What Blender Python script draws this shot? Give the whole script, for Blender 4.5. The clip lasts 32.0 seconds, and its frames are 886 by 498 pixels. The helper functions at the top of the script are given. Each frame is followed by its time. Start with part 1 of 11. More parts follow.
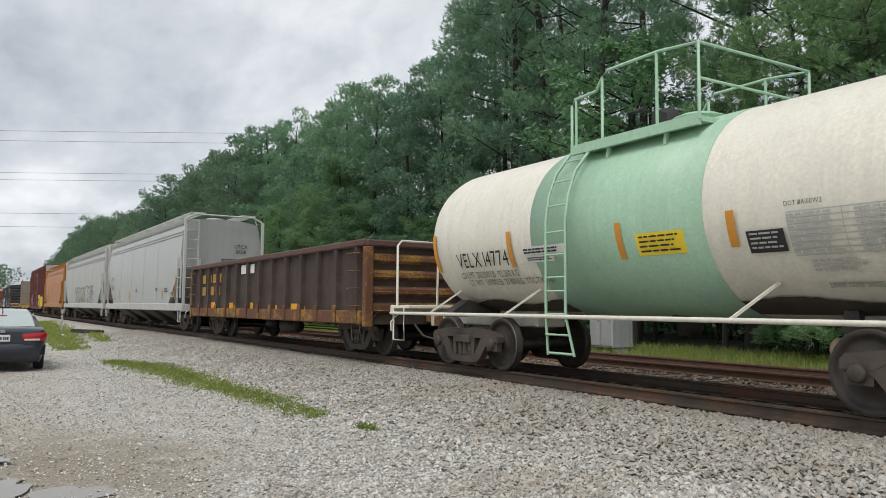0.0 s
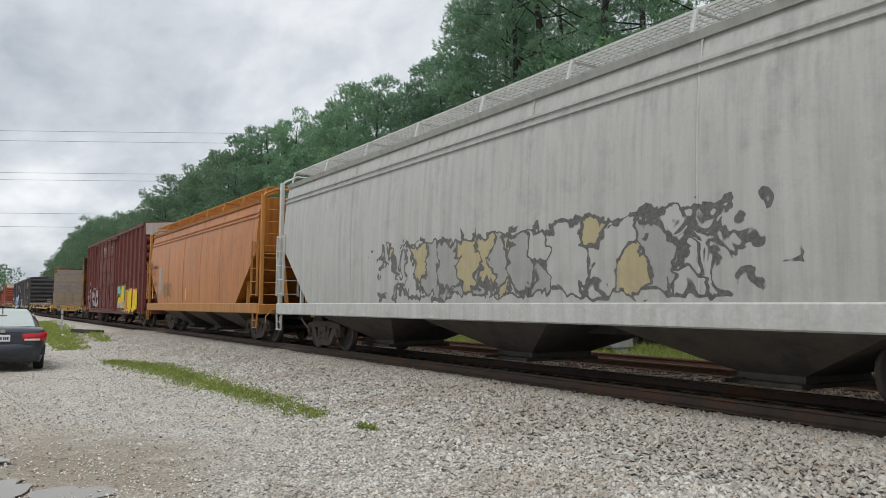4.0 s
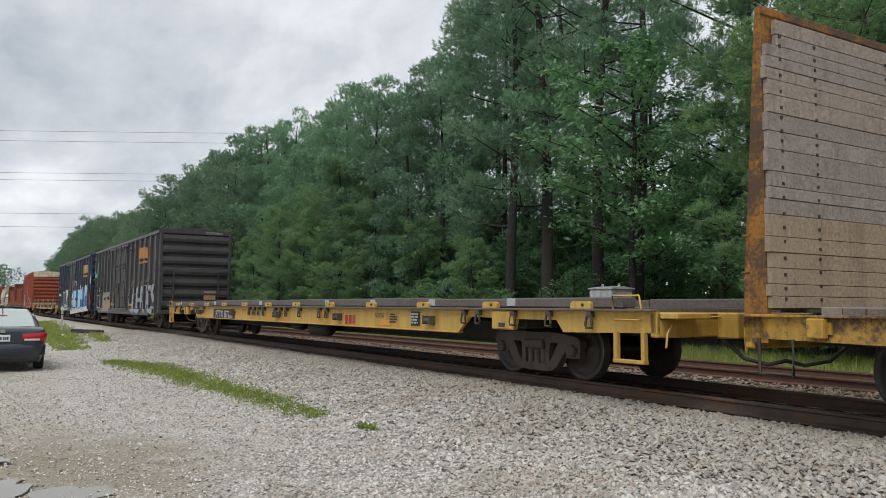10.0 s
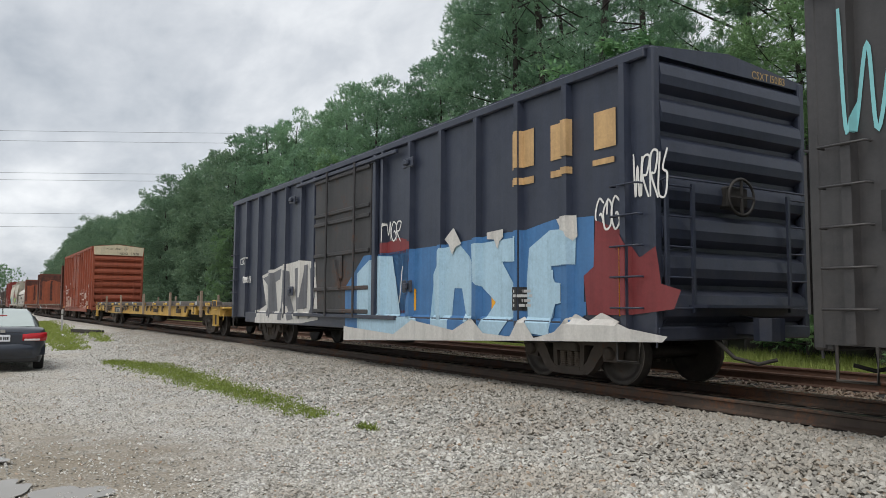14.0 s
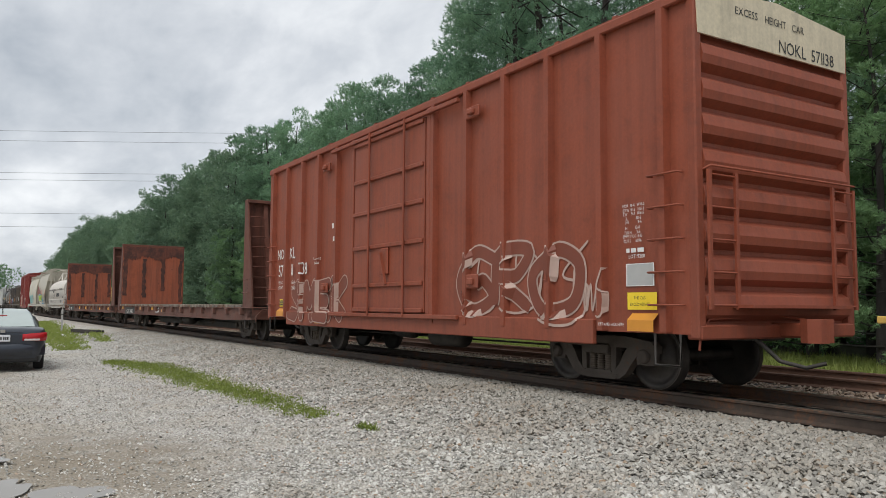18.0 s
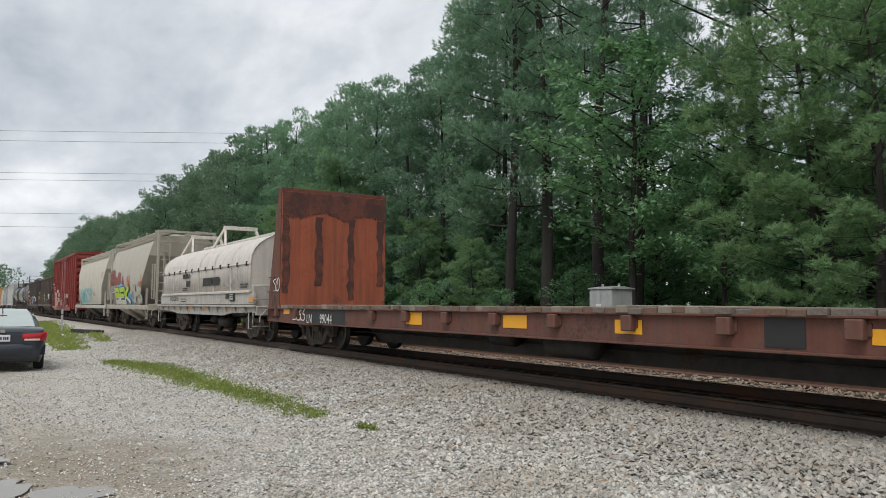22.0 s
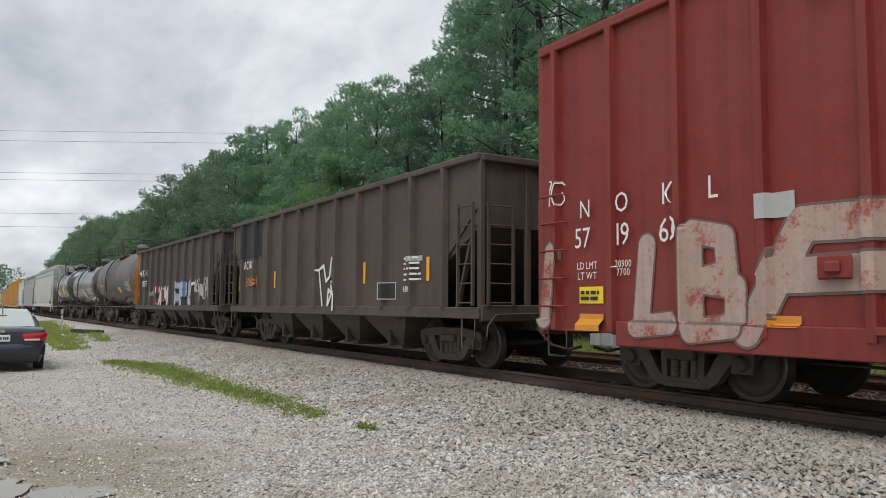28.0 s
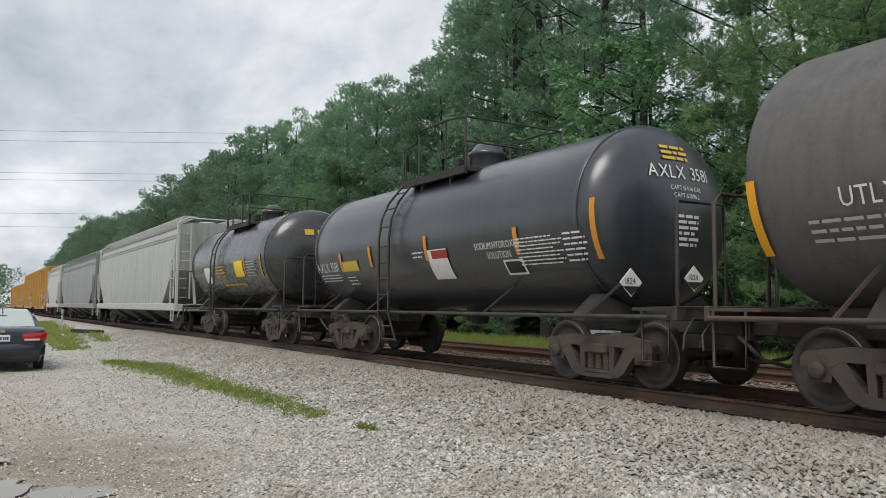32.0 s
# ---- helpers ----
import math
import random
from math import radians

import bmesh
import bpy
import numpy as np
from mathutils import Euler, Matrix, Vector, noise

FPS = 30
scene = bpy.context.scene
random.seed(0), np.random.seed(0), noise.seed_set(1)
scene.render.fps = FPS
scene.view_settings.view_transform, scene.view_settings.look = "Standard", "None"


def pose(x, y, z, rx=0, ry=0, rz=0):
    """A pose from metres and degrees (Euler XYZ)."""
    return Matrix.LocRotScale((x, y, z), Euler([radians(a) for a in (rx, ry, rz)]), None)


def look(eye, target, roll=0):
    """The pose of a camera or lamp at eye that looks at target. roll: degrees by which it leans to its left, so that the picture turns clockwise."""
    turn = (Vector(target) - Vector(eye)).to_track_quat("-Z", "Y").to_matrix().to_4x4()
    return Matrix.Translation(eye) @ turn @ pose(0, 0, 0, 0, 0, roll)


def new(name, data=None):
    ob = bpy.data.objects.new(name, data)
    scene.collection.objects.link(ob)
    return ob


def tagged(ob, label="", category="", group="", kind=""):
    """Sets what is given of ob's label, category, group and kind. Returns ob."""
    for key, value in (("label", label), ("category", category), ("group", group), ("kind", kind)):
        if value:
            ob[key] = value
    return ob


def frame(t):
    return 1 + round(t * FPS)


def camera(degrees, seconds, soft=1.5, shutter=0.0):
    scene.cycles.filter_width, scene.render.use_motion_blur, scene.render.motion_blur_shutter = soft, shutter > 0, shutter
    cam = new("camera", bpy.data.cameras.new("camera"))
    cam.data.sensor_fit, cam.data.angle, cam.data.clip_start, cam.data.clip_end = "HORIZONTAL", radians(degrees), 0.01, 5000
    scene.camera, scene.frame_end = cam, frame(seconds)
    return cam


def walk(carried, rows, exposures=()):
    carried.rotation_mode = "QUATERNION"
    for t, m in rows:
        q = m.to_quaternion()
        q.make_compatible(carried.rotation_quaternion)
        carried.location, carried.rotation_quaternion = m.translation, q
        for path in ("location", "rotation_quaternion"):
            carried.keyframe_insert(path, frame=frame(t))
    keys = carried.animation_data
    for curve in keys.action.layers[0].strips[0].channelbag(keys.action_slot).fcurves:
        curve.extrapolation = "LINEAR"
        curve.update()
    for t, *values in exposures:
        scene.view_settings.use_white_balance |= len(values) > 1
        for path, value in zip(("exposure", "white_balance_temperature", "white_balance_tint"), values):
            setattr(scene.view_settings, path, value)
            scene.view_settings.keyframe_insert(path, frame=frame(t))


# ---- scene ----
# World: x along the railway (the train runs towards +x), y away from the eye, z up, ground about 0.
RAIL_Z = 0.48                      # top of the rails
EYE = (0.0, 0.0, RAIL_Z + 1.107)
YAW, PITCH = 1.0335, 0.0758        # left of +y, upwards
cam = camera(60.2, 32.0, soft=0.5, shutter=0.0)
AIM = (-math.sin(YAW) * math.cos(PITCH), math.cos(YAW) * math.cos(PITCH), EYE[2] + math.sin(PITCH))
STAND = look(EYE, AIM, 0.40)
walk(cam, [(0, STAND), (32, STAND)])

# ---- light ----
SUN_EL, SUN_AZ = radians(56), radians(142)
world = bpy.data.worlds.new("overcast_sky")
scene.world = world
world.use_nodes = True
wn, wl = world.node_tree.nodes, world.node_tree.links
wn.clear()


def wnode(kind, **kw):
    n = wn.new(kind)
    for k, v in kw.items():
        if k in n.inputs:
            n.inputs[k].default_value = v
    return n


w_tc = wnode("ShaderNodeTexCoord")
w_sep = wnode("ShaderNodeSeparateXYZ")
wl.new(w_tc.outputs["Generated"], w_sep.inputs[0])
w_add = wnode("ShaderNodeMath")
w_add.operation = "ADD"
w_add.inputs[1].default_value = 0.28
wl.new(w_sep.outputs["Z"], w_add.inputs[0])
w_max = wnode("ShaderNodeMath")
w_max.operation = "MAXIMUM"
w_max.inputs[1].default_value = 0.12
wl.new(w_add.outputs[0], w_max.inputs[0])
w_comb = wnode("ShaderNodeCombineXYZ")
for axis in "XYZ":
    wl.new(w_max.outputs[0], w_comb.inputs[axis])
w_div = wnode("ShaderNodeVectorMath")
w_div.operation = "DIVIDE"
wl.new(w_tc.outputs["Generated"], w_div.inputs[0])
wl.new(w_comb.outputs[0], w_div.inputs[1])
w_map = wnode("ShaderNodeMapping")
w_map.inputs["Location"].default_value = (0.35, 1.2, 0)
w_map.inputs["Scale"].default_value = (1.0, 1.6, 1.0)
wl.new(w_div.outputs[0], w_map.inputs["Vector"])
w_n1 = wnode("ShaderNodeTexNoise", Scale=1.25, Detail=6.0, Roughness=0.5, Distortion=0.25)
w_n2 = wnode("ShaderNodeTexNoise", Scale=3.4, Detail=5.0, Roughness=0.55, Distortion=0.2)
for n in (w_n1, w_n2):
    wl.new(w_map.outputs[0], n.inputs["Vector"])
w_mixn = wnode("ShaderNodeMix")
w_mixn.inputs["Factor"].default_value = 0.35
wl.new(w_n1.outputs["Fac"], w_mixn.inputs["A"])
wl.new(w_n2.outputs["Fac"], w_mixn.inputs["B"])
w_ramp = wnode("ShaderNodeValToRGB")
e = w_ramp.color_ramp.elements
e[0].position, e[0].color = 0.36, (0.40, 0.44, 0.49, 1)
e[1].position, e[1].color = 0.66, (0.88, 0.90, 0.92, 1)
mid = e.new(0.5)
mid.color = (0.60, 0.63, 0.67, 1)
wl.new(w_mixn.outputs[0], w_ramp.inputs["Fac"])
w_sky = wnode("ShaderNodeTexSky")
w_sky.sky_type, w_sky.sun_disc = "NISHITA", False
w_sky.sun_elevation, w_sky.sun_rotation = SUN_EL, SUN_AZ
w_skys = wnode("ShaderNodeMix")
w_skys.data_type = "RGBA"
w_skys.blend_type = "MULTIPLY"
w_skys.inputs["Factor"].default_value = 1.0
wl.new(w_sky.outputs[0], w_skys.inputs["A"])
w_skys.inputs["B"].default_value = (0.1, 0.1, 0.1, 1)
w_cover = wnode("ShaderNodeMix")
w_cover.data_type = "RGBA"
w_cover.inputs["Factor"].default_value = 0.93
wl.new(w_skys.outputs["Result"], w_cover.inputs["A"])
wl.new(w_ramp.outputs["Color"], w_cover.inputs["B"])
w_bg = wnode("ShaderNodeBackground", Strength=1.14)
wl.new(w_cover.outputs["Result"], w_bg.inputs["Color"])
w_out = wnode("ShaderNodeOutputWorld")
wl.new(w_bg.outputs[0], w_out.inputs[0])

sun = new("sun", bpy.data.lights.new("sun", "SUN"))
sun.data.energy, sun.data.angle, sun.data.color = 1.9, radians(30), (1.0, 0.97, 0.92)
sun.matrix_world = look((0, 0, 60), Vector((0, 0, 60)) - Vector((math.cos(SUN_EL) * math.sin(SUN_AZ), math.cos(SUN_EL) * math.cos(SUN_AZ), math.sin(SUN_EL))))
scene.view_settings.exposure = 0.0

# ---- materials ----


def nodes_of(name):
    m = bpy.data.materials.new(name)
    m.use_nodes = True
    nt = m.node_tree
    return m, nt, nt.nodes["Principled BSDF"]


class Net:
    """Short hand for wiring a node tree."""

    def __init__(self, nt):
        self.nt = nt

    def n(self, kind, ins=None, **props):
        node = self.nt.nodes.new(kind)
        if "operation" in props:
            node.operation = props["operation"]
        if "use_clamp" in props:
            node.use_clamp = props["use_clamp"]
        if "voronoi_dimensions" in props:
            node.voronoi_dimensions = props["voronoi_dimensions"]
        if "feature" in props:
            node.feature = props["feature"]
        for k, v in (ins or {}).items():
            if isinstance(v, bpy.types.NodeSocket):
                self.nt.links.new(v, node.inputs[k])
            else:
                node.inputs[k].default_value = v
        return node

    def math(self, op, a, b=0.0, clamp=False):
        return self.n("ShaderNodeMath", {0: a, 1: b}, operation=op, use_clamp=clamp).outputs[0]

    def mix(self, fac, a, b, blend="MIX"):
        node = self.nt.nodes.new("ShaderNodeMixRGB")
        node.blend_type = blend
        for k, v in (("Fac", fac), ("Color1", a), ("Color2", b)):
            if isinstance(v, bpy.types.NodeSocket):
                self.nt.links.new(v, node.inputs[k])
            elif k == "Fac":
                node.inputs[k].default_value = v
            else:
                node.inputs[k].default_value = (*v[:3], 1)
        return node.outputs[0]

    def noise(self, vec, scale, detail=4.0, rough=0.55, dist=0.0):
        return self.n("ShaderNodeTexNoise", {"Vector": vec, "Scale": scale, "Detail": detail, "Roughness": rough, "Distortion": dist}).outputs["Fac"]

    def mapping(self, vec, loc=(0, 0, 0), scale=(1, 1, 1)):
        return self.n("ShaderNodeMapping", {"Vector": vec, "Location": loc, "Scale": scale}).outputs[0]

    def ramp(self, fac, *stops):
        node = self.n("ShaderNodeValToRGB", {"Fac": fac})
        els = node.color_ramp.elements
        while len(els) < len(stops):
            els.new(0.5)
        for el, (p, c) in zip(els, stops):
            el.position = p
            el.color = (c, c, c, 1) if isinstance(c, (int, float)) else (*c[:3], 1)
        return node

    def step(self, fac, lo, hi):
        return self.ramp(fac, (lo, 0.0), (hi, 1.0)).outputs[0]


MATS = {}
SEED = [0]


def paint(name, col, rough=0.55, metal=0.0, dirt=0.35, rust=0.0, rustcol=(0.09, 0.04, 0.022), streak=0.3, grain=0.12, bump=0.08, spots=(), fade=None, gscale=1.0, wear=1.0):
    """Weathered paint. spots: tagged areas (x, z, half width, half height, fill colours, outline colour, size)."""
    if name in MATS:
        return MATS[name]
    m, nt, b = nodes_of(name)
    N = Net(nt)
    SEED[0] += 7.31
    tc = N.n("ShaderNodeTexCoord").outputs["Object"]
    v = N.mapping(tc, (SEED[0], SEED[0] * 0.7, SEED[0] * 0.3))
    big = N.noise(v, 0.7 * gscale, 6.0, 0.6, 0.3)
    fine = N.noise(v, 22.0 * gscale, 5.0, 0.65)
    mid_ = N.noise(v, 2.6 * gscale, 8.0, 0.7, 0.3)
    run = N.noise(N.mapping(v, (0, 0, 0), (5.0, 5.0, 0.28)), 1.3, 5.0, 0.6)
    c = N.mix(N.step(fine, 0.3, 0.75), tuple(k * (1 - grain) for k in col), tuple(min(1, k * (1 + grain)) for k in col))
    c = N.mix(N.math("MULTIPLY", N.step(big, 0.38, 0.68), 0.35), c, tuple(min(1, k * 0.72 + 0.03) for k in (fade or col)))
    # uneven fading and long runs of dust
    dust = N.noise(N.mapping(v, (3.1, 0, 0), (7.0, 7.0, 0.16)), 1.1, 4.0, 0.6)
    tone = N.math("ADD", N.math("MULTIPLY", mid_, 0.45), N.math("ADD", N.math("MULTIPLY", big, 0.25), N.math("MULTIPLY", dust, 0.30)))
    c = N.mix(1.0, c, N.ramp(tone, (0.34, 1 - 0.34 * wear), (0.50, 1.0), (0.66, 1.0)).outputs[0], "MULTIPLY")
    c = N.mix(N.math("MULTIPLY", N.step(tone, 0.50, 0.66), 0.22 * wear), c, tuple(min(1, k * 1.25 + 0.035) for k in col))
    if spots:
        sep = N.n("ShaderNodeSeparateXYZ", {0: tc})
        X, Z = sep.outputs["X"], sep.outputs["Z"]
        for sx, sz, hw, hh, fills, line, size in spots:
            dx = N.math("DIVIDE", N.math("ABSOLUTE", N.math("SUBTRACT", X, sx)), hw)
            dz = N.math("DIVIDE", N.math("ABSOLUTE", N.math("SUBTRACT", Z, sz)), hh)
            far = N.math("MAXIMUM", dx, dz)
            flat = N.n("ShaderNodeCombineXYZ", {"X": X, "Y": Z, "Z": SEED[0]}).outputs[0]
            wob = N.n("ShaderNodeTexNoise", {"Vector": flat, "Scale": 1.6 / size, "Detail": 2.0, "Distortion": 0.6})
            far = N.math("ADD", far, N.math("MULTIPLY", N.math("SUBTRACT", wob.outputs["Fac"], 0.5), 0.95))
            mask = N.step(far, 0.78, 0.80)
            mask = N.math("SUBTRACT", 1.0, mask)
            warp = N.n("ShaderNodeVectorMath", {0: flat, 1: N.n("ShaderNodeVectorMath", {0: wob.outputs["Color"], 1: (size * 1.5,) * 3}, operation="MULTIPLY").outputs[0]}, operation="ADD").outputs[0]
            warp = N.mapping(warp, (sx, 0, 0), (1.0, 0.55, 1.0))
            cell = N.n("ShaderNodeTexVoronoi", {"Vector": warp, "Scale": 1.0 / size}, voronoi_dimensions="2D")
            edge = N.n("ShaderNodeTexVoronoi", {"Vector": warp, "Scale": 1.0 / size}, voronoi_dimensions="2D", feature="DISTANCE_TO_EDGE")
            pick = N.n("ShaderNodeSeparateXYZ", {0: cell.outputs["Color"]}).outputs["X"]
            stops = [(i / len(fills), f) for i, f in enumerate(fills)]
            rp = N.ramp(pick, *stops)
            rp.color_ramp.interpolation = "CONSTANT"
            tag = N.mix(N.math("SUBTRACT", 1.0, N.step(edge.outputs["Distance"], 0.05, 0.075)), rp.outputs[0], line)
            rim = N.math("MULTIPLY", N.step(far, 0.68, 0.70), mask)
            tag = N.mix(rim, tag, line)
            tag = N.mix(N.math("MULTIPLY", N.step(fine, 0.35, 0.7), 0.2), tag, col)
            c = N.mix(N.math("MULTIPLY", mask, 0.93), c, tag)
    if streak:
        c = N.mix(N.math("MULTIPLY", N.step(run, 0.44, 0.66), streak), c, tuple(k * 0.38 + 0.012 for k in col))
    if dirt:
        sepz = N.n("ShaderNodeSeparateXYZ", {0: tc}).outputs["Z"]
        low = N.math("MULTIPLY", N.math("ADD", N.math("SUBTRACT", 1.0, N.step(N.math("MULTIPLY", sepz, 0.25), 0.15, 0.55)), 0.25), N.step(mid_, 0.36, 0.66), True)
        c = N.mix(N.math("MULTIPLY", low, dirt), c, (0.10, 0.085, 0.07))
    if rust:
        r = N.math("ADD", N.math("MULTIPLY", mid_, 0.6), N.math("MULTIPLY", big, 0.55))
        r = N.math("ADD", r, N.math("MULTIPLY", N.math("SUBTRACT", fine, 0.5), 0.35))
        thr = 0.80 - 0.42 * rust
        rm = N.step(r, thr, thr + 0.11)
        rc = N.mix(fine, tuple(k * 0.6 for k in rustcol), tuple(min(1, k * 1.9) for k in rustcol))
        c = N.mix(rm, c, rc)
        nt.links.new(N.math("ADD", rough, N.math("MULTIPLY", rm, 0.3), True), b.inputs["Roughness"])
    else:
        nt.links.new(N.math("ADD", rough - 0.1, N.math("MULTIPLY", mid_, 0.25), True), b.inputs["Roughness"])
    nt.links.new(c, b.inputs["Base Color"])
    b.inputs["Metallic"].default_value = metal
    bm = N.n("ShaderNodeBump", {"Strength": bump * 2, "Distance": 0.01, "Height": N.math("ADD", fine, N.math("MULTIPLY", mid_, 1.5))})
    nt.links.new(bm.outputs[0], b.inputs["Normal"])
    MATS[name] = m
    return m


def plain(name, col, rough=0.6, metal=0.0, var=0.12, scale=8.0, bump=0.0):
    if name in MATS:
        return MATS[name]
    m, nt, b = nodes_of(name)
    N = Net(nt)
    tc = N.n("ShaderNodeTexCoord").outputs["Object"]
    f = N.noise(tc, scale, 5.0, 0.6)
    c = N.mix(f, tuple(k * (1 - var) for k in col), tuple(min(1, k * (1 + var)) for k in col))
    nt.links.new(c, b.inputs["Base Color"])
    b.inputs["Roughness"].default_value = rough
    b.inputs["Metallic"].default_value = metal
    if bump:
        bm = N.n("ShaderNodeBump", {"Strength": bump, "Distance": 0.02, "Height": f})
        nt.links.new(bm.outputs[0], b.inputs["Normal"])
    MATS[name] = m
    return m


# ---- mesh helpers ----
def _box_faces():
    faces = []
    idx = lambda c, a: c * 3 + a
    for a in range(3):
        o = [k for k in range(3) if k != a]
        for s in (0, 1):
            ring = [(0, 0), (1, 0), (1, 1), (0, 1)]
            cs = [(s << a) | (p << o[0]) | (q << o[1]) for p, q in ring]
            faces.append([idx(c, a) for c in cs])
    for e_ in range(3):
        a, b = [k for k in range(3) if k != e_]
        for p in (0, 1):
            for q in (0, 1):
                c1 = (p << a) | (q << b)
                c2 = c1 | (1 << e_)
                faces.append([idx(c1, a), idx(c2, a), idx(c2, b), idx(c1, b)])
    for c in range(8):
        faces.append([idx(c, 0), idx(c, 1), idx(c, 2)])
    return faces


BOXF = _box_faces()


class G:
    """Gathers the faces of one mesh."""

    def __init__(self):
        self.v, self.f, self.s = [], [], []

    def add(self, vs, fs, smooth=False):
        o = len(self.v)
        self.v.extend(vs)
        self.f.extend([[i + o for i in f] for f in fs])
        self.s.extend([smooth] * len(fs))
        return self

    def box(self, x0, x1, y0, y1, z0, z1, b=0.0, m=None):
        lo, hi = (x0, y0, z0), (x1, y1, z1)
        if b <= 0:
            vs = [Vector((hi[0] if c & 1 else lo[0], hi[1] if c & 2 else lo[1], hi[2] if c & 4 else lo[2])) for c in range(8)]
            fs = [[0, 2, 3, 1], [4, 5, 7, 6], [0, 1, 5, 4], [2, 6, 7, 3], [0, 4, 6, 2], [1, 3, 7, 5]]
        else:
            b = min(b, (x1 - x0) * 0.45, (y1 - y0) * 0.45, (z1 - z0) * 0.45)
            vs = []
            for c in range(8):
                for a in range(3):
                    p = []
                    for k in range(3):
                        up = (c >> k) & 1
                        q = hi[k] if up else lo[k]
                        if k != a:
                            q += -b if up else b
                        p.append(q)
                    vs.append(Vector(p))
            fs = BOXF
        if m is not None:
            vs = [m @ v for v in vs]
        return self.add(vs, fs)

    def beam(self, p, q, w, h, b=0.0, up=(0, 0, 1)):
        p, q = Vector(p), Vector(q)
        d = q - p
        n = d.length
        if n < 1e-6:
            return self
        x = d / n
        u = Vector(up)
        if abs(x.dot(u)) > 0.99:
            u = Vector((1, 0, 0))
        y = u.cross(x).normalized()
        z = x.cross(y)
        m = Matrix(((x.x, y.x, z.x, p.x), (x.y, y.y, z.y, p.y), (x.z, y.z, z.z, p.z), (0, 0, 0, 1)))
        return self.box(0, n, -w / 2, w / 2, -h / 2, h / 2, b, m)

    def tube(self, pts, r, n=6, cap=True):
        pts = [Vector(p) for p in pts]
        vs, fs = [], []
        for i, p in enumerate(pts):
            d = (pts[min(i + 1, len(pts) - 1)] - pts[max(i - 1, 0)]).normalized()
            u = Vector((0, 0, 1)) if abs(d.z) < 0.9 else Vector((1, 0, 0))
            a = d.cross(u).normalized()
            c = d.cross(a)
            rr = r[i] if isinstance(r, (list, tuple)) else r
            for k in range(n):
                t = 2 * math.pi * k / n
                vs.append(p + a * (rr * math.cos(t)) + c * (rr * math.sin(t)))
        for i in range(len(pts) - 1):
            for k in range(n):
                fs.append([i * n + k, i * n + (k + 1) % n, (i + 1) * n + (k + 1) % n, (i + 1) * n + k])
        self.add(vs, fs, True)
        if cap:
            self.add([vs[k] for k in range(n)], [list(range(n))])
            self.add([vs[-n + k] for k in range(n)], [list(range(n))])
        return self

    def lathe(self, prof, axis="y", c=(0, 0, 0), n=24, smooth=True):
        """prof: (offset along the axis, radius)."""
        vs, fs = [], []
        for a, r in prof:
            for k in range(n):
                t = 2 * math.pi * k / n
                p, q = r * math.cos(t), r * math.sin(t)
                if axis == "y":
                    vs.append(Vector((c[0] + p, c[1] + a, c[2] + q)))
                elif axis == "x":
                    vs.append(Vector((c[0] + a, c[1] + p, c[2] + q)))
                else:
                    vs.append(Vector((c[0] + p, c[1] + q, c[2] + a)))
        for i in range(len(prof) - 1):
            for k in range(n):
                fs.append([i * n + k, i * n + (k + 1) % n, (i + 1) * n + (k + 1) % n, (i + 1) * n + k])
        self.add(vs, fs, smooth)
        return self

    def prism(self, poly, axis, a0, a1, smooth=False):
        """Extrudes a flat outline. axis 'y': outline in (x, z); 'x': in (y, z); 'z': in (x, y)."""
        def at(p, a):
            return Vector((p[0], a, p[1])) if axis == "y" else Vector((a, p[0], p[1])) if axis == "x" else Vector((p[0], p[1], a))
        n = len(poly)
        self.add([at(p, a0) for p in poly] + [at(p, a1) for p in poly], [[k, (k + 1) % n, n + (k + 1) % n, n + k] for k in range(n)], smooth)
        self.add([at(p, a0) for p in poly], [list(range(n))])
        self.add([at(p, a1) for p in poly], [list(range(n))])
        return self

    def loft(self, rings, closed=True, smooth=True, caps=True):
        n = len(rings[0])
        vs = [Vector(p) for r in rings for p in r]
        fs = []
        for i in range(len(rings) - 1):
            for k in range(n if closed else n - 1):
                fs.append([i * n + k, i * n + (k + 1) % n, (i + 1) * n + (k + 1) % n, (i + 1) * n + k])
        self.add(vs, fs, smooth)
        if caps and closed:
            self.add([Vector(p) for p in rings[0]], [list(range(n))])
            self.add([Vector(p) for p in rings[-1]], [list(range(n))])
        return self

    def mesh(self, name):
        me = bpy.data.meshes.new(name)
        me.from_pydata(self.v, [], self.f)
        me.polygons.foreach_set("use_smooth", self.s)
        me.update()
        return me


def part(name, g, material=None, parent=None, label="", m=None):
    """Links a gathered mesh (or a mesh) as one object under a thing or a part."""
    me = g.mesh(name) if isinstance(g, G) else g
    if material is not None and not me.materials:
        me.materials.append(material)
    ob = new(name, me)
    if parent is not None:
        ob.parent = parent
    if m is not None:
        ob.matrix_basis = m
    if label:
        tagged(ob, label)
    return ob


def thing(name, label, category, m=None, group="", kind=""):
    ob = new(name)
    ob.empty_display_size = 0.2
    if m is not None:
        ob.matrix_basis = m
    return tagged(ob, label, category, group, kind)


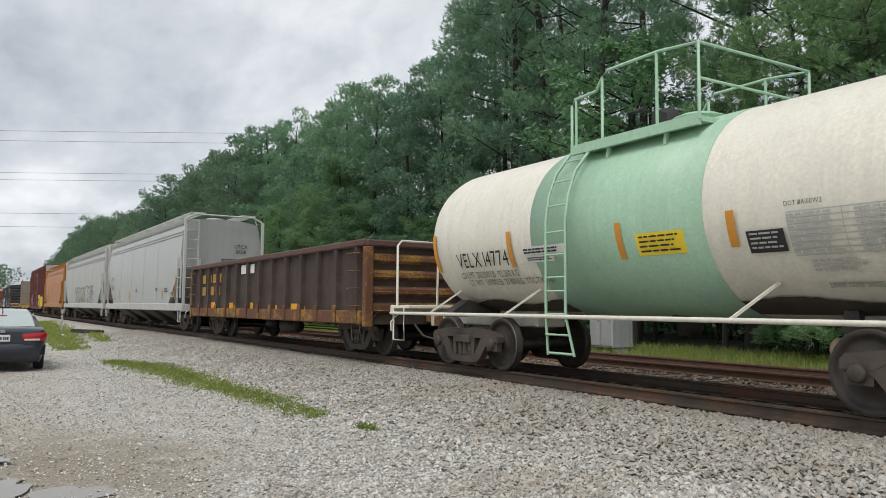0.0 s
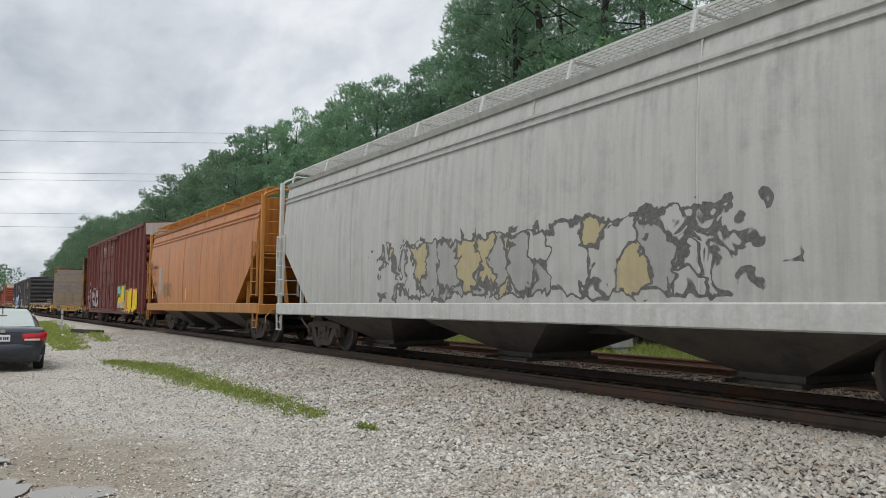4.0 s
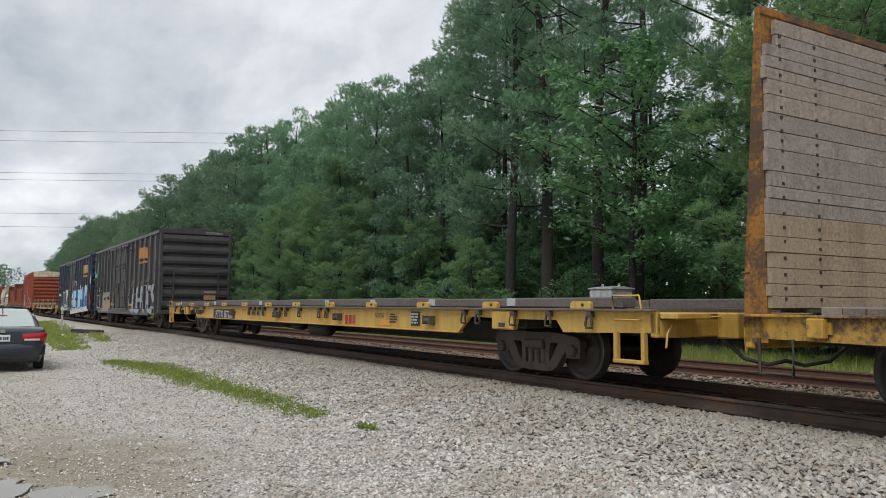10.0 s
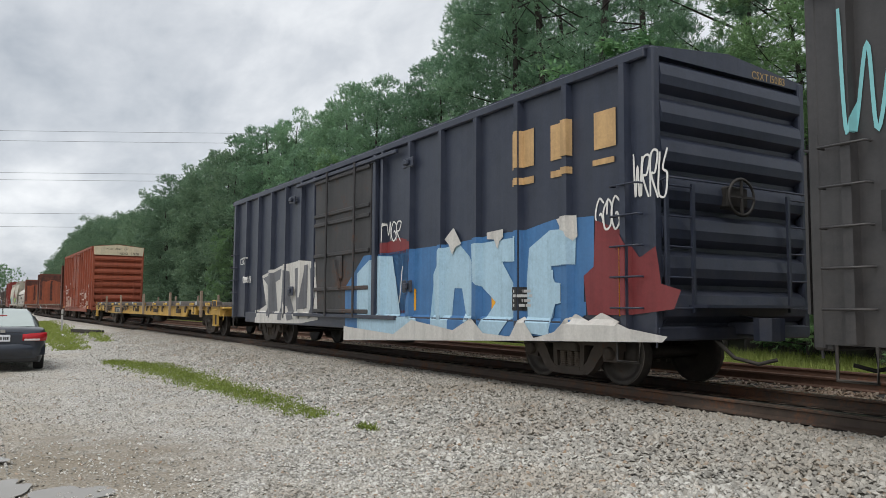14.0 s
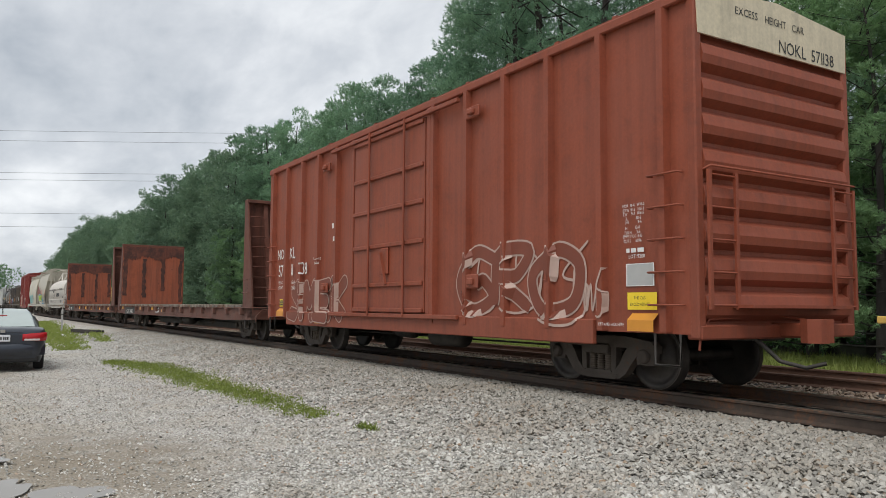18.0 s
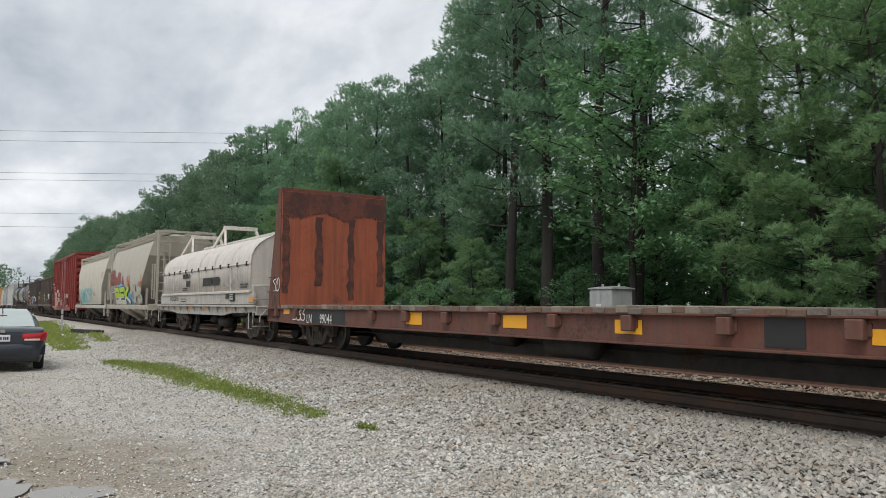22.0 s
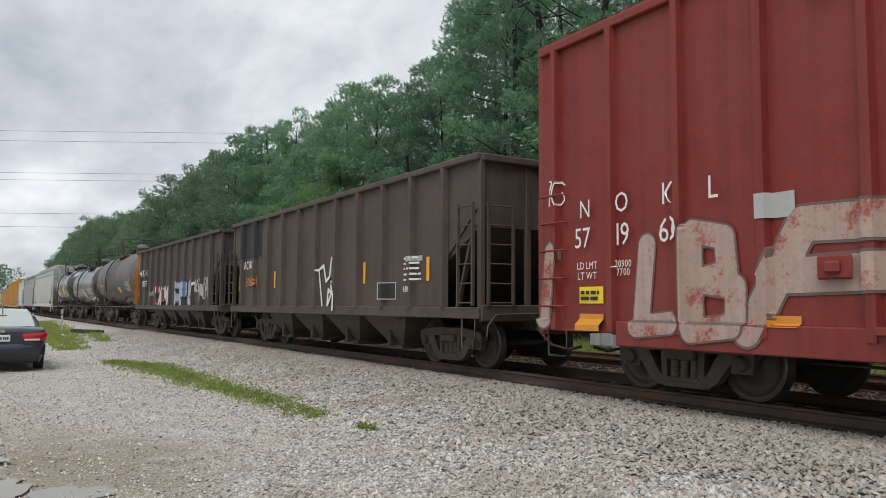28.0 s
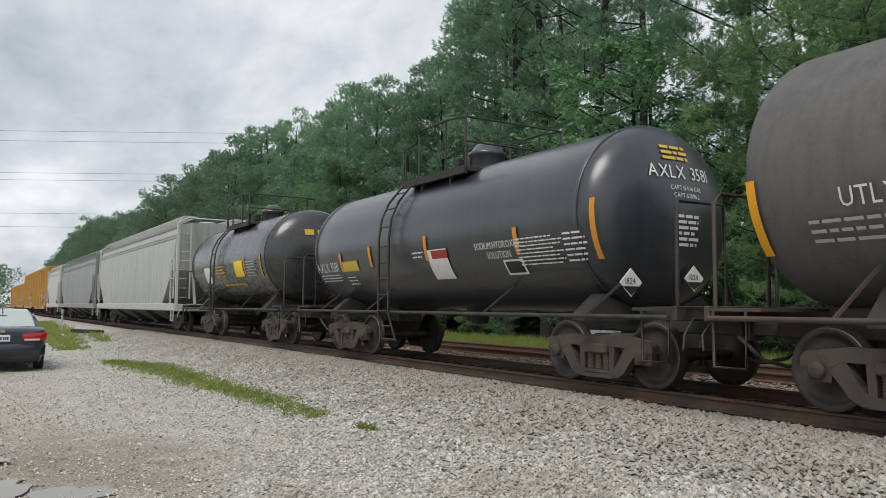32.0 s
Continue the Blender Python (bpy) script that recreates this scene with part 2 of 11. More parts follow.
SURF = {}                          # the ribbed sides that marks follow
SHIFT = {}                         # how far the marks on a car stand forward of its middle
GLYPHS = {}
for ch in "ABCDEFGHIKLMNOPRSTUVWXY0123456789-":
    cu = bpy.data.curves.new("letters", "FONT")
    cu.body, cu.size, cu.resolution_u = ch, 1.0, 2
    ob = bpy.data.objects.new("letters", cu)
    scene.collection.objects.link(ob)
    bpy.context.view_layer.update()
    me = bpy.data.meshes.new_from_object(ob.evaluated_get(bpy.context.evaluated_depsgraph_get()))
    GLYPHS[ch] = ([tuple(v.co[:2]) for v in me.vertices], [list(q.vertices) for q in me.polygons])
    bpy.data.objects.remove(ob)
    bpy.data.meshes.remove(me)
    bpy.data.curves.remove(cu)


def letters(s):
    """The outlines of a line of capitals, set from single letters."""
    vs, fs, x = [], [], 0.0
    for ch in s:
        if ch not in GLYPHS:
            x += 0.22
            continue
        gv, gf = GLYPHS[ch]
        x0, x1 = min(v[0] for v in gv), max(v[0] for v in gv)
        o = len(vs)
        vs += [(x + v[0] - x0, v[1]) for v in gv]
        fs += [[k + o for k in f] for f in gf]
        x += x1 - x0 + 0.10
    return vs, fs


def writing(car, s, x, z, h, wrap, material, squeeze=1.0, name="lettering"):
    """Lettering of cap height h whose middle is at (x, z); wrap(x, z) gives the place on the surface."""
    vs, fs = letters(s)
    if not vs:
        return
    x0, x1 = min(v[0] for v in vs), max(v[0] for v in vs)
    k = h / 0.70
    if wrap(0, 0)[1] < 0:
        x += SHIFT.get(car.name, 0.0)
        wrap = proud(SURF[car.name], 0.03) if car.name in SURF else wrap
    g = G()
    lift = Vector((0, -0.018, 0))
    g.add([Vector(wrap(x + (v[0] - (x0 + x1) / 2) * k * squeeze, z + (v[1] - 0.35) * k)) + lift for v in vs], fs)
    part(name, g, material, car)


def bars(car, x, z, w, h, rows, wrap, material, seed=0, fill=0.6, name="stencil"):
    """Lines of small writing that cannot be read: plain bars."""
    rnd = random.Random(seed * 131 + int(abs(x) * 100))
    x += SHIFT.get(car.name, 0.0)
    if car.name in SURF and wrap(0, 0)[1] < 0:
        wrap = proud(SURF[car.name], 0.022)
    g = G()
    dz = h / rows
    for r in range(rows):
        zz = z + h / 2 - (r + 0.5) * dz
        xx = x - w / 2
        end = x + w / 2 - rnd.random() * w * 0.25
        while xx < end - 0.02:
            ww = min(end - xx, dz * rnd.uniform(0.8, 3.0))
            g.add([Vector(wrap(a, b)) for a, b in ((xx, zz - dz * fill / 2), (xx + ww, zz - dz * fill / 2), (xx + ww, zz + dz * fill / 2), (xx, zz + dz * fill / 2))], [[0, 1, 2, 3]])
            xx += ww + dz * 0.35
    part(name, g, material, car)


PATCHES = {}


def patch(car, x0, x1, z0, z1, wrap, material, name="panel", skew=0.0, n=1):
    if car.name in SURF:
        PATCHES[car.name] = PATCHES.get(car.name, 0) + 1
        ob = filled(car, [(x0, z0), (x1, z0), (x1 + skew, z1), (x0 + skew, z1)], SURF[car.name], material, 0.006 + 0.0006 * PATCHES[car.name])
        ob.name = name
        return ob
    g = G()
    vs, fs = [], []
    x0, x1 = x0 + SHIFT.get(car.name, 0.0), x1 + SHIFT.get(car.name, 0.0)
    PATCHES[car.name] = PATCHES.get(car.name, 0) + 1
    lift = Vector((0, -0.0006 * PATCHES[car.name], 0))
    for i in range(n + 1):
        t = i / n
        z = z0 + (z1 - z0) * t
        vs += [Vector(wrap(x0 + skew * t, z)) + lift, Vector(wrap(x1 + skew * t, z)) + lift]
        if i:
            fs.append([2 * i - 2, 2 * i - 1, 2 * i + 1, 2 * i])
    g.add(vs, fs)
    return part(name, g, material, car)

# ---- the railway line ----
SC = 1.05
STEP = np.arange(-640.0, 640.0, 1.0)
_k = np.interp(STEP, [-126.0, -63.0, 0.0, 31.5, 60.0], [0.00004, 0.00029, -0.00119, -0.00119, 0.0], left=0.00004, right=0.0)
_i0 = int(np.searchsorted(STEP, 0.0))
_psi = np.cumsum(_k)
_psi -= _psi[_i0]
_lx = np.concatenate([[0], np.cumsum((np.cos(_psi[1:]) + np.cos(_psi[:-1])) / 2)])
_ly = np.concatenate([[0], np.cumsum((np.sin(_psi[1:]) + np.sin(_psi[:-1])) / 2)])
_lx -= _lx[_i0]
_ly -= _ly[_i0]
LINE_Y = 8.733
BREADTH = 1.074                   # cars are drawn 2.96 m wide and stand 3.18 m wide


def line_at(s, off=0.0):
    """Place and heading on the line, off metres beyond it."""
    x, y, a = (float(np.interp(s, STEP, q)) for q in (_lx, _ly, _psi))
    return x - math.sin(a) * off, y + LINE_Y + math.cos(a) * off, a


def run(t):
    """How far the train has come by t seconds."""
    tt = np.linspace(0, 32, 641)
    v = np.interp(tt, [0, 8, 16, 24, 32], [12.245, 12.188, 12.362, 11.472, 12.047])
    return float(np.interp(t, tt, np.concatenate([[0], np.cumsum((v[1:] + v[:-1]) / 2) * 0.05])))


# ---- shared paints ----
BLACKIRON = paint("black_iron", (0.022, 0.02, 0.019), 0.7, 0.0, 0.5, 0.35, (0.05, 0.028, 0.018), 0.2)
TRUCKIRON = paint("truck_iron", (0.062, 0.046, 0.036), 0.75, 0.0, 0.6, 0.45, (0.085, 0.048, 0.032), 0.1)
RUSTIRON = paint("rusty_iron", (0.075, 0.035, 0.022), 0.8, 0.0, 0.4, 0.5, (0.06, 0.03, 0.02), 0.2)
WHEELSTEEL = paint("wheel_steel", (0.034, 0.028, 0.025), 0.55, 0.3, 0.4, 0.3, (0.06, 0.035, 0.025), 0.0)
BRIGHTSTEEL = plain("bright_steel", (0.45, 0.43, 0.40), 0.3, 0.9)
STENCILW = plain("white_stencil", (0.72, 0.71, 0.68), 0.6, 0.0, 0.15, 9.0)
STENCILK = plain("black_stencil", (0.02, 0.02, 0.02), 0.6)
REFLECT = plain("yellow_reflector", (0.78, 0.36, 0.015), 0.4, 0.0, 0.1)
ORANGEREF = plain("amber_reflector", (0.62, 0.26, 0.03), 0.45, 0.0, 0.12)
LABELY = plain("yellow_label", (0.85, 0.62, 0.03), 0.5)
STAINIRON = paint("stained_plate", (0.16, 0.048, 0.030), 0.8, 0.0, 0.2, 0.7, (0.055, 0.028, 0.024), 0.5)

# ---- running gear ----
def build_truck_mesh():
    g = G()
    for y in (-1.0, 1.0):
        a, c = y - 0.07, y + 0.07
        top = [(-1.08, 0.60), (-1.02, 0.66), (-0.55, 0.72), (0.55, 0.72), (1.02, 0.66), (1.08, 0.60), (1.08, 0.50), (0.72, 0.50), (0.62, 0.56), (-0.62, 0.56), (-0.72, 0.50), (-1.08, 0.50)]
        g.prism(top, "y", a, c)
        for k in (-1, 1):
            g.prism([(k * 0.86, 0.52), (k * 0.76, 0.60), (k * 0.60, 0.60), (k * 0.50, 0.47), (k * 0.42, 0.33), (k * 0.33, 0.24), (k * 0.24, 0.20), (k * 0.24, 0.125), (k * 0.42, 0.125), (k * 0.54, 0.20), (k * 0.64, 0.33), (k * 0.74, 0.44)], "y", a + 0.005, c - 0.005)
            g.prism([(k * 0.26, 0.57), (k * 0.36, 0.57), (k * 0.34, 0.22), (k * 0.25, 0.22)], "y", a + 0.01, c - 0.01)
            g.lathe([(-0.10, 0.0), (-0.10, 0.07), (-0.085, 0.095), (0.09, 0.10), (0.10, 0.0)], "y", (k * 0.89, y * 1.02, 0.46), 12)
            g.prism([(k * 0.74, 0.34), (k * 1.04, 0.34), (k * 1.06, 0.52), (k * 0.72, 0.52)], "y", a + 0.02, c - 0.02)
        g.prism([(-0.40, 0.18), (0.40, 0.18), (0.34, 0.115), (-0.34, 0.115)], "y", a, c)
        g.box(-0.26, 0.26, a, c, 0.17, 0.23)
        g.box(-0.24, 0.24, y - 0.12, y + 0.12, 0.46, 0.60, 0.02)
    g.box(-0.20, 0.20, -0.95, 0.95, 0.46, 0.74, 0.03)
    g.lathe([(0.70, 0.0), (0.70, 0.22), (0.84, 0.20), (0.84, 0.0)], "z", (0, 0, 0), 14)
    for k in (-1, 1):
        g.box(k * 0.42 - 0.04, k * 0.42 + 0.04, -0.8, 0.8, 0.33, 0.42)
        for y in (-0.75, 0.75):
            g.box(k * 0.42 - 0.05, k * 0.42 + 0.03, y - 0.06, y + 0.06, 0.24, 0.52, 0.01)
    return g.mesh("truck")


def build_spring_mesh():
    """One coil spring, ridge by ridge."""
    prof = [(0.22, 0.0), (0.22, 0.05)]
    for k in range(7):
        z = 0.245 + k * 0.033
        prof += [(z - 0.013, 0.056), (z, 0.073), (z + 0.013, 0.056)]
    prof += [(0.46, 0.05), (0.46, 0.0)]
    return G().lathe(prof, "z", (0, 0, 0), 9).mesh("spring")


def build_wheel_mesh(r=0.46):
    g = G()
    g.lathe([(-1.02, 0.0), (-1.02, 0.075), (-0.85, 0.085), (-0.80, 0.09), (0.80, 0.09), (0.85, 0.085), (1.02, 0.075), (1.02, 0.0)], "y", (0, 0, 0), 12)
    for s in (-1, 1):
        g.lathe([(s * 0.87, 0.08), (s * 0.87, 0.15), (s * 0.84, 0.17), (s * 0.80, 0.30), (s * 0.815, r - 0.085), (s * 0.845, r - 0.07), (s * 0.85, r - 0.012), (s * 0.84, r - 0.004),
                 (s * 0.755, r + 0.002), (s * 0.735, r + 0.026), (s * 0.715, r + 0.02), (s * 0.71, r - 0.07), (s * 0.74, 0.30), (s * 0.73, 0.15), (s * 0.70, 0.08)], "y", (0, 0, 0), 32)
        for k in range(3):
            t = k * 2 * math.pi / 3
            m = Matrix.Rotation(t, 4, "Y")
            g.box(0.03, 0.07, s * 1.02 - 0.012, s * 1.02 + 0.012, -0.02, 0.02, 0.005, m)
    return g.mesh("wheelset")


TRUCK, SPRINGS, WHEELS = build_truck_mesh(), build_spring_mesh(), build_wheel_mesh()
TRUCK.materials.append(TRUCKIRON)
SPRINGS.materials.append(paint("spring_steel", (0.10, 0.075, 0.055), 0.7, 0.0, 0.3, 0.4, (0.12, 0.06, 0.035), 0.0))
WHEELS.materials.append(WHEELSTEEL)
WHEELS.materials.append(plain("worn_rim", (0.20, 0.18, 0.165), 0.45, 0.6, 0.2))
for face in WHEELS.polygons:
    at_y = face.center.y
    if math.hypot(face.center.x, face.center.z) > 0.43 and abs(at_y) > 0.82:
        face.material_index = 1
WHEELSETS = []                     # (wheelset, its car, its place along the car)


def coupler(car, x, way, material):
    g = G()
    g.box(min(x, x + way * 0.55), max(x, x + way * 0.55), -0.09, 0.09, 0.76, 0.94, 0.02)
    g.prism([(x + way * 0.5, -0.16), (x + way * 0.62, -0.20), (x + way * 0.78, -0.17), (x + way * 0.80, -0.04), (x + way * 0.68, 0.02), (x + way * 0.72, 0.16), (x + way * 0.58, 0.19), (x + way * 0.5, 0.14)], "z", 0.70, 0.99)
    part("coupler", g, material, car)
    h = G()
    y = -0.35 * way
    h.tube([(x, y, 0.75), (x + way * 0.12, y, 0.66), (x + way * 0.3, y * 0.8, 0.47), (x + way * 0.55, y * 0.4, 0.40), (x + way * 0.72, 0.0, 0.46)], 0.028, 6)
    part("air_hose", h, BLACKIRON, car)
    lv = G()
    lv.tube([(x + way * 0.45, 0, 0.98), (x + way * 0.10, 0, 1.02), (x + way * 0.10, -1.25, 0.98), (x + way * 0.12, -1.42, 0.80), (x + way * 0.10, -1.42, 0.62)], 0.016, 5)
    part("uncoupling_lever", lv, material, car)


def running_gear(car, L, inset, sill_mat, sill=True, detail=True, zc=0.95):
    for s in (1, -1):
        x = s * (L / 2 - inset)
        tr = part("truck", TRUCK, None, car, m=pose(x, 0, 0) @ Matrix.Diagonal((1, 1 / BREADTH, 1, 1)))
        for y in (-1.0, 1.0):
            for sx in (-0.16, 0.0, 0.16):
                part("spring", SPRINGS, None, tr, m=pose(sx, y, 0))
        for k in (1, -1):
            w = part("wheelset", WHEELS, None, tr, m=pose(k * 0.89, 0, 0.46))
            WHEELSETS.append((w, car, x + k * 0.89, k * 0.89))
        coupler(car, s * (L / 2 - 0.05), s, sill_mat)
    if sill:
        g = G()
        g.box(-L / 2 + 0.1, L / 2 - 0.1, -0.32, 0.32, zc - 0.25, zc + 0.08, 0.01)
        for s in (1, -1):
            x = s * (L / 2 - inset)
            g.box(x - 0.25, x + 0.25, -1.35, 1.35, zc - 0.16, zc + 0.08, 0.02)
        n = int(L / 1.6)
        for k in range(1, n):
            x = -L / 2 + L * k / n
            g.box(x - 0.05, x + 0.05, -1.40, 1.40, zc - 0.08, zc + 0.08)
        part("underframe", g, BLACKIRON, car)
    if detail:
        g = G()
        g.lathe([(-0.6, 0.0), (-0.58, 0.12), (-0.5, 0.19), (0.5, 0.19), (0.58, 0.12), (0.6, 0.0)], "x", (0.9, -0.75, zc - 0.42), 14)
        for x in (0.6, 1.2):
            g.box(x - 0.03, x + 0.03, -0.78, -0.70, zc - 0.3, zc)
        part("air_reservoir", g, BLACKIRON, car)
        g = G()
        g.lathe([(-0.35, 0.0), (-0.34, 0.13), (0.3, 0.14), (0.35, 0.0)], "x", (-1.1, -0.6, zc - 0.38), 14)
        g.box(-1.3, -0.9, -0.64, -0.56, zc - 0.3, zc - 0.05)
        part("brake_cylinder", g, BLACKIRON, car)
        g = G()
        for y in (-0.45, 0.45):
            g.tube([(-L / 2 + inset, y, zc - 0.46), (L / 2 - inset, y, zc - 0.46)], 0.018, 5)
        g.beam((-1.4, -0.5, zc - 0.46), (-1.6, 0.3, zc - 0.46), 0.03, 0.07)
        part("brake_rod", g, BLACKIRON, car)


def ladder(car, x0, x1, y0, y1, z0, z1, n, material, name="ladder", r=0.014, rails=True):
    g = G()
    if rails:
        for x, y in ((x0, y0), (x1, y1)):
            g.beam((x, y, z0 - 0.05), (x, y, z1 + 0.05), 0.05, 0.035)
    for k in range(n):
        z = z0 + (z1 - z0) * k / max(1, n - 1)
        if not rails:
            # a single rung bent back to the wall at both ends
            way = Vector((0, 0.10, 0)) if abs(y1 - y0) < 0.01 else Vector((-0.10 if x0 > 0 else 0.10, 0, 0))
            a, b = Vector((x0, y0, z)), Vector((x1, y1, z))
            part("grab_iron", G().tube([a + way, a, b, b + way], r, 5), material, car)
            continue
        g.tube([(x0, y0, z), (x1, y1, z)], r, 5)
    return part(name, g, material, car) if rails else None


def flat_wrap(w):
    return lambda x, z: (x, -w - 0.005, z)


def new_car(name, label, category, front, rear, group="freight train"):
    L = (front - rear) * SC
    car = thing(name, label, category, None, group)
    TRAIN.append((car, (front + rear) / 2 * SC))
    car.scale = (1, BREADTH, 1)
    return car, L


TRAIN = []


# ---- box cars ----
def boxcar(front, rear, label, mat, roofmat, zs=0.75, ze=4.95, posts=14, door=(0.0, 3.0, 1), W=1.48, ribs=9, capmat=None, sillz=0.62, doormat=None, rod=True, logo=None):
    car, L = new_car("boxcar", label, "boxcar", front, rear)
    h = L / 2
    doormat = doormat or mat
    for s, nm in ((-1, "side_wall"), (1, "side_wall")):
        part(nm, G().box(-h, h, min(s * W, s * (W - 0.05)), max(s * W, s * (W - 0.05)), zs, ze, 0.0), mat, car)
    part("floor", G().box(-h + 0.06, h - 0.06, -W + 0.06, W - 0.06, 0.98, 1.06), BLACKIRON, car)
    # roof with cross seams and eave rails
    g = G()
    g.prism([(-W - 0.04, ze), (-W - 0.04, ze + 0.05), (0, ze + 0.22), (W + 0.04, ze + 0.05), (W + 0.04, ze), (0, ze + 0.15)], "x", -h - 0.03, h + 0.03)
    for k in range(int(L / 1.2)):
        x = -h + 0.6 + k * 1.2
        g.prism([(-W - 0.03, ze + 0.055), (0, ze + 0.225), (W + 0.03, ze + 0.055), (W + 0.03, ze + 0.085), (0, ze + 0.26), (-W - 0.03, ze + 0.085)], "x", x - 0.04, x + 0.04)
    part("roof", g, roofmat, car)
    part("eave_rail", G().box(-h - 0.02, h + 0.02, -W - 0.075, -W - 0.002, ze - 0.11, ze + 0.02, 0.015), mat, car)
    # corrugated ends
    for s in (1, -1):
        prof = [(0.0, zs), (0.0, zs + 0.12)]
        zz0, zz1 = zs + 0.12, ze - (0.55 if capmat else 0.08)
        dz = (zz1 - zz0) / ribs
        for k in range(ribs):
            a = zz0 + k * dz
            prof += [(0.0, a + dz * 0.08), (0.115, a + dz * 0.26), (0.135, a + dz * 0.5), (0.105, a + dz * 0.80), (0.0, a + dz * 0.96)]
        prof += [(0.0, ze + 0.02), (-0.05, ze + 0.02), (-0.05, zs)]
        part("end_wall", G().prism([(s * (h + p), z) for p, z in prof], "y", -W + 0.11, W - 0.11), mat, car)
        for y in (-1, 1):
            part("corner_post", G().box(min(s * (h - 0.02), s * (h + 0.11)), max(s * (h - 0.02), s * (h + 0.11)), min(y * (W + 0.01), y * (W - 0.12)), max(y * (W + 0.01), y * (W - 0.12)), zs - 0.05, ze + 0.03, 0.02), mat, car)
        if capmat:
            part("end_cap", G().prism([(-W + 0.05, ze - 0.52), (W - 0.05, ze - 0.52), (W - 0.02, ze + 0.03), (0, ze + 0.17), (-W + 0.02, ze + 0.03)], "x", s * (h + 0.09), s * (h + 0.12)), capmat, car)
        else:
            part("end_cap", G().prism([(-W + 0.02, ze - 0.08), (W - 0.02, ze - 0.08), (W - 0.02, ze + 0.03), (0, ze + 0.18), (-W + 0.02, ze + 0.03)], "x", s * (h + 0.0), s * (h + 0.09)), mat, car)
        # end ladders and grab irons
        ladder(car, s * (h + 0.2), s * (h + 0.2), -W + 0.1, -W + 0.55, zs + 0.35, zs + 1.9, 5, mat, "end_ladder")
        ladder(car, s * (h + 0.2), s * (h + 0.2), W - 0.55, W - 0.1, zs + 0.35, zs + 1.9, 5, mat, "end_ladder")
        ladder(car, s * (h - 0.08), s * (h - 0.56), -W - 0.12, -W - 0.12, zs + 0.35, zs + 1.95, 5, mat, "side_ladder", rails=False)
        part("crossover_platform", G().box(min(s * (h + 0.1), s * (h + 0.42)), max(s * (h + 0.1), s * (h + 0.42)), -0.95, 0.95, 1.12, 1.16), mat, car)
        g = G()
        g.tube([(s * (h + 0.05), -W + 0.1, zs + 1.95), (s * (h + 0.22), -W + 0.1, zs + 2.0), (s * (h + 0.22), W - 0.1, zs + 2.0)], 0.016, 5)
        part("handrail", g, mat, car)
        g = G()
        x = s * (h - 0.35)
        g.tube([(x - 0.2, -W - 0.02, zs), (x - 0.2, -W - 0.02, 0.42), (x + 0.2, -W - 0.02, 0.42), (x + 0.2, -W - 0.02, zs)], 0.02, 5)
        part("stirrup_step", g, BLACKIRON, car)
        part("end_sill", G().box(min(s * (h - 0.1), s * (h + 0.12)), max(s * (h - 0.1), s * (h + 0.12)), -W + 0.02, W - 0.02, zs - 0.06, zs + 0.12, 0.02), mat, car)
    # side posts, door and sill
    dc, dw, dn = door
    d0, d1 = dc - dw / 2, dc + dw / 2
    for k in range(posts + 1):
        x = -h + 0.35 + (L - 0.7) * k / posts
        if d0 - 0.25 < x < d1 + 0.25:
            continue
        g = G()
        g.prism([(x - 0.065, -W), (x - 0.05, -W - 0.10), (x + 0.05, -W - 0.10), (x + 0.065, -W)], "z", zs + 0.02, ze - 0.11)
        part("side_post", g, mat, car)
    part("side_sill", G().box(-h + 1.6, h - 1.6, -W - 0.085, -W - 0.002, sillz, zs + 0.16, 0.015), mat, car)
    for x in (d0 - 0.12, d1 + 0.12):
        part("door_post", G().box(x - 0.07, x + 0.07, -W - 0.10, -W - 0.002, zs + 0.1, ze - 0.12, 0.015), mat, car)
    for z in (zs + 0.13, ze - 0.22):
        part("door_track", G().box(max(-h + 0.6, d0 - 1.2), min(h - 0.6, d1 + 1.2), -W - 0.16, -W - 0.09, z - 0.04, z + 0.04, 0.01), mat, car)
    for i in range(dn):
        a = d0 + dw * i / dn + 0.02
        c = d0 + dw * (i + 1) / dn - 0.02
        d = part("door", G().box(a, c, -W - 0.09, -W - 0.03, zs + 0.2, ze - 0.26, 0.01), doormat, car)
        zz = [zs + 0.24, zs + 0.75, zs + 1.55, zs + 2.3, ze - 1.15, ze - 0.32]
        for z in zz:
            part("door_rib", G().box(a + 0.02, c - 0.02, -W - 0.135, -W - 0.088, z - 0.045, z + 0.045, 0.015), doormat, d)
        if rod:
            for x in (a + 0.28 * (c - a), a + 0.78 * (c - a)):
                part("lock_rod", G().tube([(x, -W - 0.165, zs + 0.12), (x, -W - 0.165, ze - 0.16)], 0.028, 6), doormat, d)
            x = a + 0.5 * (c - a)
            part("door_handle", G().box(x - 0.16, x + 0.16, -W - 0.15, -W - 0.09, zs + 0.95, zs + 1.5, 0.03).beam((x - 0.1, -W - 0.17, zs + 1.4), (x + 0.14, -W - 0.17, zs + 0.75), 0.05, 0.04), doormat, d)
    for k, x in enumerate((d0 - 1.6, d1 + 1.6)):
        part("jacking_bracket", G().box(x - 0.2, x + 0.2, -W - 0.11, -W - 0.07, ze - 0.62, ze - 0.42, 0.02).box(x - 0.09, x + 0.09, -W - 0.17, -W - 0.10, ze - 0.57, ze - 0.47, 0.02), mat, car)
        part("lifting_lug", G().box(x - 0.18, x + 0.18, -W - 0.11, -W - 0.07, zs + 0.62, zs + 0.86, 0.02).box(x - 0.08, x + 0.08, -W - 0.16, -W - 0.10, zs + 0.68, zs + 0.80, 0.02), mat, car)
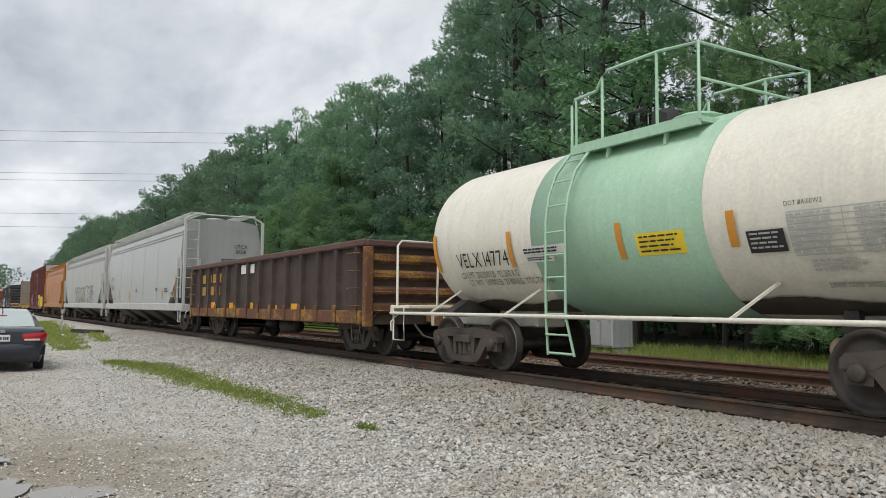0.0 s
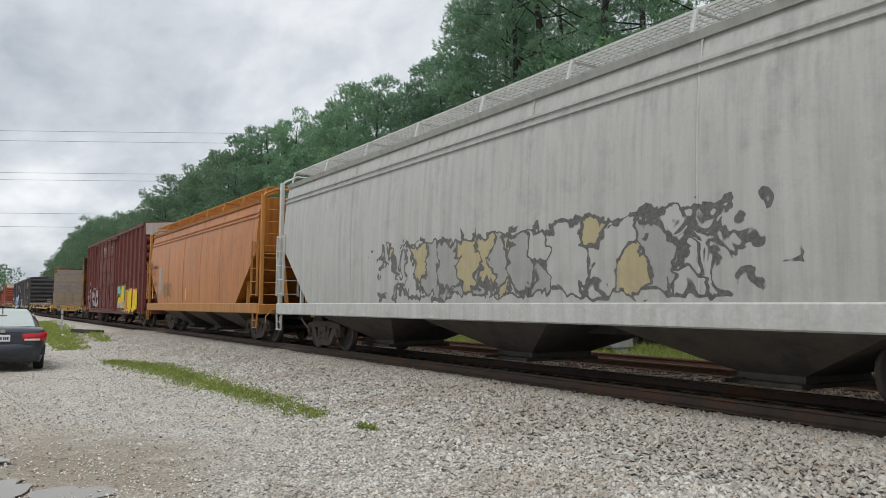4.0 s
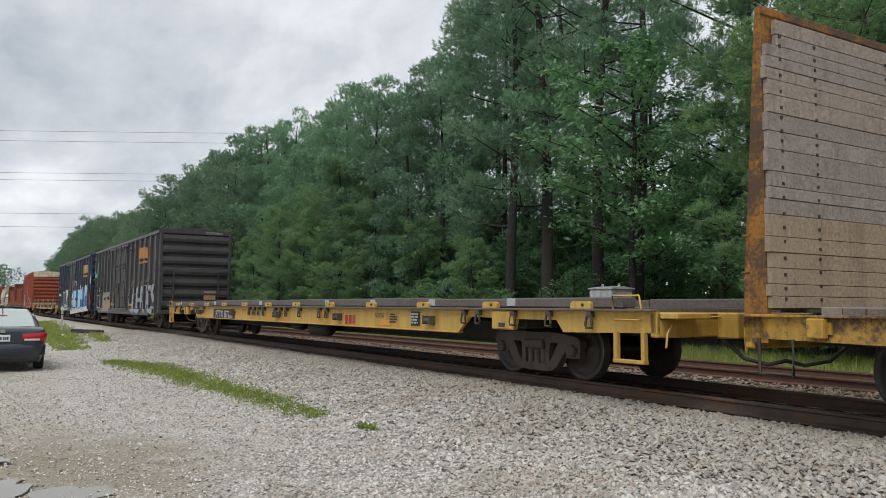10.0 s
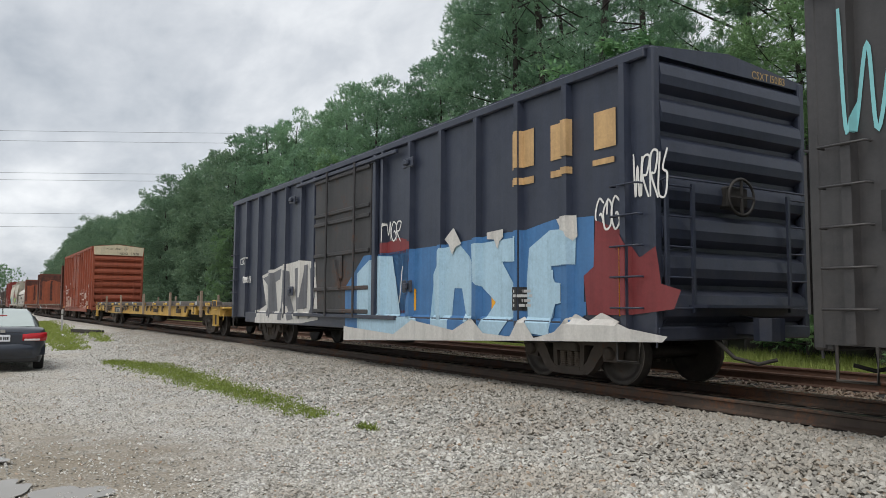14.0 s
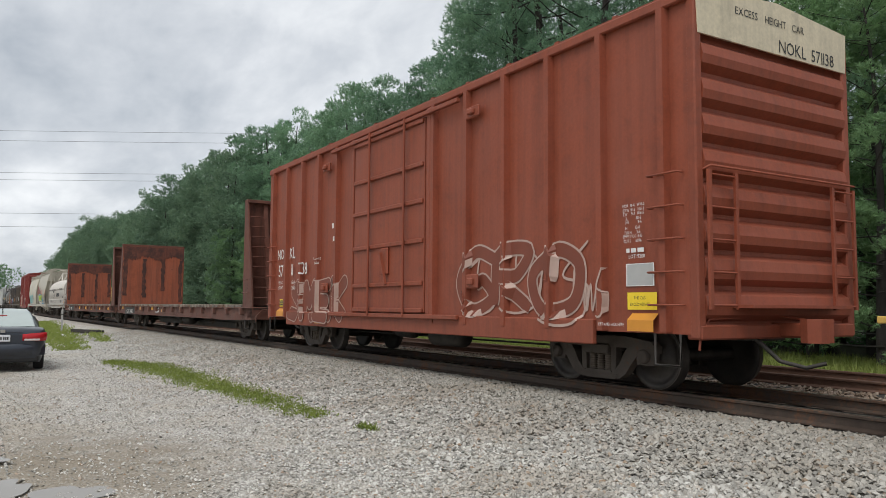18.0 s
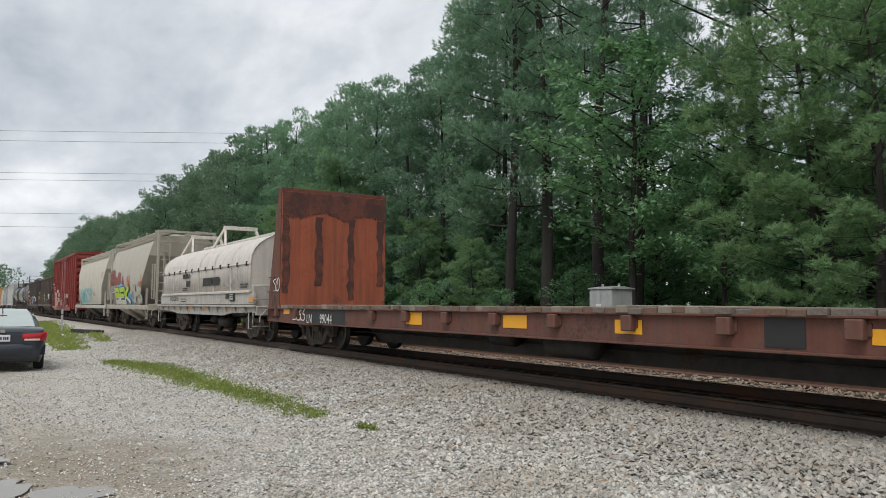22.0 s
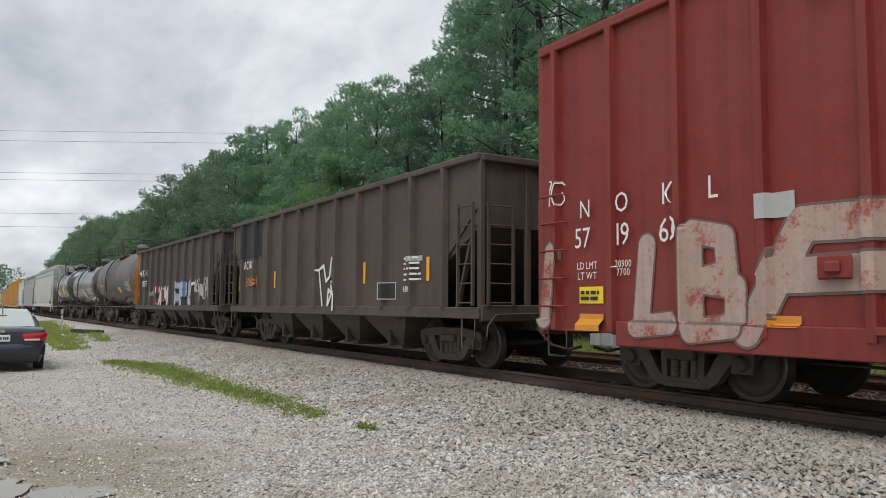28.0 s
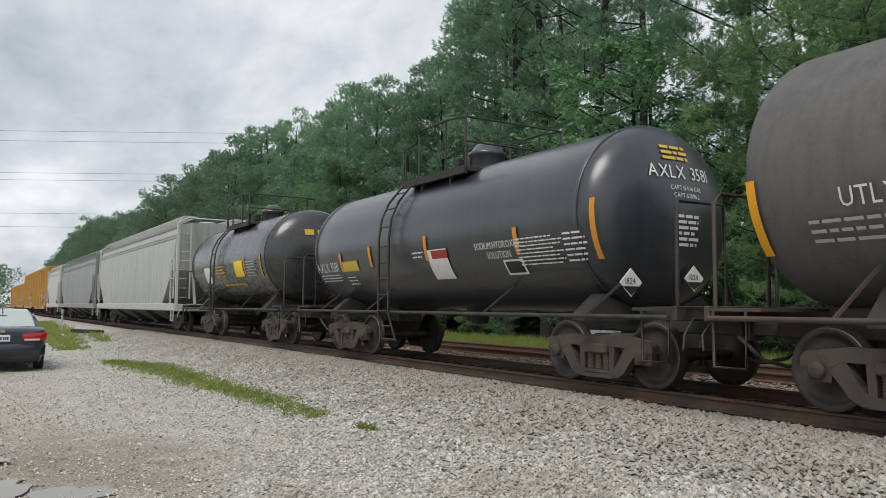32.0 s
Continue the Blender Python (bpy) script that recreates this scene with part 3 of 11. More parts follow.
    running_gear(car, L, 2.15, mat)
    return car, L


# ---- covered hopper cars ----
def hopper(front, rear, label, mat, sillmat, bays=3, zr=4.35, zs=0.88, W=1.55, slope=2.0, zslope=2.7, fullside=True, boardmat=None, sillh=0.30, spread=None, body_in=0.42, cage="bent", cw=None, bulge=0.0, baymat=None):
    car, L = new_car("covered_hopper", label, "covered hopper", front, rear)
    h = L / 2
    boardmat = boardmat or sillmat
    top = zr - 0.12
    Wc = cw or W

    def wid(z):
        """Half width of the bulged side at height z."""
        t = (z - 1.1) / (top - 1.1)
        if bulge:
            return W + 0.02 - bulge * (1.85 * (t - 0.42)) ** 2
        return W - 0.16 * max(0.0, t) ** 4 - 0.02 * (1 - t) ** 2 if t < 1 else W - 0.18

    def ring(x, zl):
        n = 10
        right = [(x, wid(zl + (top - zl) * k / n), zl + (top - zl) * k / n) for k in range(n + 1)]
        e_ = wid(top)
        roof = [(x, e_ - 0.12, zr - 0.03), (x, e_ * 0.55, zr + 0.06), (x, 0, zr + 0.10), (x, -e_ * 0.55, zr + 0.06), (x, -e_ + 0.12, zr - 0.03)]
        return right + roof + [(px, -py, pz) for px, py, pz in reversed(right)]
    e0 = h - body_in
    xs = [(-e0, zslope), (-e0 + slope * 0.5, (zslope + zs + 0.2) / 2), (-e0 + slope, zs + 0.2)]
    xs += [(-e0 + slope + (2 * e0 - 2 * slope) * k / 6, zs + 0.2) for k in range(1, 6)]
    xs += [(-x, z) for x, z in reversed(xs[:3])]
    shell = G().loft([ring(x, z) for x, z in xs], True, True, True).mesh("body")
    shell.set_sharp_from_angle(angle=0.6)
    part("body", shell, mat, car)
    if not bulge:
        for dz in (0.34, 0.46):
            z = top - dz
            part("side_ledge", G().prism([(-wid(z) + 0.02, z - 0.035), (-wid(z) - 0.035, z - 0.02), (-wid(z) - 0.035, z + 0.02), (-wid(z) + 0.02, z + 0.045)], "x", -e0, e0), mat, car)
    wrap = lambda x, z: (x, -wid(z) - 0.008, z)
    # roof edge, seams and panel joints
    part("roof_edge", G().prism([(-wid(top) - 0.05, top - 0.05), (-wid(top) - 0.09, top + 0.05), (-wid(top) + 0.08, zr), (-wid(top) + 0.12, zr - 0.06)], "x", -e0, e0), mat, car)
    for k in range(1, 5):
        x = -e0 + slope * 0.6 + (2 * e0 - 1.2 * slope) * k / 5
        part("side_seam", G().loft([[(x - 0.02, -wid(z) - 0.004, z), (x, -wid(z) - 0.012, z), (x + 0.02, -wid(z) - 0.004, z)] for z in np.linspace(zs + 0.35, top - 0.05, 8)], False, False, False), mat, car)
    # side sills
    for s in (-1, 1):
        part("side_sill", G().box(-h + 0.1, h - 0.1, min(s * (W + 0.03), s * (W - 0.10)), max(s * (W + 0.03), s * (W - 0.10)), zs, zs + sillh, 0.02), sillmat, car)
    # discharge bays
    span = 2 * (e0 - slope) + 0.6
    bw = span / bays
    for k in range(bays):
        xc = -span / 2 + bw * (k + 0.5)
        r = lambda a, w, z: [(xc - a, -w, z), (xc + a, -w, z), (xc + a, w, z), (xc - a, w, z)]
        part("discharge_bay", G().loft([r(bw * 0.45, W - 0.10, zs + 0.25), r(bw * 0.355, W - 0.22, zs - 0.04), r(0.46, 0.62, 0.34), r(0.46, 0.62, 0.24)], True, False, True), baymat or HOPPERDARK, car)
        part("outlet_gate", G().box(xc - 0.5, xc + 0.5, -0.75, 0.75, 0.20, 0.26, 0.01).tube([(xc - 0.35, -1.0, 0.25), (xc - 0.35, 1.0, 0.25)], 0.03, 6), BLACKIRON, car)
    # slope sheets and end framing
    for s in (1, -1):
        part("end_floor", G().box(min(s * (h - 0.05), s * (h - slope - 0.5)), max(s * (h - 0.05), s * (h - slope - 0.5)), -W + 0.1, W - 0.1, zs + 0.02, zs + 0.10), HOPPERDARK, car)
        part("end_sill", G().box(min(s * h, s * (h - 0.14)), max(s * h, s * (h - 0.14)), -W, W, zs - 0.02, zs + 0.28, 0.02), sillmat, car)
        for y in (-1, 1):
            yy = y * (Wc - 0.08)
            part("corner_post", G().box(min(s * (h - 0.02), s * (h - 0.13)), max(s * (h - 0.02), s * (h - 0.13)), yy - 0.05, yy + 0.05, zs + 0.26, zr + 0.02, 0.01), sillmat, car)
            part("end_brace", G().beam((s * (h - 0.15), y * 0.75, zs + 0.2), (s * (h - body_in + 0.02), y * 0.85, zslope + 0.3), 0.09, 0.07), sillmat, car)
            part("end_brace", G().beam((s * (h - slope * 0.75), y * (W - 0.16), zs + 0.2), (s * (h - slope * 0.75), y * (W - 0.16), 1.9), 0.08, 0.06), sillmat, car)
        ladder(car, s * (h - 0.07), s * (h - 0.07), -Wc + 0.08, -Wc + 0.56, zs + 0.55, zr - 0.05, 9, sillmat, "end_ladder")
        ladder(car, s * (h - 0.12), s * (h - 0.62), -Wc - 0.03, -Wc - 0.03, zs + 0.55, zs + 2.1, 5, sillmat, "side_ladder")
        g = G()
        if cage == "bent":
            g.tube([(s * (h - 0.06), -W + 0.05, zr - 0.1), (s * (h - 0.10), -W + 0.15, zr + 0.06), (s * (h - 0.14), -W + 0.45, zr + 0.22), (s * (h - 0.14), W - 0.45, zr + 0.22), (s * (h - 0.10), W - 0.15, zr + 0.06), (s * (h - 0.06), W - 0.05, zr - 0.1)], 0.035, 6)
        else:
            g.beam((s * (h - 0.08), -Wc + 0.02, zr + 0.22), (s * (h - 0.08), Wc - 0.02, zr + 0.22), 0.12, 0.10)
            g.beam((s * (h - 0.08), -Wc + 0.08, zr), (s * (h - 0.08), -Wc + 0.08, zr + 0.26), 0.11, 0.10)
            g.beam((s * (h - 0.08), Wc - 0.08, zr), (s * (h - 0.08), Wc - 0.08, zr + 0.26), 0.11, 0.10)
            g.beam((s * (h - 0.08), -Wc + 0.02, zr - 0.25), (s * (h - 0.08), Wc - 0.02, zr - 0.25), 0.08, 0.06)
            g.beam((s * (h - 0.08), -Wc + 0.08, zr + 0.22), (s * (h - 1.3), -Wc + 0.18, zr + 0.24), 0.08, 0.06)
        part("roof_end_frame", g, sillmat, car)
        part("end_crossbar", G().tube([(s * (h - 0.07), -Wc + 0.08, zs + 1.75), (s * (h - 0.07), Wc - 0.08, zs + 1.75)], 0.02, 6), sillmat, car)
        g = G()
        x = s * (h - 0.3)
        g.beam((x - 0.2, -W - 0.01, zs), (x - 0.16, -W - 0.01, 0.45), 0.04, 0.03)
        g.beam((x + 0.2, -W - 0.01, zs), (x + 0.16, -W - 0.01, 0.45), 0.04, 0.03)
        g.beam((x - 0.16, -W - 0.01, 0.47), (x + 0.16, -W - 0.01, 0.47), 0.06, 0.03)
        g.beam((x - 0.18, -W - 0.01, 0.68), (x + 0.18, -W - 0.01, 0.68), 0.04, 0.03)
        part("stirrup_step", g, sillmat, car)
    # running boards on the roof
    g = G()
    zb = zr + 0.30
    for y0, y1 in ((-Wc + 0.32, -Wc + 0.86), (Wc - 0.86, Wc - 0.32)):
        for y in np.linspace(y0, y1, 7):
            g.beam((-h + 0.25, y, zb), (h - 0.25, y, zb), 0.012, 0.035)
        n = int(L / 0.16)
        for k in range(n + 1):
            x = -h + 0.25 + (L - 0.5) * k / n
            g.box(x - 0.007, x + 0.007, y0, y1, zb - 0.012, zb + 0.016)
    part("running_board", g, boardmat, car)
    n = max(5, int(L / 2.2))
    for k in range(n + 1):
        x = -h + 0.45 + (L - 0.9) * k / n
        part("board_bracket", G().beam((x, -W + 0.20, zr - 0.08), (x, -W + 0.30, zb + 0.0), 0.06, 0.03, up=(0, 1, 0)).beam((x, -W + 0.30, zb - 0.03), (x, W - 0.30, zb - 0.03), 0.05, 0.02).beam((x, W - 0.20, zr - 0.08), (x, W - 0.30, zb), 0.06, 0.03, up=(0, 1, 0)), boardmat, car)
    for k in range(bays * 2):
        x = -e0 + 1.2 + (2 * e0 - 2.4) * k / (bays * 2 - 1)
        part("hatch", G().lathe([(0.0, 0.36), (0.12, 0.36), (0.16, 0.30), (0.18, 0.0)], "z", (x, 0, zr + 0.08), 14), mat, car)
    running_gear(car, L, 1.95, sillmat, sill=False, detail=False)
    part("centre_sill", G().box(-h + 0.1, h - 0.1, -0.3, 0.3, 0.7, 0.98, 0.01), BLACKIRON, car)
    return car, L, wrap


# near-black paint for discharge bays and end floors
HOPPERDARK = paint("hopper_dark", (0.055, 0.05, 0.045), 0.8, 0.0, 0.6, 0.3, (0.06, 0.045, 0.035), 0.2)


# ---- tank cars ----
def tank(front, rear, label, mat, framemat, R=1.42, zc=2.45, shell=(None, None), plat=0.0, band=None, rail=1.0, platmat=None, jacket=False, platw=1.2, plath=1.05, ladderx=None, drop=0.24, mandome=1.0):
    car, L = new_car("tank_car", label, "tank car", front, rear)
    h = L / 2
    x0, x1 = shell if shell[0] is not None else (-h + 0.75, h - 0.75)
    hd = R * 0.42
    prof = []
    for k in range(9):
        t = math.pi / 2 * k / 8
        prof.append((x0 + hd - hd * math.cos(t), max(0.001, R * math.sin(t))))
    n = 10
    body = [(x0 + hd + (x1 - x0 - 2 * hd) * k / n, R) for k in range(1, n)]
    prof += body + [(x1 - (a - x0), r) for a, r in reversed(prof)]
    part("shell", G().lathe(prof, "x", (0, 0, zc), 56), mat, car)
    if jacket:
        for x in (x0 + hd + 0.02, x1 - hd - 0.02):
            part("jacket_band", G().lathe([(-0.03, R), (-0.03, R + 0.018), (0.03, R + 0.018), (0.03, R)], "x", (x, 0, zc), 56), mat, car)
    if band:
        part("band", G().lathe([(band[0], R + 0.001), (band[0], R + 0.012), (band[1], R + 0.012), (band[1], R + 0.001)], "x", (0, 0, zc), 56), band[2], car)
    platmat = platmat or framemat

    def wrap(x, z, d=0.016):
        q = max(0.02, R * R - (z - zc) ** 2) ** 0.5
        return (x, -q * (1 + d / R), zc + (z - zc) * (1 + d / R))
    # stub sills, bolsters, end platforms
    for s in (1, -1):
        xt = s * (h - 1.95)
        part("stub_sill", G().box(min(s * (h - 0.05), s * (h - 3.2)), max(s * (h - 0.05), s * (h - 3.2)), -0.3, 0.3, 0.76, 1.14, 0.02), framemat, car)
        part("bolster", G().prism([(-1.3, 0.93), (1.3, 0.93), (1.3, 1.02), (0.95, zc - R * 0.82), (0.5, zc - R * 0.95), (-0.5, zc - R * 0.95), (-0.95, zc - R * 0.82), (-1.3, 1.02)], "x", xt - 0.14, xt + 0.14), BLACKIRON, car)
        part("end_platform", G().box(min(s * h, s * (h - 0.75)), max(s * h, s * (h - 0.75)), -1.45, 1.45, 1.08, 1.12).box(min(s * h, s * (h - 0.08)), max(s * h, s * (h - 0.08)), -1.47, 1.47, 0.96, 1.14, 0.01), framemat, car)
        for y in (-1.36, 1.36):
            yi = y * 0.36
            g = G()
            g.tube([(s * (h - 0.08), y, 1.12), (s * (h - 0.08), y, 2.35), (s * (h - 0.12), y * 0.95, 2.45), (s * (h - 0.12), yi, 2.45), (s * (h - 0.10), yi, 1.12)], 0.026, 6)
            part("end_handrail", g, framemat, car)
        g = G()
        x = s * (h - 0.35)
        g.tube([(x - 0.22, -1.46, 1.08), (x - 0.22, -1.46, 0.45), (x + 0.22, -1.46, 0.45), (x + 0.22, -1.46, 1.08)], 0.02, 5)
        part("stirrup_step", g, framemat, car)
    for y in (-1, 1):
        g = G()
        g.tube([(-h + 0.1, y * 1.50, rail), (h - 0.1, y * 1.50, rail)], 0.035, 6)
        part("side_handrail", g, framemat, car)
        for x in (-h + 1.6, -h * 0.35, h * 0.35, h - 1.6):
            zb = zc - R * 0.70
            part("rail_bracket", G().beam((x, y * 1.50, rail), (x + 0.25, y * R * 0.72, zb), 0.05, 0.03), framemat, car)
    # dome platform, fittings, rails and ladder
    zt = zc + R
    if plat is not None:
        pw, zp = platw, zt - drop
        part("platform", G().box(plat - pw, plat + pw, -1.05, 1.05, zp - 0.02, zp + 0.05, 0.0).box(plat - pw, plat + pw, -1.10, -1.04, zp - 0.07, zp + 0.07).box(plat - pw, plat + pw, 1.04, 1.10, zp - 0.07, zp + 0.07), platmat, car)
        for x in (plat - pw * 0.4, plat + pw * 0.5):
            for y in (-1, 1):
                part("platform_leg", G().beam((x, y * 1.0, zp), (x, y * 1.02, zc + R * 0.66), 0.05, 0.05), platmat, car)
        for y in (-1.07, 1.07):
            g = G()
            # a low rail over the ladder gap, then the full height
            g.tube([(plat - pw, y, zp), (plat - pw, y, zp + plath * 0.66), (plat - pw + 0.08, y, zp + plath * 0.74), (plat - pw * 0.55, y, zp + plath * 0.76), (plat - pw * 0.46, y, zp + plath * 0.9)], 0.022, 6)
            g.tube([(plat - pw + 0.1, y, zp), (plat - pw + 0.1, y, zp + plath * 0.74)], 0.02, 5)
            g.tube([(plat - pw * 0.45, y, zp), (plat - pw * 0.45, y, zp + plath * 0.93), (plat - pw * 0.35, y, zp + plath), (plat + pw * 0.45, y, zp + plath), (plat + pw, y, zp + plath * 0.94), (plat + pw, y, zp)], 0.022, 6)
            g.tube([(plat + pw * 0.42, y, zp), (plat + pw * 0.42, y, zp + plath)], 0.022, 6)
            part("platform_rail", g, platmat, car)
        for f in (0.94, 0.5):
            part("end_rail", G().tube([(plat + pw, -1.07, zp + plath * f), (plat + pw, 1.07, zp + plath * f)], 0.02, 5), platmat, car)
        md = mandome
        part("manway", G().lathe([(zt - 0.1, 0.34), (zt + 0.24 * md, 0.34), (zt + 0.27 * md, 0.37), (zt + 0.33 * md, 0.37), (zt + 0.36 * md, 0.31), (zt + 0.46 * md, 0.26), (zt + 0.54 * md, 0.14), (zt + 0.56 * md, 0.0)], "z", (plat + 0.25, 0, 0), 18), mat if not band else band[2], car)
        part("valve_housing", G().lathe([(zt - 0.05, 0.2), (zt + 0.3, 0.2), (zt + 0.42, 0.14), (zt + 0.46, 0.0)], "z", (plat - 0.5, 0.15, 0), 12).box(plat - 0.2, plat - 0.05, -0.5, -0.3, zt, zt + 0.25, 0.03).tube([(plat - 0.6, -0.5, zt), (plat - 0.6, -0.5, zt + 0.3), (plat - 0.3, -0.5, zt + 0.3)], 0.04, 6), BLACKIRON, car)
        lx = plat - platw + 0.15 if ladderx is None else ladderx
        g = G()
        pts = []
        for k in range(7):
            t = math.pi / 2 * k / 6
            pts.append((-(R + 0.14) * math.sin(t) * 1.0, zc + (R + 0.14) * math.cos(t)))
        pts = [p for p in pts if p[1] < zt - 0.02] + [(-(R + 0.14), 1.5), (-(R + 0.14), 0.98)]
        for dx in (-0.22, 0.22):
            g.tube([(lx + dx, y, z) for y, z in pts], 0.024, 5)
            g.tube([(lx + dx, -R - 0.14, 0.98), (lx + dx + (0.12 if dx > 0 else -0.02), -1.45, 0.42)], 0.022, 5)
        for (ya, za), (yb, zb) in zip(pts, pts[1:]):
            seg = math.hypot(yb - ya, zb - za)
            d = 0.15
            while d < seg:
                t = d / seg
                g.tube([(lx - 0.22, ya + (yb - ya) * t, za + (zb - za) * t), (lx + 0.22, ya + (yb - ya) * t, za + (zb - za) * t)], 0.015, 5)
                d += 0.33
        g.tube([(lx - 0.22, -1.45, 0.45), (lx + 0.34, -1.45, 0.45)], 0.02, 5)
        g.tube([(lx - 0.22, -1.5, 0.72), (lx + 0.28, -1.5, 0.72)], 0.016, 5)
        part("ladder", g, platmat, car)
    part("outlet", G().lathe([(zc - R - 0.28, 0.0), (zc - R - 0.28, 0.16), (zc - R - 0.05, 0.2), (zc - R + 0.05, 0.3)], "z", (plat or 0, 0, 0), 12), BLACKIRON, car)
    running_gear(car, L, 1.95, framemat, sill=False, detail=False)
    return car, L, wrap


# ---- flat cars ----
def flatcar(front, rear, label, sidemat, deckmat, zd=1.10, zb=0.56, bulk=None, bulkmat=None, facemat=None, pocketmat=None, taper=3.0, W=1.52, pockets=15, name="flatcar", planks=True, ztop=4.33, brace=(0.92, 0.92), timbers=False, skip=(), depth=0.30):
    car, L = new_car(name, label, "flatcar", front, rear)
    h = L / 2
    pocketmat = pocketmat or sidemat
    ze = zd - depth
    for s in (-1, 1):
        part("side_sill", G().prism([(-h, zd - 0.05), (-h, ze), (-h + taper, ze - 0.05), (-h + taper + 1.2, zb), (h - taper - 1.2, zb), (h - taper, ze - 0.05), (h, ze), (h, zd - 0.05)], "y", s * W, s * (W - 0.05)), sidemat, car)
        if s < 0:
            part("side_flange", G().box(-h, h, -W - 0.06, -W + 0.0, zd - 0.075, zd - 0.045, 0.005), sidemat, car)
            part("side_flange", G().box(-h + taper + 1.2, h - taper - 1.2, -W - 0.05, -W + 0.0, zb - 0.01, zb + 0.02, 0.005), sidemat, car)
    n = int(L / 0.24) if planks else 0
    inner = 0.95 if bulk else 0.1
    if planks:
        rnd = random.Random(int(-front))
        step = (L - 2 * inner) / n
        for k in range(n):
            x = -h + inner + step * k
            dz = rnd.uniform(-0.012, 0.012)
            kind = rnd.choice((0, 0, 1, 1, 2))
            key = ("plank", round(step, 4), kind)
            if key not in SHARED:
                SHARED[key] = G().box(0.004, step - 0.004, -W - 0.01, W - 0.03, -0.06, 0.02 + 0.02 * (kind == 2), 0.008).mesh("deck_plank")
                SHARED[key].materials.append((deckmat, DECKBROWN, DECKPALE)[kind])
            part("deck_plank", SHARED[key], None, car, m=pose(x, -0.03 + rnd.uniform(-0.05, 0.03), zd + dz, 0, 0, rnd.uniform(-0.25, 0.25)))
    if timbers:
        rnd = random.Random(9)
        x = -h + 1.6
        while x < h - 2.2:
            ln = min(rnd.uniform(1.6, 2.6), h - 1.6 - x)
            part("deck_timber", G().box(x, x + ln - 0.03, -W - 0.02, -W + 0.24, zd + 0.01, zd + 0.01 + rnd.uniform(0.09, 0.15), 0.012), deckmat, car)
            x += ln + (rnd.uniform(0.1, 0.7) if rnd.random() < 0.35 else 0.0)
        for k in range(7):
            x = -h + 2.2 + (L - 4.4) * k / 6
            part("chain_anchor", G().box(x - 0.16, x + 0.16, -W - 0.05, -W + 0.1, zd + 0.16, zd + 0.24, 0.02).tube([(x, -W - 0.09, zd - 0.1), (x + 0.1, -W - 0.12, zd - 0.25), (x + 0.05, -W - 0.12, zd - 0.4), (x - 0.05, -W - 0.1, zd - 0.3)], 0.035, 6), sidemat, car)
    part("deck_frame", G().box(-h, h, -W + 0.05, W - 0.05, zd - 0.13, zd - 0.055), BLACKIRON, car)
    part("centre_sill", G().prism([(-h + 0.1, 0.95), (-h + 0.1, 0.75), (-h + 3.6, 0.72), (-h + 4.8, 0.27), (h - 4.8, 0.27), (h - 3.6, 0.72), (h - 0.1, 0.75), (h - 0.1, 0.95)], "y", -0.36, 0.36), BLACKIRON, car)
    for k in range(pockets):
        x = -h + 0.9 + (L - 1.8) * k / (pockets - 1)
        if any(a < x < b for a, b in skip):
            continue
        key = ("pocket", pocketmat.name)
        if key not in SHARED:
            SHARED[key] = G().box(-0.09, 0.09, -0.10, 0.0, -0.20, 0.0, 0.012).box(-0.13, 0.13, -0.02, 0.0, -0.16, -0.04).mesh("stake_pocket")
            SHARED[key].materials.append(pocketmat)
        part("stake_pocket", SHARED[key], None, car, m=pose(x, -W, zd - 0.08))
    for s in (1, -1):
        part("end_sill", G().box(min(s * h, s * (h - 0.12)), max(s * h, s * (h - 0.12)), -W, W, zd - 0.42, zd - 0.04, 0.02), sidemat, car)
        g = G()
        x = s * (h - 0.4)
        g.tube([(x - 0.2, -W - 0.01, ze), (x - 0.2, -W - 0.01, 0.42), (x + 0.2, -W - 0.01, 0.42), (x + 0.2, -W - 0.01, ze)], 0.02, 5)
        part("stirrup_step", g, BLACKIRON, car)
        if bulk:
            # an upright wall towards the load, gusset plates and sloping posts behind it
            dp = brace[0 if s > 0 else 1]
            xin = h - dp
            b = part("bulkhead", G().box(min(s * xin, s * (xin + 0.06)), max(s * xin, s * (xin + 0.06)), -W + 0.04, W - 0.04, zd, ztop, 0.01), bulkmat, car)
            if bulk == "wood":
                rb = random.Random(31)
                z = zd + 0.02
                while z < ztop - 0.05:
                    bh = min(rb.choice((0.13, 0.17, 0.20, 0.24)), ztop - 0.03 - z)
                    inset = 0.16 if z > ztop - 0.4 else 0.0
                    if z > ztop - 0.2:
                        inset = 0.34
                    dp_ = 0.06 + rb.uniform(-0.004, 0.004)
                    part("board", G().box(min(s * xin, s * (xin - dp_)), max(s * xin, s * (xin - dp_)), -W + inset + rb.uniform(-0.02, 0.02), W - inset + rb.uniform(-0.02, 0.02), z, z + bh - 0.006, 0.004), rb.choice(BOARDS[:3]) if z > zd + 0.9 else BOARDS[3], b)
                    z += bh
                bolt = G()
                for y in (-1.30, -0.72, 0.62, 1.24):
                    z = zd + 0.12
                    while z < ztop - 0.2:
                        bolt.box(min(s * (xin - 0.07), s * xin), max(s * (xin - 0.07), s * xin), y - 0.016, y + 0.016, z - 0.016, z + 0.016)
                        z += rb.choice((0.11, 0.15, 0.18))
                part("bolt_heads", bolt, BLACKIRON, b)
            else:
                part("face_plate", G().box(min(s * xin, s * (xin - 0.03)), max(s * xin, s * (xin - 0.03)), -W + 0.02, W - 0.02, zd + 0.02, ztop - 0.02, 0.01), facemat, b)
                xa, xb = sorted((s * (xin - 0.03), s * (xin - 0.045)))
                rr = random.Random(int(-front) + s)
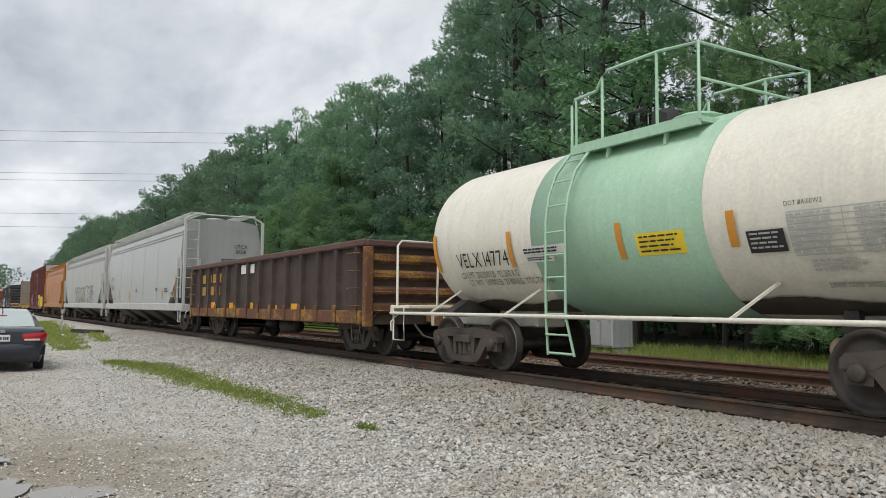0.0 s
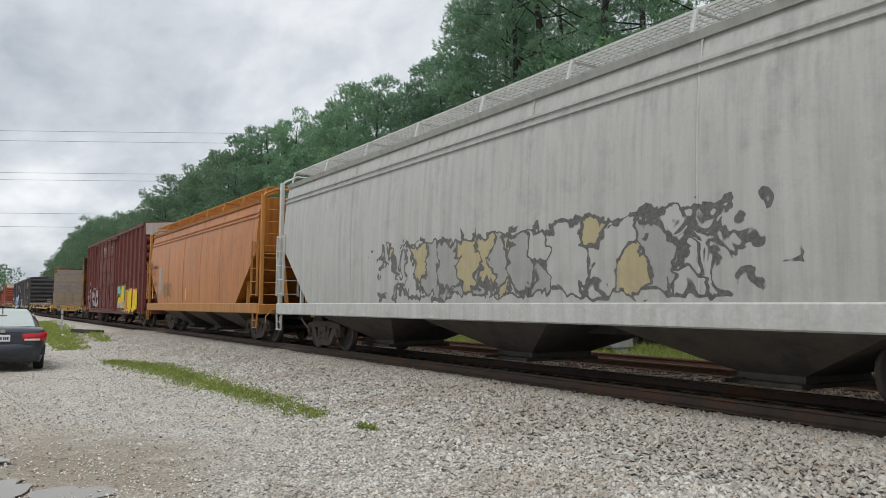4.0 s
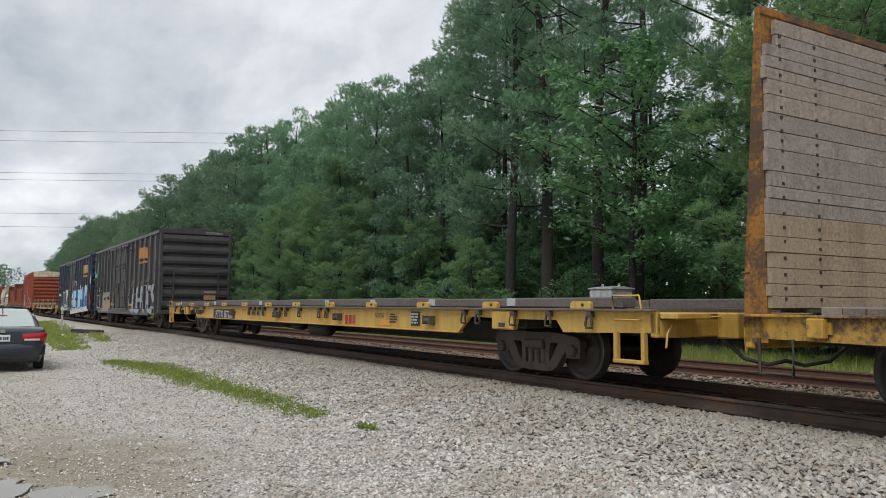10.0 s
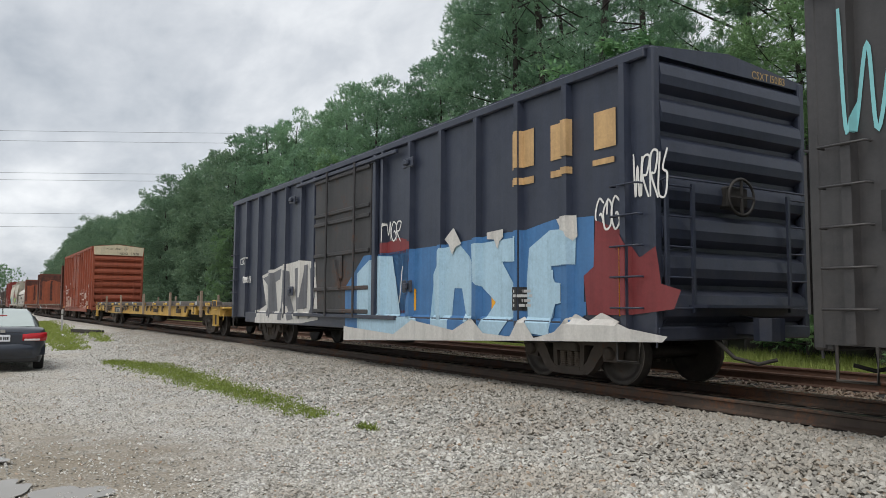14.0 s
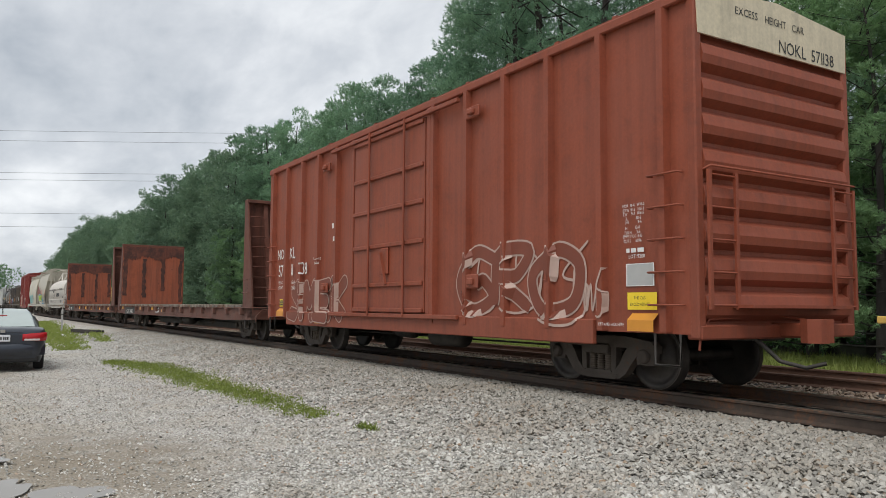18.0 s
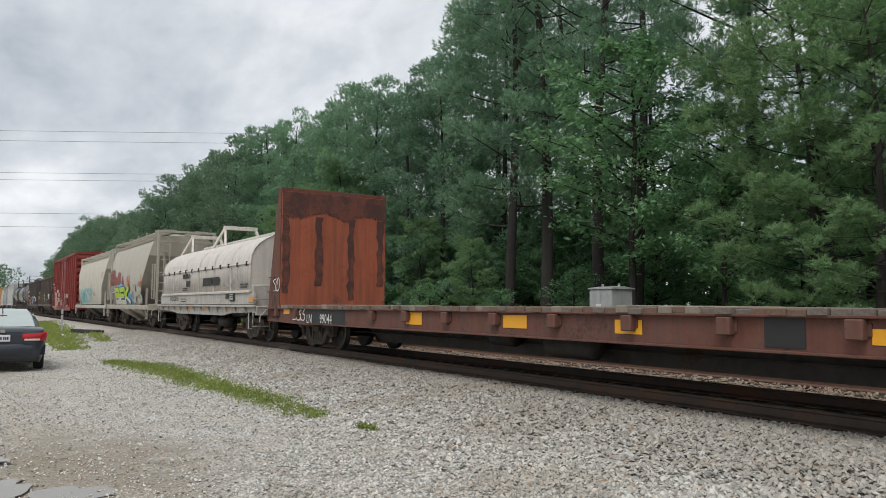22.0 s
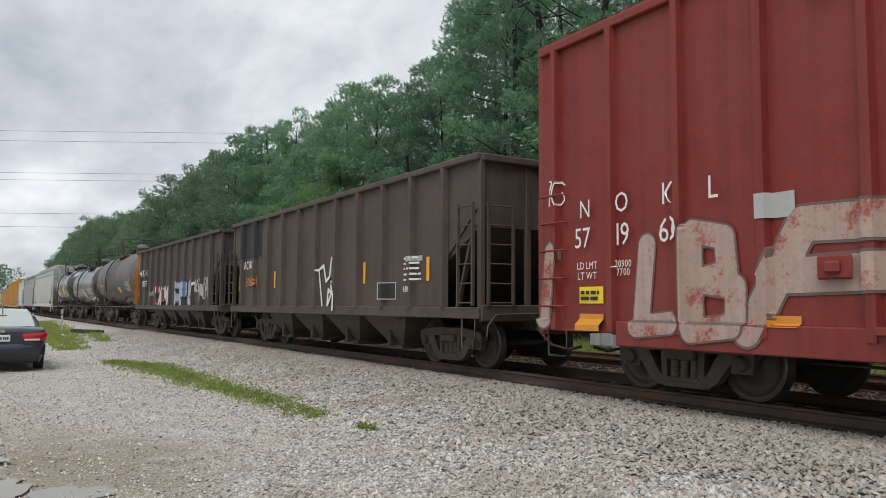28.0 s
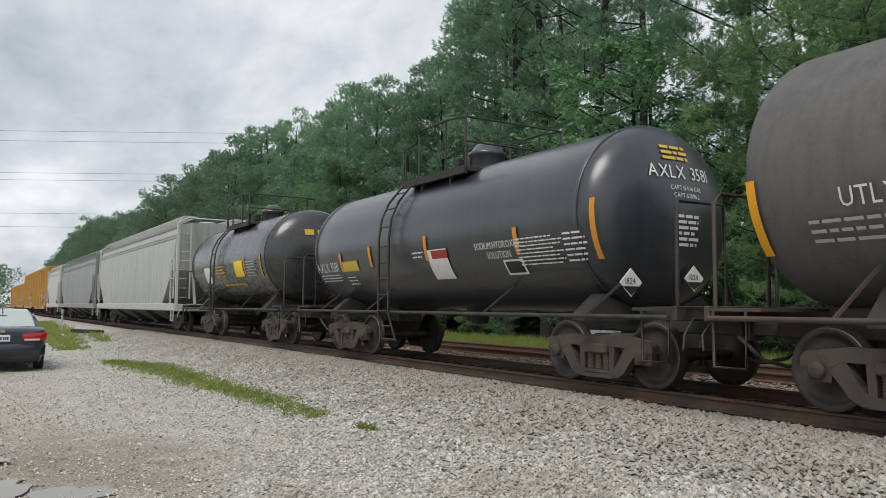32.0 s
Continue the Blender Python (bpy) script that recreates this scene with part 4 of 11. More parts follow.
                jag = [(W - 0.02 - 0.0452 * q, ztop - 0.66 + 0.10 * math.sin(q * 0.21 + s) + rr.uniform(-0.07, 0.06)) for q in range(67)]
                part("wear_plate", G().prism([(-W + 0.02, ztop - 0.03), (W - 0.02, ztop - 0.03)] + jag, "x", xa, xb), STAINIRON, b)
                for y in (-1.38, -0.46, 0.46, 1.34):
                    z0 = zd + rr.uniform(0.05, 0.8)
                    zz = [z0 + (ztop - 0.7 - z0) * q / 12 for q in range(13)]
                    edge = [(y - 0.09 + rr.uniform(-0.04, 0.04), z) for z in zz] + [(y + 0.09 + rr.uniform(-0.04, 0.04), z) for z in reversed(zz)]
                    part("wear_strip", G().prism(edge, "x", xa, xb), STAINIRON, b)
            for y in (-W, W - 0.06):
                part("gusset", G().prism([(s * xin, zd - 0.35), (s * (xin + dp * 0.98), zd - 0.35), (s * (xin + dp * 0.93), zd + 0.3), (s * (xin + dp * 0.24), ztop), (s * xin, ztop)], "y", y, y + 0.05), bulkmat, b)
            for y in (-0.95, -0.32, 0.32, 0.95):
                part("bulkhead_post", G().beam((s * (xin + dp * 0.75), y, zd), (s * (xin + 0.10), y, ztop - 0.05), 0.12, 0.10), bulkmat, b)
            part("top_rail", G().box(min(s * (xin - 0.02), s * (xin + 0.26 * dp)), max(s * (xin - 0.02), s * (xin + 0.26 * dp)), -W, W, ztop - 0.02, ztop + 0.08, 0.01), bulkmat, b)
            g = G()
            for k in range(9):
                t = k / 9
                xx = s * (xin + dp * 0.86 + (0.26 * dp - dp * 0.86) * (0.1 + t * 0.9))
                g.tube([(xx, -1.42, zd + 0.25 + (ztop - zd - 0.4) * t), (xx, -0.98, zd + 0.25 + (ztop - zd - 0.4) * t)], 0.015, 5)
            part("bulkhead_ladder", g, bulkmat, b)
            part("grab_iron", G().tube([(s * (xin + 0.15), -W - 0.08, zd + 0.4), (s * (xin + dp * 0.8), -W - 0.08, zd + 0.4)], 0.015, 5).tube([(s * (xin + 0.15), -W - 0.08, zd + 0.8), (s * (xin + dp * 0.7), -W - 0.08, zd + 0.8)], 0.015, 5), bulkmat, b)
            part("brake_platform", G().box(min(s * (h - 0.02), s * (h - 0.4)), max(s * (h - 0.02), s * (h - 0.4)), -0.95, 0.95, zd - 0.03, zd + 0.01), BLACKIRON, b)
            if s > 0:
                w = part("brake_wheel", G().lathe([(0.0, 0.26), (0.02, 0.285), (0.04, 0.26), (0.02, 0.24), (0.0, 0.26)], "x", (h - 0.22, 0.15, zd + 1.1), 20).beam((h - 0.21, -0.1, zd + 1.1), (h - 0.21, 0.4, zd + 1.1), 0.03, 0.03).beam((h - 0.21, 0.15, zd + 0.85), (h - 0.21, 0.15, zd + 1.35), 0.03, 0.03).lathe([(-0.2, 0.08), (0.03, 0.08), (0.03, 0.0)], "x", (h - 0.2, 0.15, zd + 1.1), 10), BLACKIRON, b)
    running_gear(car, L, 2.3, sidemat, zc=zd - 0.16)
    return car, L


SHARED = {}
DECKBROWN = paint("deck_brown", (0.17, 0.10, 0.065), 0.9, dirt=0.3, streak=0.0, grain=0.35, bump=0.4)
DECKPALE = paint("deck_pale", (0.29, 0.24, 0.19), 0.9, dirt=0.3, streak=0.0, grain=0.35, bump=0.4)
BOARDS = [paint("board_%s" % n, c, 0.9, dirt=0.0, streak=0.2, grain=0.35, bump=0.4, fade=(0.2, 0.16, 0.13)) for n, c in (("grey", (0.32, 0.27, 0.235)), ("tan", (0.34, 0.28, 0.23)), ("dark", (0.285, 0.24, 0.21)), ("straw", (0.34, 0.26, 0.175)))]


# ---- gondola ----
def gondola(front, rear, label, mat, lowmat, railmat, zt=2.57, zb=0.72, W=1.50, posts=13):
    car, L = new_car("gondola", label, "gondola", front, rear)
    h = L / 2
    for s in (-1, 1):
        part("side_wall", G().box(-h, h, min(s * W, s * (W - 0.04)), max(s * W, s * (W - 0.04)), zb, zt - 0.08), mat, car)
        part("top_chord", G().box(-h - 0.03, h + 0.03, min(s * (W + 0.1), s * (W - 0.06)), max(s * (W + 0.1), s * (W - 0.06)), zt - 0.16, zt, 0.03), railmat, car)
    part("side_sill", G().box(-h + 0.1, h - 0.1, -W - 0.10, -W - 0.002, zb, zb + 0.30, 0.02), lowmat, car)
    for k in range(posts + 1):
        x = -h + 0.3 + (L - 0.6) * k / posts
        part("side_post", G().prism([(x - 0.10, -W), (x - 0.075, -W - 0.10), (x + 0.075, -W - 0.10), (x + 0.10, -W)], "z", zb + 0.28, zt - 0.16), mat, car)
        part("post_foot", G().box(x - 0.10, x + 0.10, -W - 0.135, -W - 0.095, zb + 0.02, zb + 0.42, 0.02), lowmat, car)
    part("floor", G().box(-h + 0.02, h - 0.02, -W + 0.05, W - 0.05, 1.02, 1.1), mat, car)
    for s in (1, -1):
        part("end_wall", G().box(min(s * h, s * (h - 0.05)), max(s * h, s * (h - 0.05)), -W + 0.05, W - 0.05, zb, zt - 0.1), mat, car)
        part("end_chord", G().box(min(s * (h - 0.06), s * (h + 0.12)), max(s * (h - 0.06), s * (h + 0.12)), -W - 0.02, W + 0.02, zt - 0.16, zt - 0.01, 0.03), railmat, car)
        for k in range(4):
            z = zb + 0.25 + k * 0.36
            part("end_rib", G().prism([(s * h, z), (s * (h + 0.10), z + 0.06), (s * (h + 0.10), z + 0.16), (s * h, z + 0.22)], "y", -W + 0.12, W - 0.12), lowmat, car)
        for y in (-1, 1):
            part("corner_post", G().box(min(s * (h - 0.04), s * (h + 0.13)), max(s * (h - 0.04), s * (h + 0.13)), min(y * (W + 0.06), y * (W - 0.12)), max(y * (W + 0.06), y * (W - 0.12)), zb - 0.05, zt - 0.16, 0.02), lowmat, car)
        ladder(car, s * (h + 0.22), s * (h + 0.22), -W + 0.15, -W + 0.6, zb + 0.3, zt - 0.35, 4, lowmat, "end_ladder", rails=False)
        ladder(car, s * (h - 0.15), s * (h - 0.6), -W - 0.16, -W - 0.16, zb + 0.4, zt - 0.3, 4, lowmat, "side_ladder", rails=False)
        g = G()
        x = s * (h - 0.35)
        g.tube([(x - 0.2, -W - 0.05, zb), (x - 0.2, -W - 0.05, 0.40), (x + 0.2, -W - 0.05, 0.40), (x + 0.2, -W - 0.05, zb)], 0.02, 5)
        part("stirrup_step", g, BLACKIRON, car)
    running_gear(car, L, 1.5, lowmat)
    return car, L


# ---- coal hoppers ----
def coal_hopper(front, rear, label, mat, zt=3.72, zb=1.03, W=1.50, posts=9, bays=4, endmat=None):
    car, L = new_car("open_hopper", label, "open hopper", front, rear)
    h = L / 2
    rear_mat = endmat or mat
    ends = {1: mat, -1: rear_mat}
    cut = 1.12
    for s in (-1, 1):
        part("side_wall", G().box(-h + cut, h - cut, min(s * W, s * (W - 0.04)), max(s * W, s * (W - 0.04)), zb, zt), mat, car)
        for e in (1, -1):
            part("end_side_panel", G().prism([(e * (h - cut), zt), (e * (h - 0.05), zt), (e * (h - 0.05), zt - 0.85), (e * (h - cut), zt - 1.75)], "y", s * (W - 0.01), s * (W - 0.05)), ends[e], car)
        part("top_chord", G().box(-h, h, min(s * (W + 0.09), s * (W - 0.05)), max(s * (W + 0.09), s * (W - 0.05)), zt - 0.12, zt, 0.02), mat, car)
        part("side_sill", G().box(-h, h, min(s * (W + 0.07), s * (W - 0.08)), max(s * (W + 0.07), s * (W - 0.08)), zb - 0.12, zb + 0.08, 0.015), mat, car)
    for k in range(posts + 1):
        x = -h + cut + (L - 2 * cut) * k / posts
        z0 = zb + 0.05
        part("side_post", G().prism([(x - 0.085, -W), (x - 0.055, -W - 0.10), (x + 0.055, -W - 0.10), (x + 0.085, -W)], "z", z0, zt - 0.11), mat, car)
    for s in (1, -1):
        part("slope_sheet", G().beam((s * (h - 0.1), 0, zt - 1.2), (s * (h - 3.1), 0, zb - 0.15), 2 * W - 0.1, 0.05), ends[s], car)
        part("end_wall", G().box(min(s * (h - 0.05), s * (h - 0.1)), max(s * (h - 0.05), s * (h - 0.1)), -W + 0.04, W - 0.04, zt - 1.25, zt - 0.05), ends[s], car)
        part("end_chord", G().box(min(s * (h - 0.12), s * (h + 0.05)), max(s * (h - 0.12), s * (h + 0.05)), -W, W, zt - 0.14, zt - 0.01, 0.02), mat, car)
        part("end_floor", G().box(min(s * h, s * (h - 2.6)), max(s * h, s * (h - 2.6)), -W + 0.05, W - 0.05, zb - 0.06, zb + 0.0), mat, car)
        part("end_sill", G().box(min(s * (h + 0.02), s * (h - 0.1)), max(s * (h + 0.02), s * (h - 0.1)), -W, W, zb - 0.16, zb + 0.12, 0.02), mat, car)
        for y in (-1, 1):
            part("corner_post", G().box(min(s * (h + 0.0), s * (h - 0.10)), max(s * (h + 0.0), s * (h - 0.10)), y * (W - 0.03) - 0.05, y * (W - 0.03) + 0.05, zb, zt - 0.1, 0.01), ends[s], car)
            part("end_post", G().box(min(s * (h - 0.02), s * (h - 0.10)), max(s * (h - 0.02), s * (h - 0.10)), y * 0.55 - 0.05, y * 0.55 + 0.05, zb, zt - 0.1, 0.01), ends[s], car)
            part("end_strut", G().beam((s * (h - 0.9), y * (W - 0.1), zb), (s * (h - 0.35), y * (W - 0.1), zt - 1.2), 0.07, 0.06), mat, car)
        ladder(car, s * (h + 0.06), s * (h + 0.06), -W + 0.1, -W + 0.58, zb + 0.15, zt - 0.9, 6, ends[s], "end_ladder")
        ladder(car, s * (h - 0.05), s * (h - 0.5), -W - 0.13, -W - 0.13, zb + 0.15, zt - 0.9, 6, ends[s], "side_ladder")
        g = G()
        x = s * (h - 0.3)
        g.tube([(x - 0.2, -W - 0.05, zb), (x - 0.2, -W - 0.05, 0.42), (x + 0.2, -W - 0.05, 0.42), (x + 0.2, -W - 0.05, zb)], 0.02, 5)
        part("stirrup_step", g, mat, car)
    span = L - 5.6
    bw = span / bays
    for k in range(bays):
        xc = -span / 2 + bw * (k + 0.5)
        r = lambda a, w, z: [(xc - a, -w, z), (xc + a, -w, z), (xc + a, w, z), (xc - a, w, z)]
        part("discharge_bay", G().loft([r(bw * 0.5, W - 0.06, zb), r(bw * 0.46, W - 0.16, zb - 0.12), r(0.34, 1.05, 0.36), r(0.34, 1.05, 0.28)], True, False, True), mat, car)
        part("outlet_gate", G().box(xc - 0.4, xc + 0.4, -1.12, 1.12, 0.24, 0.32, 0.01).box(xc - 0.06, xc + 0.06, -1.22, -1.05, 0.3, 0.62, 0.02), BLACKIRON, car)
    part("load", G().box(-h + 0.5, h - 0.5, -W + 0.06, W - 0.06, zb + 0.3, zb + 0.34), BLACKIRON, car) if False else None
    running_gear(car, L, 1.85, mat, sill=False, detail=False)
    part("centre_sill", G().box(-h + 0.1, h - 0.1, -0.3, 0.3, 0.7, 1.0, 0.01), BLACKIRON, car)
    return car, L


# ---- coil car ----
def coil_car(front, rear, label, mat, capmat):
    car, L = new_car("coil_car", label, "coil car", front, rear)
    h = L / 2
    W = 1.52
    zc0, zc1, zt = 1.52, 2.40, 3.45
    part("trough", G().prism([(-W + 0.1, 1.50), (-W + 0.1, 1.10), (W - 0.1, 1.10), (W - 0.1, 1.50), (0, 1.2)], "x", -h + 0.5, h - 0.5), mat, car)
    for s in (-1, 1):
        part("side_sill", G().prism([(-h + 0.02, 1.08), (-h + 0.02, 0.92), (-h + 2.6, 0.86), (-h + 3.4, 0.78), (h - 3.4, 0.78), (h - 2.6, 0.86), (h - 0.02, 0.92), (h - 0.02, 1.08)], "y", s * W, s * (W - 0.08)), mat, car)
        part("upper_sill", G().box(-h + 0.3, h - 0.3, min(s * (W - 0.02), s * (W - 0.1)), max(s * (W - 0.02), s * (W - 0.1)), 1.14, 1.50, 0.01), mat, car)
    part("side_ledge", G().box(-h + 0.02, h - 0.02, -W - 0.10, -W + 0.0, 1.06, 1.12, 0.01), mat, car)
    n = 12
    for k in range(n):
        x = -h + 0.9 + (L - 1.8) * k / (n - 1)
        part("sill_bracket", G().prism([(-W - 0.09, 1.06), (-W, 1.06), (-W, 0.86)], "x", x - 0.03, x + 0.03), mat, car)
    part("deck", G().box(-h, h, -W + 0.05, W - 0.05, 1.0, 1.08), mat, car)
    # the long cover
    hx = h - 0.62
    prof = [(-W + 0.02, zc0), (-W + 0.02, zc1)]
    for k in range(1, 16):
        t = math.pi * k / 16
        prof.append((-(W - 0.02) * math.cos(t), zc1 + (zt - zc1) * math.sin(t) ** 0.85))
    prof += [(W - 0.02, zc1), (W - 0.02, zc0)]
    cov = part("cover", G().loft([[(x, y, z) for y, z in prof] for x in (-hx, -hx * 0.5, 0, hx * 0.5, hx)], True, True, True), capmat, car)
    for k in range(7):
        x = -hx + 2 * hx * k / 6
        g = G()
        g.loft([[(x - 0.03, y * 1.012, zc0 + (z - zc0) * 1.008), (x + 0.03, y * 1.012, zc0 + (z - zc0) * 1.008)] for y, z in prof], False, False, False)
        part("cover_rib", g, capmat, cov)
    part("cover_flange", G().box(-hx - 0.02, hx + 0.02, -W - 0.02, -W + 0.02, zc1 - 0.02, zc1 + 0.03, 0.008), capmat, cov)
    part("cover_foot", G().box(-hx - 0.02, hx + 0.02, -W - 0.03, -W + 0.05, zc0 - 0.02, zc0 + 0.06, 0.01), capmat, cov)
    n = 13
    for k in range(n):
        x = -hx + 0.3 + (2 * hx - 0.6) * k / (n - 1)
        part("clamp", G().box(x - 0.035, x + 0.035, -W - 0.045, -W, zc1 - 0.07, zc1 + 0.07, 0.01), BLACKIRON, cov)
    part("ridge_walk", G().box(-hx + 1.5, hx - 1.2, -0.3, 0.3, zt + 0.02, zt + 0.10, 0.01), capmat, cov)
    for x in (-5.2, -0.4):
        g = G()
        for y in (-0.55, 0.55):
            g.beam((x - 0.45, y * 1.9, zt - 0.55), (x, y, zt + 0.62), 0.09, 0.07)
            g.beam((x + 0.45, y * 1.2, zt - 0.1), (x, y, zt + 0.62), 0.08, 0.06)
        g.beam((x, -0.6, zt + 0.62), (x, 0.6, zt + 0.62), 0.16, 0.14)
        part("lifting_bracket", g, capmat, cov)
    for s in (1, -1):
        part("end_bulkhead", G().box(min(s * (hx + 0.06), s * (hx + 0.16)), max(s * (hx + 0.06), s * (hx + 0.16)), -W + 0.05, W - 0.05, 1.08, 1.75, 0.02), mat, car)
        part("end_sill", G().box(min(s * h, s * (h - 0.12)), max(s * h, s * (h - 0.12)), -W, W, 0.82, 1.10, 0.02), mat, car)
        ladder(car, s * (h - 0.1), s * (h - 0.1), -W - 0.04, -W + 0.4, 0.5, 1.7, 4, mat, "end_ladder", rails=False)
        g = G()
        x = s * (h - 0.35)
        g.tube([(x - 0.2, -W - 0.03, 0.9), (x - 0.2, -W - 0.03, 0.42), (x + 0.2, -W - 0.03, 0.42), (x + 0.2, -W - 0.03, 0.9)], 0.022, 5)
        part("stirrup_step", g, mat, car)
    running_gear(car, L, 1.95, mat)
    return car, L


# ---- long yellow flat cars with timber side beams ----
def long_flat(front, rear, label, sidemat, deckmat, beammat, number_at, stakes=(), far_stakes=(), seed=1):
    car, L = new_car("flatcar", label, "flatcar", front, rear)
    h, W, zd = L / 2, 1.52, 1.10
    half = [(0.0, 0.80), (1.75, 0.76), (1.90, 0.93), (2.85, 0.93), (2.9, 0.76), (3.4, 0.76), (3.5, 0.94), (4.15, 0.95), (4.5, 0.68)]
    lower = [(h - a, z) for a, z in half]
    outline = [(h, zd - 0.03)] + lower + [(-x, z) for x, z in reversed(lower)] + [(-h, zd - 0.03)]
    for s in (-1, 1):
        part("side_sill", G().prism(outline, "y", s * W, s * (W - 0.05)), sidemat, car)
        part("deck_edge", G().box(-h, h, min(s * (W + 0.09), s * (W - 0.02)), max(s * (W + 0.09), s * (W - 0.02)), zd - 0.03, zd + 0.0, 0.006), deckmat, car)
        for e in (1, -1):
            part("jack_pad", G().box(min(e * (h - 2.85), e * (h - 3.42)), max(e * (h - 2.85), e * (h - 3.42)), min(s * (W + 0.07), s * (W + 0.002)), max(s * (W + 0.07), s * (W + 0.002)), 0.76, 1.06, 0.02), sidemat, car)
            part("lift_hole", G().box(min(e * (h - 3.05), e * (h - 3.22)), max(e * (h - 3.05), e * (h - 3.22)), min(s * (W + 0.076), s * (W + 0.06)), max(s * (W + 0.076), s * (W + 0.06)), 0.80, 0.87, 0.02), BLACKIRON, car)
    part("bottom_flange", G().box(-h + 4.5, h - 4.5, -W - 0.05, -W + 0.1, 0.665, 0.69, 0.005), sidemat, car)
    rnd = random.Random(seed)
    n = int((L - 0.4) / 0.24)
    step = (L - 0.4) / n
    key = ("plank", round(step, 4), deckmat.name)
    if key not in SHARED:
        SHARED[key] = G().box(0.006, step - 0.006, -W + 0.05, W - 0.05, -0.05, 0.02, 0.006).mesh("deck_plank")
        SHARED[key].materials.append(deckmat)
    for k in range(n):
        part("deck_plank", SHARED[key], None, car, m=pose(-h + 0.2 + step * k, rnd.uniform(-0.015, 0.015), zd - 0.01 + rnd.uniform(-0.01, 0.01)))
    part("deck_frame", G().box(-h, h, -W + 0.05, W - 0.05, zd - 0.13, zd - 0.065), BLACKIRON, car)
    part("centre_sill", G().prism([(-h + 0.1, 0.95), (-h + 0.1, 0.75), (-h + 3.6, 0.72), (-h + 4.6, 0.44), (h - 4.6, 0.44), (h - 3.6, 0.72), (h - 0.1, 0.75), (h - 0.1, 0.95)], "y", -0.36, 0.36), BLACKIRON, car)
    # side beams with bright plates where they meet
    SILV = plain("silver_plate", (0.42, 0.44, 0.45), 0.4, 0.3, 0.3, 30.0)
    k, x = 0, h - 0.55
    while x > -h + 1.0:
        ln = min(2.40, x + h - 0.5)
        for s in (-1, 1):
            z1 = zd + 0.165 + rnd.uniform(-0.02, 0.015)
            ya, yb = s * (W + 0.02), s * (W - 0.22)
            part("side_beam", G().box(x - ln + 0.012, x - 0.012, min(ya, yb), max(ya, yb), zd + 0.012, z1, 0.014), beammat, car)
        if k and k % 2 == 0 or k in (1, 3):
            part("joint_plate", G().box(x - 0.11, x + 0.11, -W - 0.032, -W - 0.021, zd + 0.03, zd + 0.15, 0.003), SILV, car)
        x -= ln
        k += 1
    # deck blocks, shackles, ratchets
    m = int((L - 2.6) / 2.15)
    for k in range(m + 1):
        x = h - 1.3 - k * 2.15
        b = part("tie_block", G().prism([(x - 0.20, zd + 0.0), (x + 0.20, zd + 0.0), (x + 0.20, zd + 0.07), (x + 0.15, zd + 0.10), (x - 0.15, zd + 0.10), (x - 0.20, zd + 0.07)], "y", -W - 0.085, -W - 0.025), sidemat, car)
        part("bolt", G().lathe([(-0.02, 0.0), (-0.02, 0.022), (0.0, 0.022)], "y", (x + 0.06, -W - 0.085, zd + 0.05), 8), BLACKIRON, b)
    key = ("shackle", 0)
    if key not in SHARED:
        SHARED[key] = G().tube([(-0.03, -0.06, 0.0), (-0.065, -0.065, -0.15), (-0.06, -0.06, -0.19), (0.06, -0.06, -0.19), (0.065, -0.065, -0.15), (0.03, -0.06, 0.0)], 0.019, 6).box(-0.05, 0.05, -0.085, 0.0, -0.05, 0.03, 0.012).mesh("shackle")
        SHARED[key].materials.append(TRUCKIRON)
    x = h - 1.15
    while x > -h + 1.1:
        if min(abs(x - q) for q in number_at) > 0.75:
            part("shackle", SHARED[key], None, car, m=pose(x, -W, zd - 0.07))
        x -= rnd.choice((0.43, 0.86, 0.95, 1.3))
    for k in range(5):
        x = h - 5.4 - k * (L - 10.5) / 4
        part("strap_winch", G().lathe([(-0.11, 0.0), (-0.11, 0.055), (0.11, 0.055), (0.11, 0.0)], "x", (x, -W - 0.07, zd - 0.24), 10).box(x - 0.13, x - 0.10, -W - 0.13, -W, zd - 0.31, zd - 0.15, 0.01).box(x + 0.10, x + 0.13, -W - 0.13, -W, zd - 0.31, zd - 0.15, 0.01), TRUCKIRON, car)
    for x in stakes:
        part("stake", G().box(x - 0.055, x + 0.055, -W - 0.17, -W - 0.09, zd - 0.42, zd + 0.52, 0.008), STAKEWOOD, car)
    for x in far_stakes:
        part("stake", G().box(x - 0.055, x + 0.055, W + 0.09, W + 0.17, zd - 0.42, zd + 0.52, 0.008), STAKEWOOD, car)
    for e in (1, -1):
        part("end_sill", G().box(min(e * h, e * (h - 0.12)), max(e * h, e * (h - 0.12)), -W, W, zd - 0.36, zd - 0.04, 0.02), sidemat, car)
        part("draft_pocket", G().box(min(e * (h - 0.05), e * (h + 0.30)), max(e * (h - 0.05), e * (h + 0.30)), -0.45, 0.45, 0.72, 1.06, 0.02), sidemat, car)
        part("corner_step", G().box(min(e * (h + 0.0), e * (h + 0.28)), max(e * (h + 0.0), e * (h + 0.28)), -W + 0.05, -0.9, zd - 0.12, zd - 0.05, 0.01), sidemat, car)
        x = e * (h - 0.45)
        part("stirrup_step", G().box(x - 0.27, x - 0.21, -W - 0.03, -W + 0.03, 0.42, 0.80).box(x + 0.21, x + 0.27, -W - 0.03, -W + 0.03, 0.42, 0.80).box(x - 0.27, x + 0.27, -W - 0.05, -W + 0.05, 0.40, 0.45, 0.01), sidemat, car)
